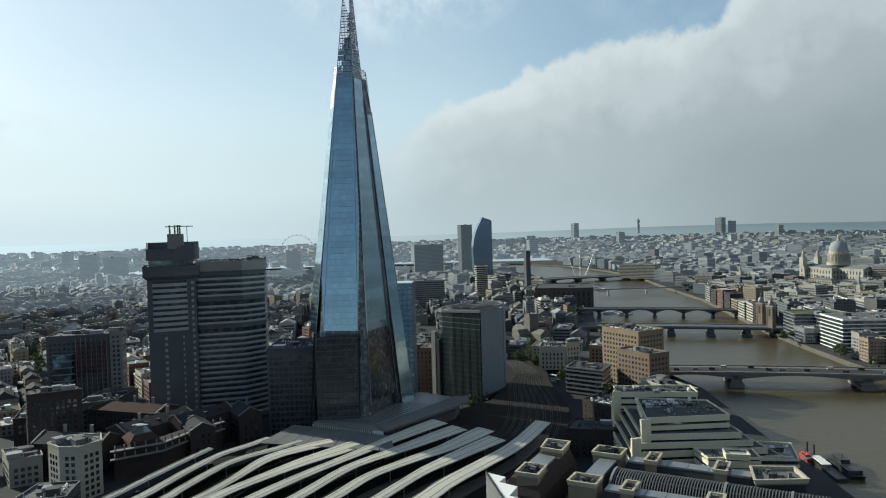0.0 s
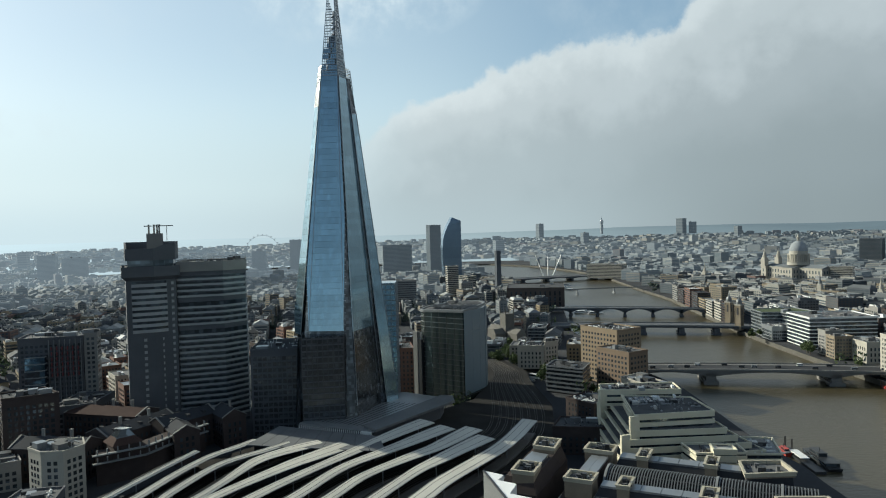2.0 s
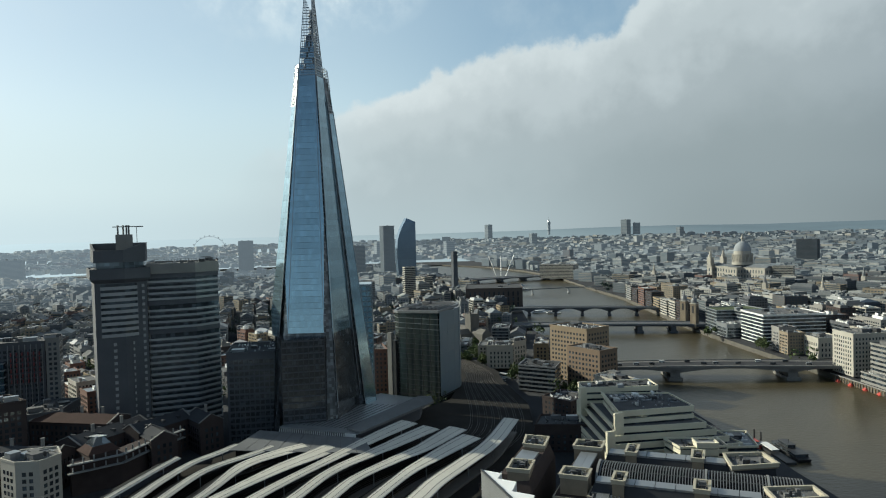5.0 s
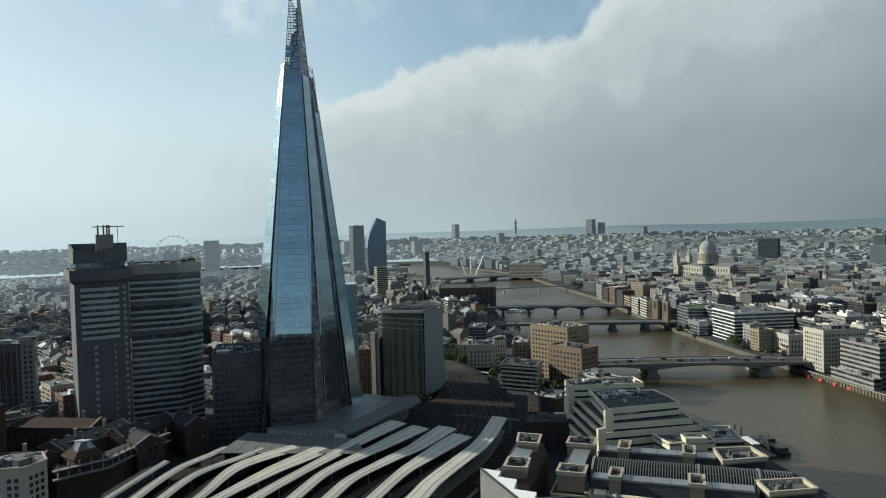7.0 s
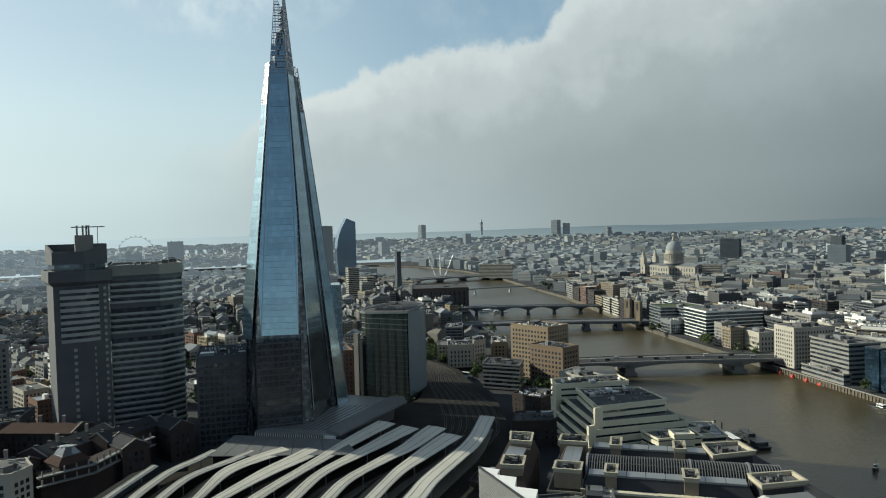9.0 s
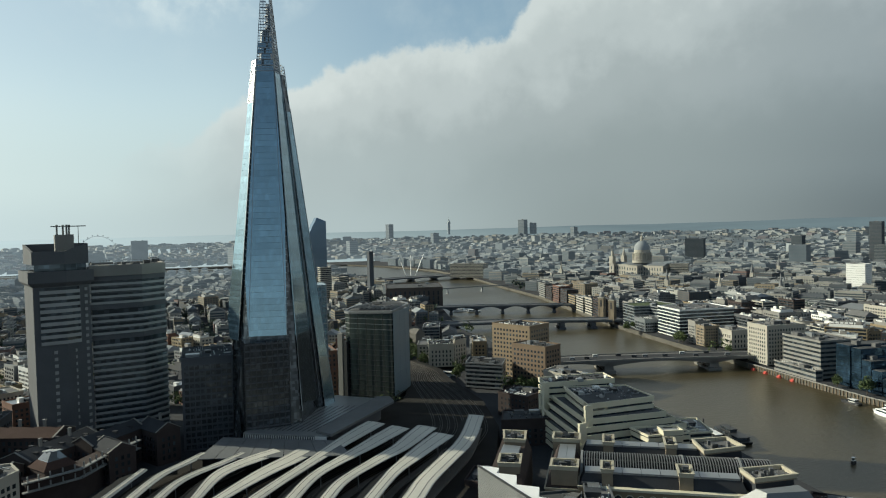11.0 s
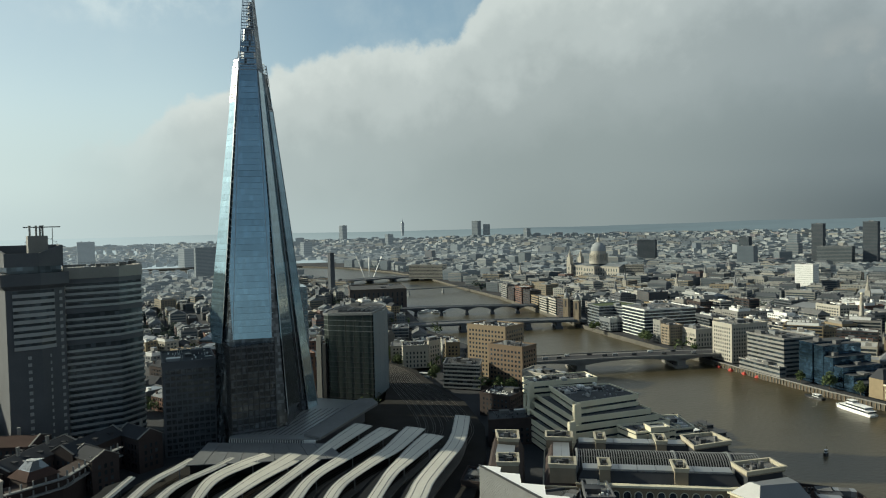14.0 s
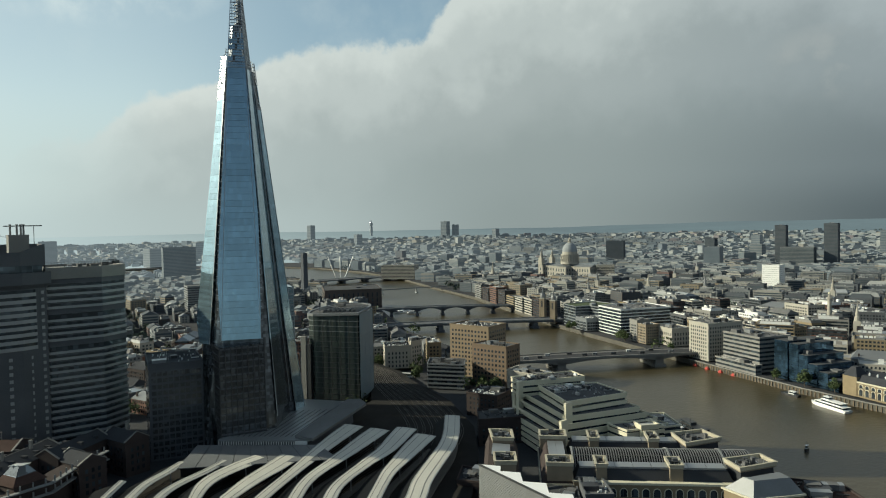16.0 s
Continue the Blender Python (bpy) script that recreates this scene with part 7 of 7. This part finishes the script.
for x, y in ((-560, 420), (-540, 436), (-574, 446), (-1000, 570), (-1060, 600), (-940, 560)):
    boat("small moored river boat far upstream", x, y, 24, 6, 70, [(-0.4, 0.2, 0.8)])
for k, (x, y) in enumerate(((8, 441), (24, 438), (41, 435), (57, 432))):
    t = thing("mooring_float", "orange-red mooring float on the river", "float", (x, y, 0), "mooring floats")
    bm = bmesh.new()
    hull(bm, x, y, 5, 3, -20, -0.3, 1.0)
    part("hull", bm, "red_paint", t)
    bm = bmesh.new()
    prism(bm, rect(x, y, 3.4, 2.6, -20), 1.0, 2.4, rect(x, y, 3.0, 0.4, -20))
    part("cover", bm, "red_paint", t)


def pier():
    t = thing("floating_pier", "grey floating landing pier with gangway", "pier", (140, 262, 0))
    bm = bmesh.new()
    box(bm, (140, 254, 0.6), (44, 6, 1.8), 165)
    part("pontoon", bm, "dark_metal", t)
    bm = bmesh.new()
    box(bm, (132, 240, 2.4), (30, 2.4, 0.5), 100)
    part("gangway", bm, "frame_metal", t)
    bm = bmesh.new()
    box(bm, (136, 255, 3.0), (16, 5, 0.4), 165)
    part("canopy", bm, "white_panel", t)
    for dx in (-3, 3):
        bm = bmesh.new()
        lathe(bm, 118 + dx, 262, [(0.5, -3), (0.5, 7)], 8)
        part("pile", bm, "dark_metal", t)


pier()


def timber_fender():
    """Timber fender piles along the north quay."""
    t = thing("quay_fender", "row of dark timber fender piles along the quay", "fender", (60, 428, 0))
    pts = [p for p in NORTH if -60 < p[0] < 300]
    for (x0, y0), (x1, y1) in zip(pts, pts[1:]):
        n = int(math.hypot(x1 - x0, y1 - y0) // 3.5)
        for i in range(n):
            bm = bmesh.new()
            box(bm, (x0 + (x1 - x0) * i / n, y0 + (y1 - y0) * i / n - 0.5, 1.2), (0.5, 0.5, 6.4))
            part("fender_post", bm, "wood", t)
        bm = bmesh.new()
        box(bm, ((x0 + x1) / 2, (y0 + y1) / 2 - 0.9, 5.2), (math.hypot(x1 - x0, y1 - y0), 0.4, 0.9), math.degrees(math.atan2(y1 - y0, x1 - x0)))
        part("rail", bm, "concrete", t)


timber_fender()

# ---- more landmarks and near buildings ----


def arcade(t, p, q, z, n, rise, mat="cream", pane="window"):
    """A row of round-headed windows with pale surrounds along the wall from p to q."""
    L = math.dist(p, q)
    ux, uy = (q[0] - p[0]) / L, (q[1] - p[1]) / L
    w = L / n * 0.6
    bm = bmesh.new()
    seg = 8
    outer = [(-w / 2 - 0.35, 0)] + [(-(w / 2 + 0.35) * math.cos(math.pi * k / seg), rise + (w / 2 + 0.35) * math.sin(math.pi * k / seg)) for k in range(seg + 1)] + [(w / 2 + 0.35, 0)]
    inner = [(-w / 2, 0)] + [(-w / 2 * math.cos(math.pi * k / seg), rise + w / 2 * math.sin(math.pi * k / seg)) for k in range(seg + 1)] + [(w / 2, 0)]
    rows = [[bm.verts.new((x, y, zz)) for x, zz in ring] for ring, y in ((outer, -0.3), (inner, -0.3), (inner, 0.0), (outer, 0.0))]
    for a, b in zip(rows, rows[1:]):
        for k in range(len(a) - 1):
            bm.faces.new((a[k], a[k + 1], b[k + 1], b[k]))
    arch = mesh_of("arch", bm, mat)
    bm = bmesh.new()
    front = [bm.verts.new((x, -0.08, zz)) for x, zz in inner]
    back = [bm.verts.new((x, 0.1, zz)) for x, zz in inner]
    bm.faces.new(front), bm.faces.new(back[::-1])
    for k in range(len(front)):
        bm.faces.new((front[k], back[k], back[(k + 1) % len(back)], front[(k + 1) % len(front)]))
    lite = mesh_of("window", bm, pane)
    inv = t.matrix_basis.inverted()
    turn = Matrix.Rotation(math.atan2(uy, ux), 4, "Z")
    for k in range(n):
        s = (k + 0.5) * L / n
        for name, me in (("arch", arch), ("window", lite)):
            ob = new(name, me)
            ob.parent, ob.matrix_parent_inverse = t, inv
            ob.matrix_basis = Matrix.Translation((p[0] + ux * s, p[1] + uy * s, z)) @ turn


def wharf_front():
    t = thing("arcaded_front", "yellow brick wharf front with pale arched windows", "wharf building", (*hay(53, 12.5), 5))
    bm = bmesh.new()
    prism(bm, hrect(22, 98, 12.3, 14.5), 5, 23.2)
    part("wall", bm, "stock_brick", t)
    bm = bmesh.new()
    prism(bm, hrect(21.5, 98.5, 12.25, 15.2), 23.2, 24.2)
    part("cornice", bm, "cream", t)
    bm = bmesh.new()
    prism(bm, hrect(22, 98, 14.5, 14.8), 16.2, 16.8)
    part("string_course", bm, "cream", t)
    for z in (17.4, 10.4):
        arcade(t, hay(22.5, 14.52), hay(97.5, 14.52), z, 15, 2.4)


wharf_front()


def hip_block(label, poly, z0, ze, zr, wall, roof, k):
    poly = ccw(poly)
    claim(poly)
    t = thing("hipped_block", label, "wharf building", (*centre(poly), z0))
    bm = bmesh.new()
    prism(bm, poly, z0, ze)
    part("wall", bm, wall, t)
    bm = bmesh.new()
    prism(bm, inset(poly, -0.6), ze, ze + 0.8)
    part("cornice", bm, "cream", t)
    bm = bmesh.new()
    prism(bm, inset(poly, 0.1), ze + 0.8, zr, inset(poly, k))
    part("roof", bm, roof, t)
    for p, q in seen_edges(poly):
        panes(t, p, q, z0 + 1, ze - 0.6, 4.4, 4.8, 1.7, 2.8)
    return t


hip_block("cream corner block with grey hipped lead roof", [(260.5, 138), (265.6, 145.3), (270.2, 165.5), (285, 160), (276, 137)], 5, 22.5, 29.5, "stock_brick", "lead", 4.0)
t_red = building("low_block", "low brick block with red flat roof and plant", "building", [(274, 166), (266, 178), (285, 191), (307, 177), (291, 160)], 5, 20, "brown_brick", "punched", 3.8, 3.4, (1.6, 2.0), "roof_red", 9, seed=301)
building("low_block", "low block with mossy flat roof beside the wharf", "building", [(212, 94), (218, 103), (241, 89), (234, 79)], 5, 24, "dark_concrete", "punched", 3.8, 3.4, (1.6, 2.0), "roof_grey", 3, seed=302)
building("low_block", "dark plant-covered flat roof between the wharf and the screen wall", "building", [(206, 62), (214, 92), (232, 78), (250, 60), (244, 56)], 5, 20, "dark_concrete", "punched", 3.8, 3.4, (1.6, 2.0), "roof_dark", 16, seed=303)
building("brick_block", "narrow brick block in the lane", "building", [(150, 70), (162, 76), (176, 64), (166, 56)], 5, 15, "brown_brick", "punched", 3.6, 3.4, (1.4, 1.8), "slate", 2, seed=304)


def market_hall():
    t = thing("market_hall", "yellow stone riverside market hall with arcade and pavilion", "market hall", (190, 424, 6))
    poly = ccw([(163, 421), (240, 404), (246, 436), (170, 452)])
    claim(poly)
    bm = bmesh.new()
    prism(bm, poly, 6, 17)
    part("wall", bm, "stock_brick", t)
    bm = bmesh.new()
    prism(bm, inset(poly, -0.5), 17, 18)
    part("cornice", bm, "cream", t)
    bm = bmesh.new()
    prism(bm, inset(poly, 0.2), 18, 22.5, inset(poly, 5))
    part("roof", bm, "slate", t)
    arcade(t, (175, 418.2), (240, 403.8), 7.5, 13, 3.6)
    arcade(t, (175, 418.2), (240, 403.8), 13.2, 13, 1.2)
    for k in range(9):
        bm = bmesh.new()
        lathe(bm, 180 + k * 6.6, 420 - k * 1.4 + 5, [(0.7, 20), (0.7, 23.6), (1.0, 23.7), (0.2, 24.8)], 8)
        part("roof_vent", bm, "white_panel", t)
    bm = bmesh.new()
    prism(bm, ccw([(162, 420.6), (174, 418), (177, 430), (165, 433)]), 6, 21)
    part("pavilion", bm, "stock_brick", t)
    bm = bmesh.new()
    prism(bm, ccw([(162, 420.6), (174, 418), (177, 430), (165, 433)]), 21, 28, ccw([(167, 424), (171, 423), (172, 428), (168, 429)]))
    part("pavilion_roof", bm, "slate", t)


market_hall()


def church_tower():
    x, y = -288, 210
    t = thing("gothic_cathedral", "grey stone gothic cathedral with square pinnacled tower", "cathedral", (x, y, 6))
    claim(rect(x, y, 60, 30, 15))
    bm = bmesh.new()
    box(bm, (x, y, 23), (12, 12, 36), 15)
    part("tower", bm, "dark_stone", t)
    for i, j in ((-1, -1), (1, -1), (1, 1), (-1, 1)):
        c = rect(x, y, 11, 11, 15)[(i + 1) // 2 + (j + 1)]
        bm = bmesh.new()
        lathe(bm, c[0], c[1], [(0.9, 40), (0.9, 44), (0.1, 50)], 6)
        part("pinnacle", bm, "dark_stone", t)
    bm = bmesh.new()
    prism(bm, rect(x - 4, y, 64, 13, 15), 6, 20)
    prism(bm, rect(x - 4, y, 64, 13, 15), 20.01, 25, rect(x - 4, y, 62, 0.4, 15))
    part("nave", bm, "dark_stone", t)
    bm = bmesh.new()
    prism(bm, rect(x, y, 12, 40, 15), 6, 19)
    prism(bm, rect(x, y, 12.2, 40, 15), 19.01, 24, rect(x, y, 0.4, 38, 15))
    part("transept", bm, "dark_stone", t)


church_tower()


def column_monument():
    x, y = -7, 707
    t = thing("stone_column", "tall pale stone column with gilded urn", "monument", (x, y, 12))
    bm = bmesh.new()
    box(bm, (x, y, 14), (8, 8, 8))
    lathe(bm, x, y, [(2.6, 18), (2.2, 46), (3.2, 46.5), (3.2, 48), (1.6, 48.2), (1.6, 51)], 16)
    part("shaft", bm, "portland", t)
    bm = bmesh.new()
    bmesh.ops.create_uvsphere(bm, u_segments=10, v_segments=6, radius=1.7, matrix=Matrix.Translation((x, y, 53)))
    part("urn", bm, "cream", t, "gilded flaming urn")


column_monument()


def steeple(x, y, h, k):
    t = thing("church_steeple", "pale stone church steeple with tiered spire", "church", (x, y, 8), "city churches")
    bm = bmesh.new()
    box(bm, (x, y, 8 + h * 0.27), (7, 7, h * 0.54), 20)
    part("tower", bm, "portland", t)
    bm = bmesh.new()
    lathe(bm, x, y, [(3.0, 8 + h * 0.54), (2.8, 8 + h * 0.64), (2.0, 8 + h * 0.65), (1.8, 8 + h * 0.74), (1.2, 8 + h * 0.75), (0.1, 8 + h)], 10)
    part("spire", bm, "portland" if k % 2 else "lead", t)


for k, (x, y, h) in enumerate(((-530, 839, 44), (-400, 835, 46), (-512, 1041, 50), (-1159, 1333, 56), (-300, 860, 48), (-120, 920, 50), (-620, 1250, 50), (60, 640, 46), (-430, 720, 38), (-900, 860, 46))):
    steeple(x, y, h, k)

for k in range(3):                                              # leaning white masts by the far bridge
    t = thing("leaning_mast", "tall white leaning mast beside the far bridge", "mast", (-1345, 648 + 14 * k, 5), "leaning masts")
    bm = bmesh.new()
    p, q = Vector((-1345, 648 + 14 * k, 4)), Vector((-1345, (626, 662, 702)[k], 62))
    for a, b in ((p, q),):
        s, u = Vector((1.1, 0, 0)), Vector((0, 1.1, 0))
        vs = [bm.verts.new(v) for v in (a - s - u, a + s - u, a + s + u, a - s + u, b - s - u, b + s - u, b + s + u, b - s + u)]
        for f in ((3, 2, 1, 0), (4, 5, 6, 7), (0, 1, 5, 4), (1, 2, 6, 5), (2, 3, 7, 6), (3, 0, 4, 7)):
            bm.faces.new([vs[i] for i in f])
    part("pole", bm, "white_paint", t)


def observation_wheel():
    x, y, z, r = -2296, -137, 72, 62
    t = thing("observation_wheel", "great white observation wheel in haze", "ferris wheel", (x, y, 5))
    bm = bmesh.new()
    n = 64
    ring = []
    for i in range(n):
        a = 2 * math.pi * i / n
        ring.append([bm.verts.new((x + dx, y + (r + dr) * math.cos(a), z + (r + dr) * math.sin(a))) for dx, dr in ((-0.6, -0.6), (0.6, -0.6), (0.6, 0.6), (-0.6, 0.6))])
    for i in range(n):
        for k in range(4):
            bm.faces.new((ring[i][k], ring[i][(k + 1) % 4], ring[(i + 1) % n][(k + 1) % 4], ring[(i + 1) % n][k]))
    # haze and its glow are part of this panel colour
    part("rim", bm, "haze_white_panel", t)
    for i in range(24):
        a = 2 * math.pi * i / 24
        bm = bmesh.new()
        bmesh.ops.create_uvsphere(bm, u_segments=8, v_segments=5, radius=2.2, matrix=Matrix.Translation((x, y + (r + 3) * math.cos(a), z + (r + 4) * math.sin(a))))
        part("capsule", bm, "haze_white_panel", t)
    for dy in (-22, 22):
        bm = bmesh.new()
        for f in range(1):
            p, q = Vector((x, y + dy, 5)), Vector((x, y, z))
            u = Vector((1.4, 0, 0))
            v = Vector((0, 1.4, 0))
            vs = [bm.verts.new(w) for w in (p - u - v, p + u - v, p + u + v, p - u + v, q - u - v, q + u - v, q + u + v, q - u + v)]
            for fc in ((3, 2, 1, 0), (4, 5, 6, 7), (0, 1, 5, 4), (1, 2, 6, 5), (2, 3, 7, 6), (3, 0, 4, 7)):
                bm.faces.new([vs[i] for i in fc])
        part("leg", bm, "haze_white_panel", t)


observation_wheel()

# far towers against the horizon, haze and glow set in their materials
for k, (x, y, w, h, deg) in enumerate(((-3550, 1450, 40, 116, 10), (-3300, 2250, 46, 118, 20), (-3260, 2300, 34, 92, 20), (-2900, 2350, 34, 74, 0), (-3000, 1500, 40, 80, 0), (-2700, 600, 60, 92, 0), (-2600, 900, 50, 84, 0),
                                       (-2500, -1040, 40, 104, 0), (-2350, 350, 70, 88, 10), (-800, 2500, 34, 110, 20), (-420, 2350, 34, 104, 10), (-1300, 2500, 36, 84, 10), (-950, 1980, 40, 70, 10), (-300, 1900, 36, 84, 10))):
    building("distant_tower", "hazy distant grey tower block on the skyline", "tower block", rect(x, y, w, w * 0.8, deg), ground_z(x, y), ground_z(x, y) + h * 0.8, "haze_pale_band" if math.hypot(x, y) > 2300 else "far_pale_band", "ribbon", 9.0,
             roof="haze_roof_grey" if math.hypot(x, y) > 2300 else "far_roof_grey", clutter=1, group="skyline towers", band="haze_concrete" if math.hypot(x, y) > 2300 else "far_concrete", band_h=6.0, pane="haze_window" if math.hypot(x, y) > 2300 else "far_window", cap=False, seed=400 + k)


# ---- vehicles ----


def vehicle(x, y, z, deg, big, mat):
    t = thing("bus" if big else "van", "red double-deck city bus on the road" if big and mat == "red_paint" else ("white coach parked by the station" if big else "small van on the road"), "bus" if big else "van", (x, y, z), "road traffic")
    L, W, H = (11, 2.5, 4.2) if big else (4.8, 2.0, 1.9)
    bm = bmesh.new()
    box(bm, (x, y, z + 0.4 + H * 0.22), (L, W, H * 0.42), deg)
    box(bm, (x, y, z + 0.4 + H * 0.88), (L * 0.96, W * 0.94, H * 0.2), deg)
    part("body", bm, mat, t)
    bm = bmesh.new()
    box(bm, (x, y, z + 0.4 + H * 0.62), (L * 0.95, W * 0.96, H * 0.34), deg)
    part("window_band", bm, "window", t)
    a = radians(deg)
    for s in (-0.34, 0.34):
        for v in (-0.46, 0.46):
            bm = bmesh.new()
            bmesh.ops.create_cone(bm, segments=10, radius1=0.45, radius2=0.45, depth=0.3, cap_ends=True,
                                  matrix=Matrix.Translation((x + s * L * math.cos(a) - v * W * math.sin(a), y + s * L * math.sin(a) + v * W * math.cos(a), z + 0.45)) @ Matrix.Rotation(a, 4, "Z") @ Matrix.Rotation(math.pi / 2, 4, "X"))
            part("wheel", bm, "dark_metal", t)


rng_v = random.Random(5)
for k in range(15):                                              # traffic on the road bridge
    u = (k + rng_v.uniform(0.1, 0.7)) / 15
    p = Vector((-92, 258)).lerp(Vector((-2, 474)), u)
    side = rng_v.choice((-6, -2.5, 3, 6.5))
    vehicle(p.x - side * 0.92, p.y + side * 0.38, 11.2 + 1.2 * (1 - (2 * u - 1) ** 2) + 0.12, 67.4, k == 99, ("dark_metal", "dark_metal", "frame_metal", "dark_metal", "white_panel")[k % 5])
for k, (x, y, d, b) in enumerate(((-90, 170, 40, 0), (-100, 176, 40, 1))):
    vehicle(x, y, 5.05, d, b, "white_panel")

# road surface and footways of the bridge
t_road = bpy.data.objects["road_bridge"]
for off, wd, mat, name in ((0, 17, "asphalt", "carriageway"), (11.6, 6, "paving", "footway"), (-11.6, 6, "paving", "footway")):
    bm = bmesh.new()
    line = [Vector((-92, 258)).lerp(Vector((-2, 474)), i / 24) for i in range(25)]
    rows = []
    d = (line[-1] - line[0]).normalized()
    nrm = Vector((-d.y, d.x))
    for i, c in enumerate(line):
        z = 11.2 + 1.2 * (1 - (2 * i / 24 - 1) ** 2) + (0.05 if name == "carriageway" else 0.16)
        a, b = c + nrm * (off + wd / 2), c + nrm * (off - wd / 2)
        rows.append((bm.verts.new((a.x, a.y, z)), bm.verts.new((b.x, b.y, z))))
    for r, s in zip(rows, rows[1:]):
        bm.faces.new((r[0], r[1], s[1], s[0]))
    bmesh.ops.recalc_face_normals(bm, faces=bm.faces[:])
    part(name, bm, mat, t_road)

# ---- the city between the landmarks, last ----
far_trees()
fill_city()
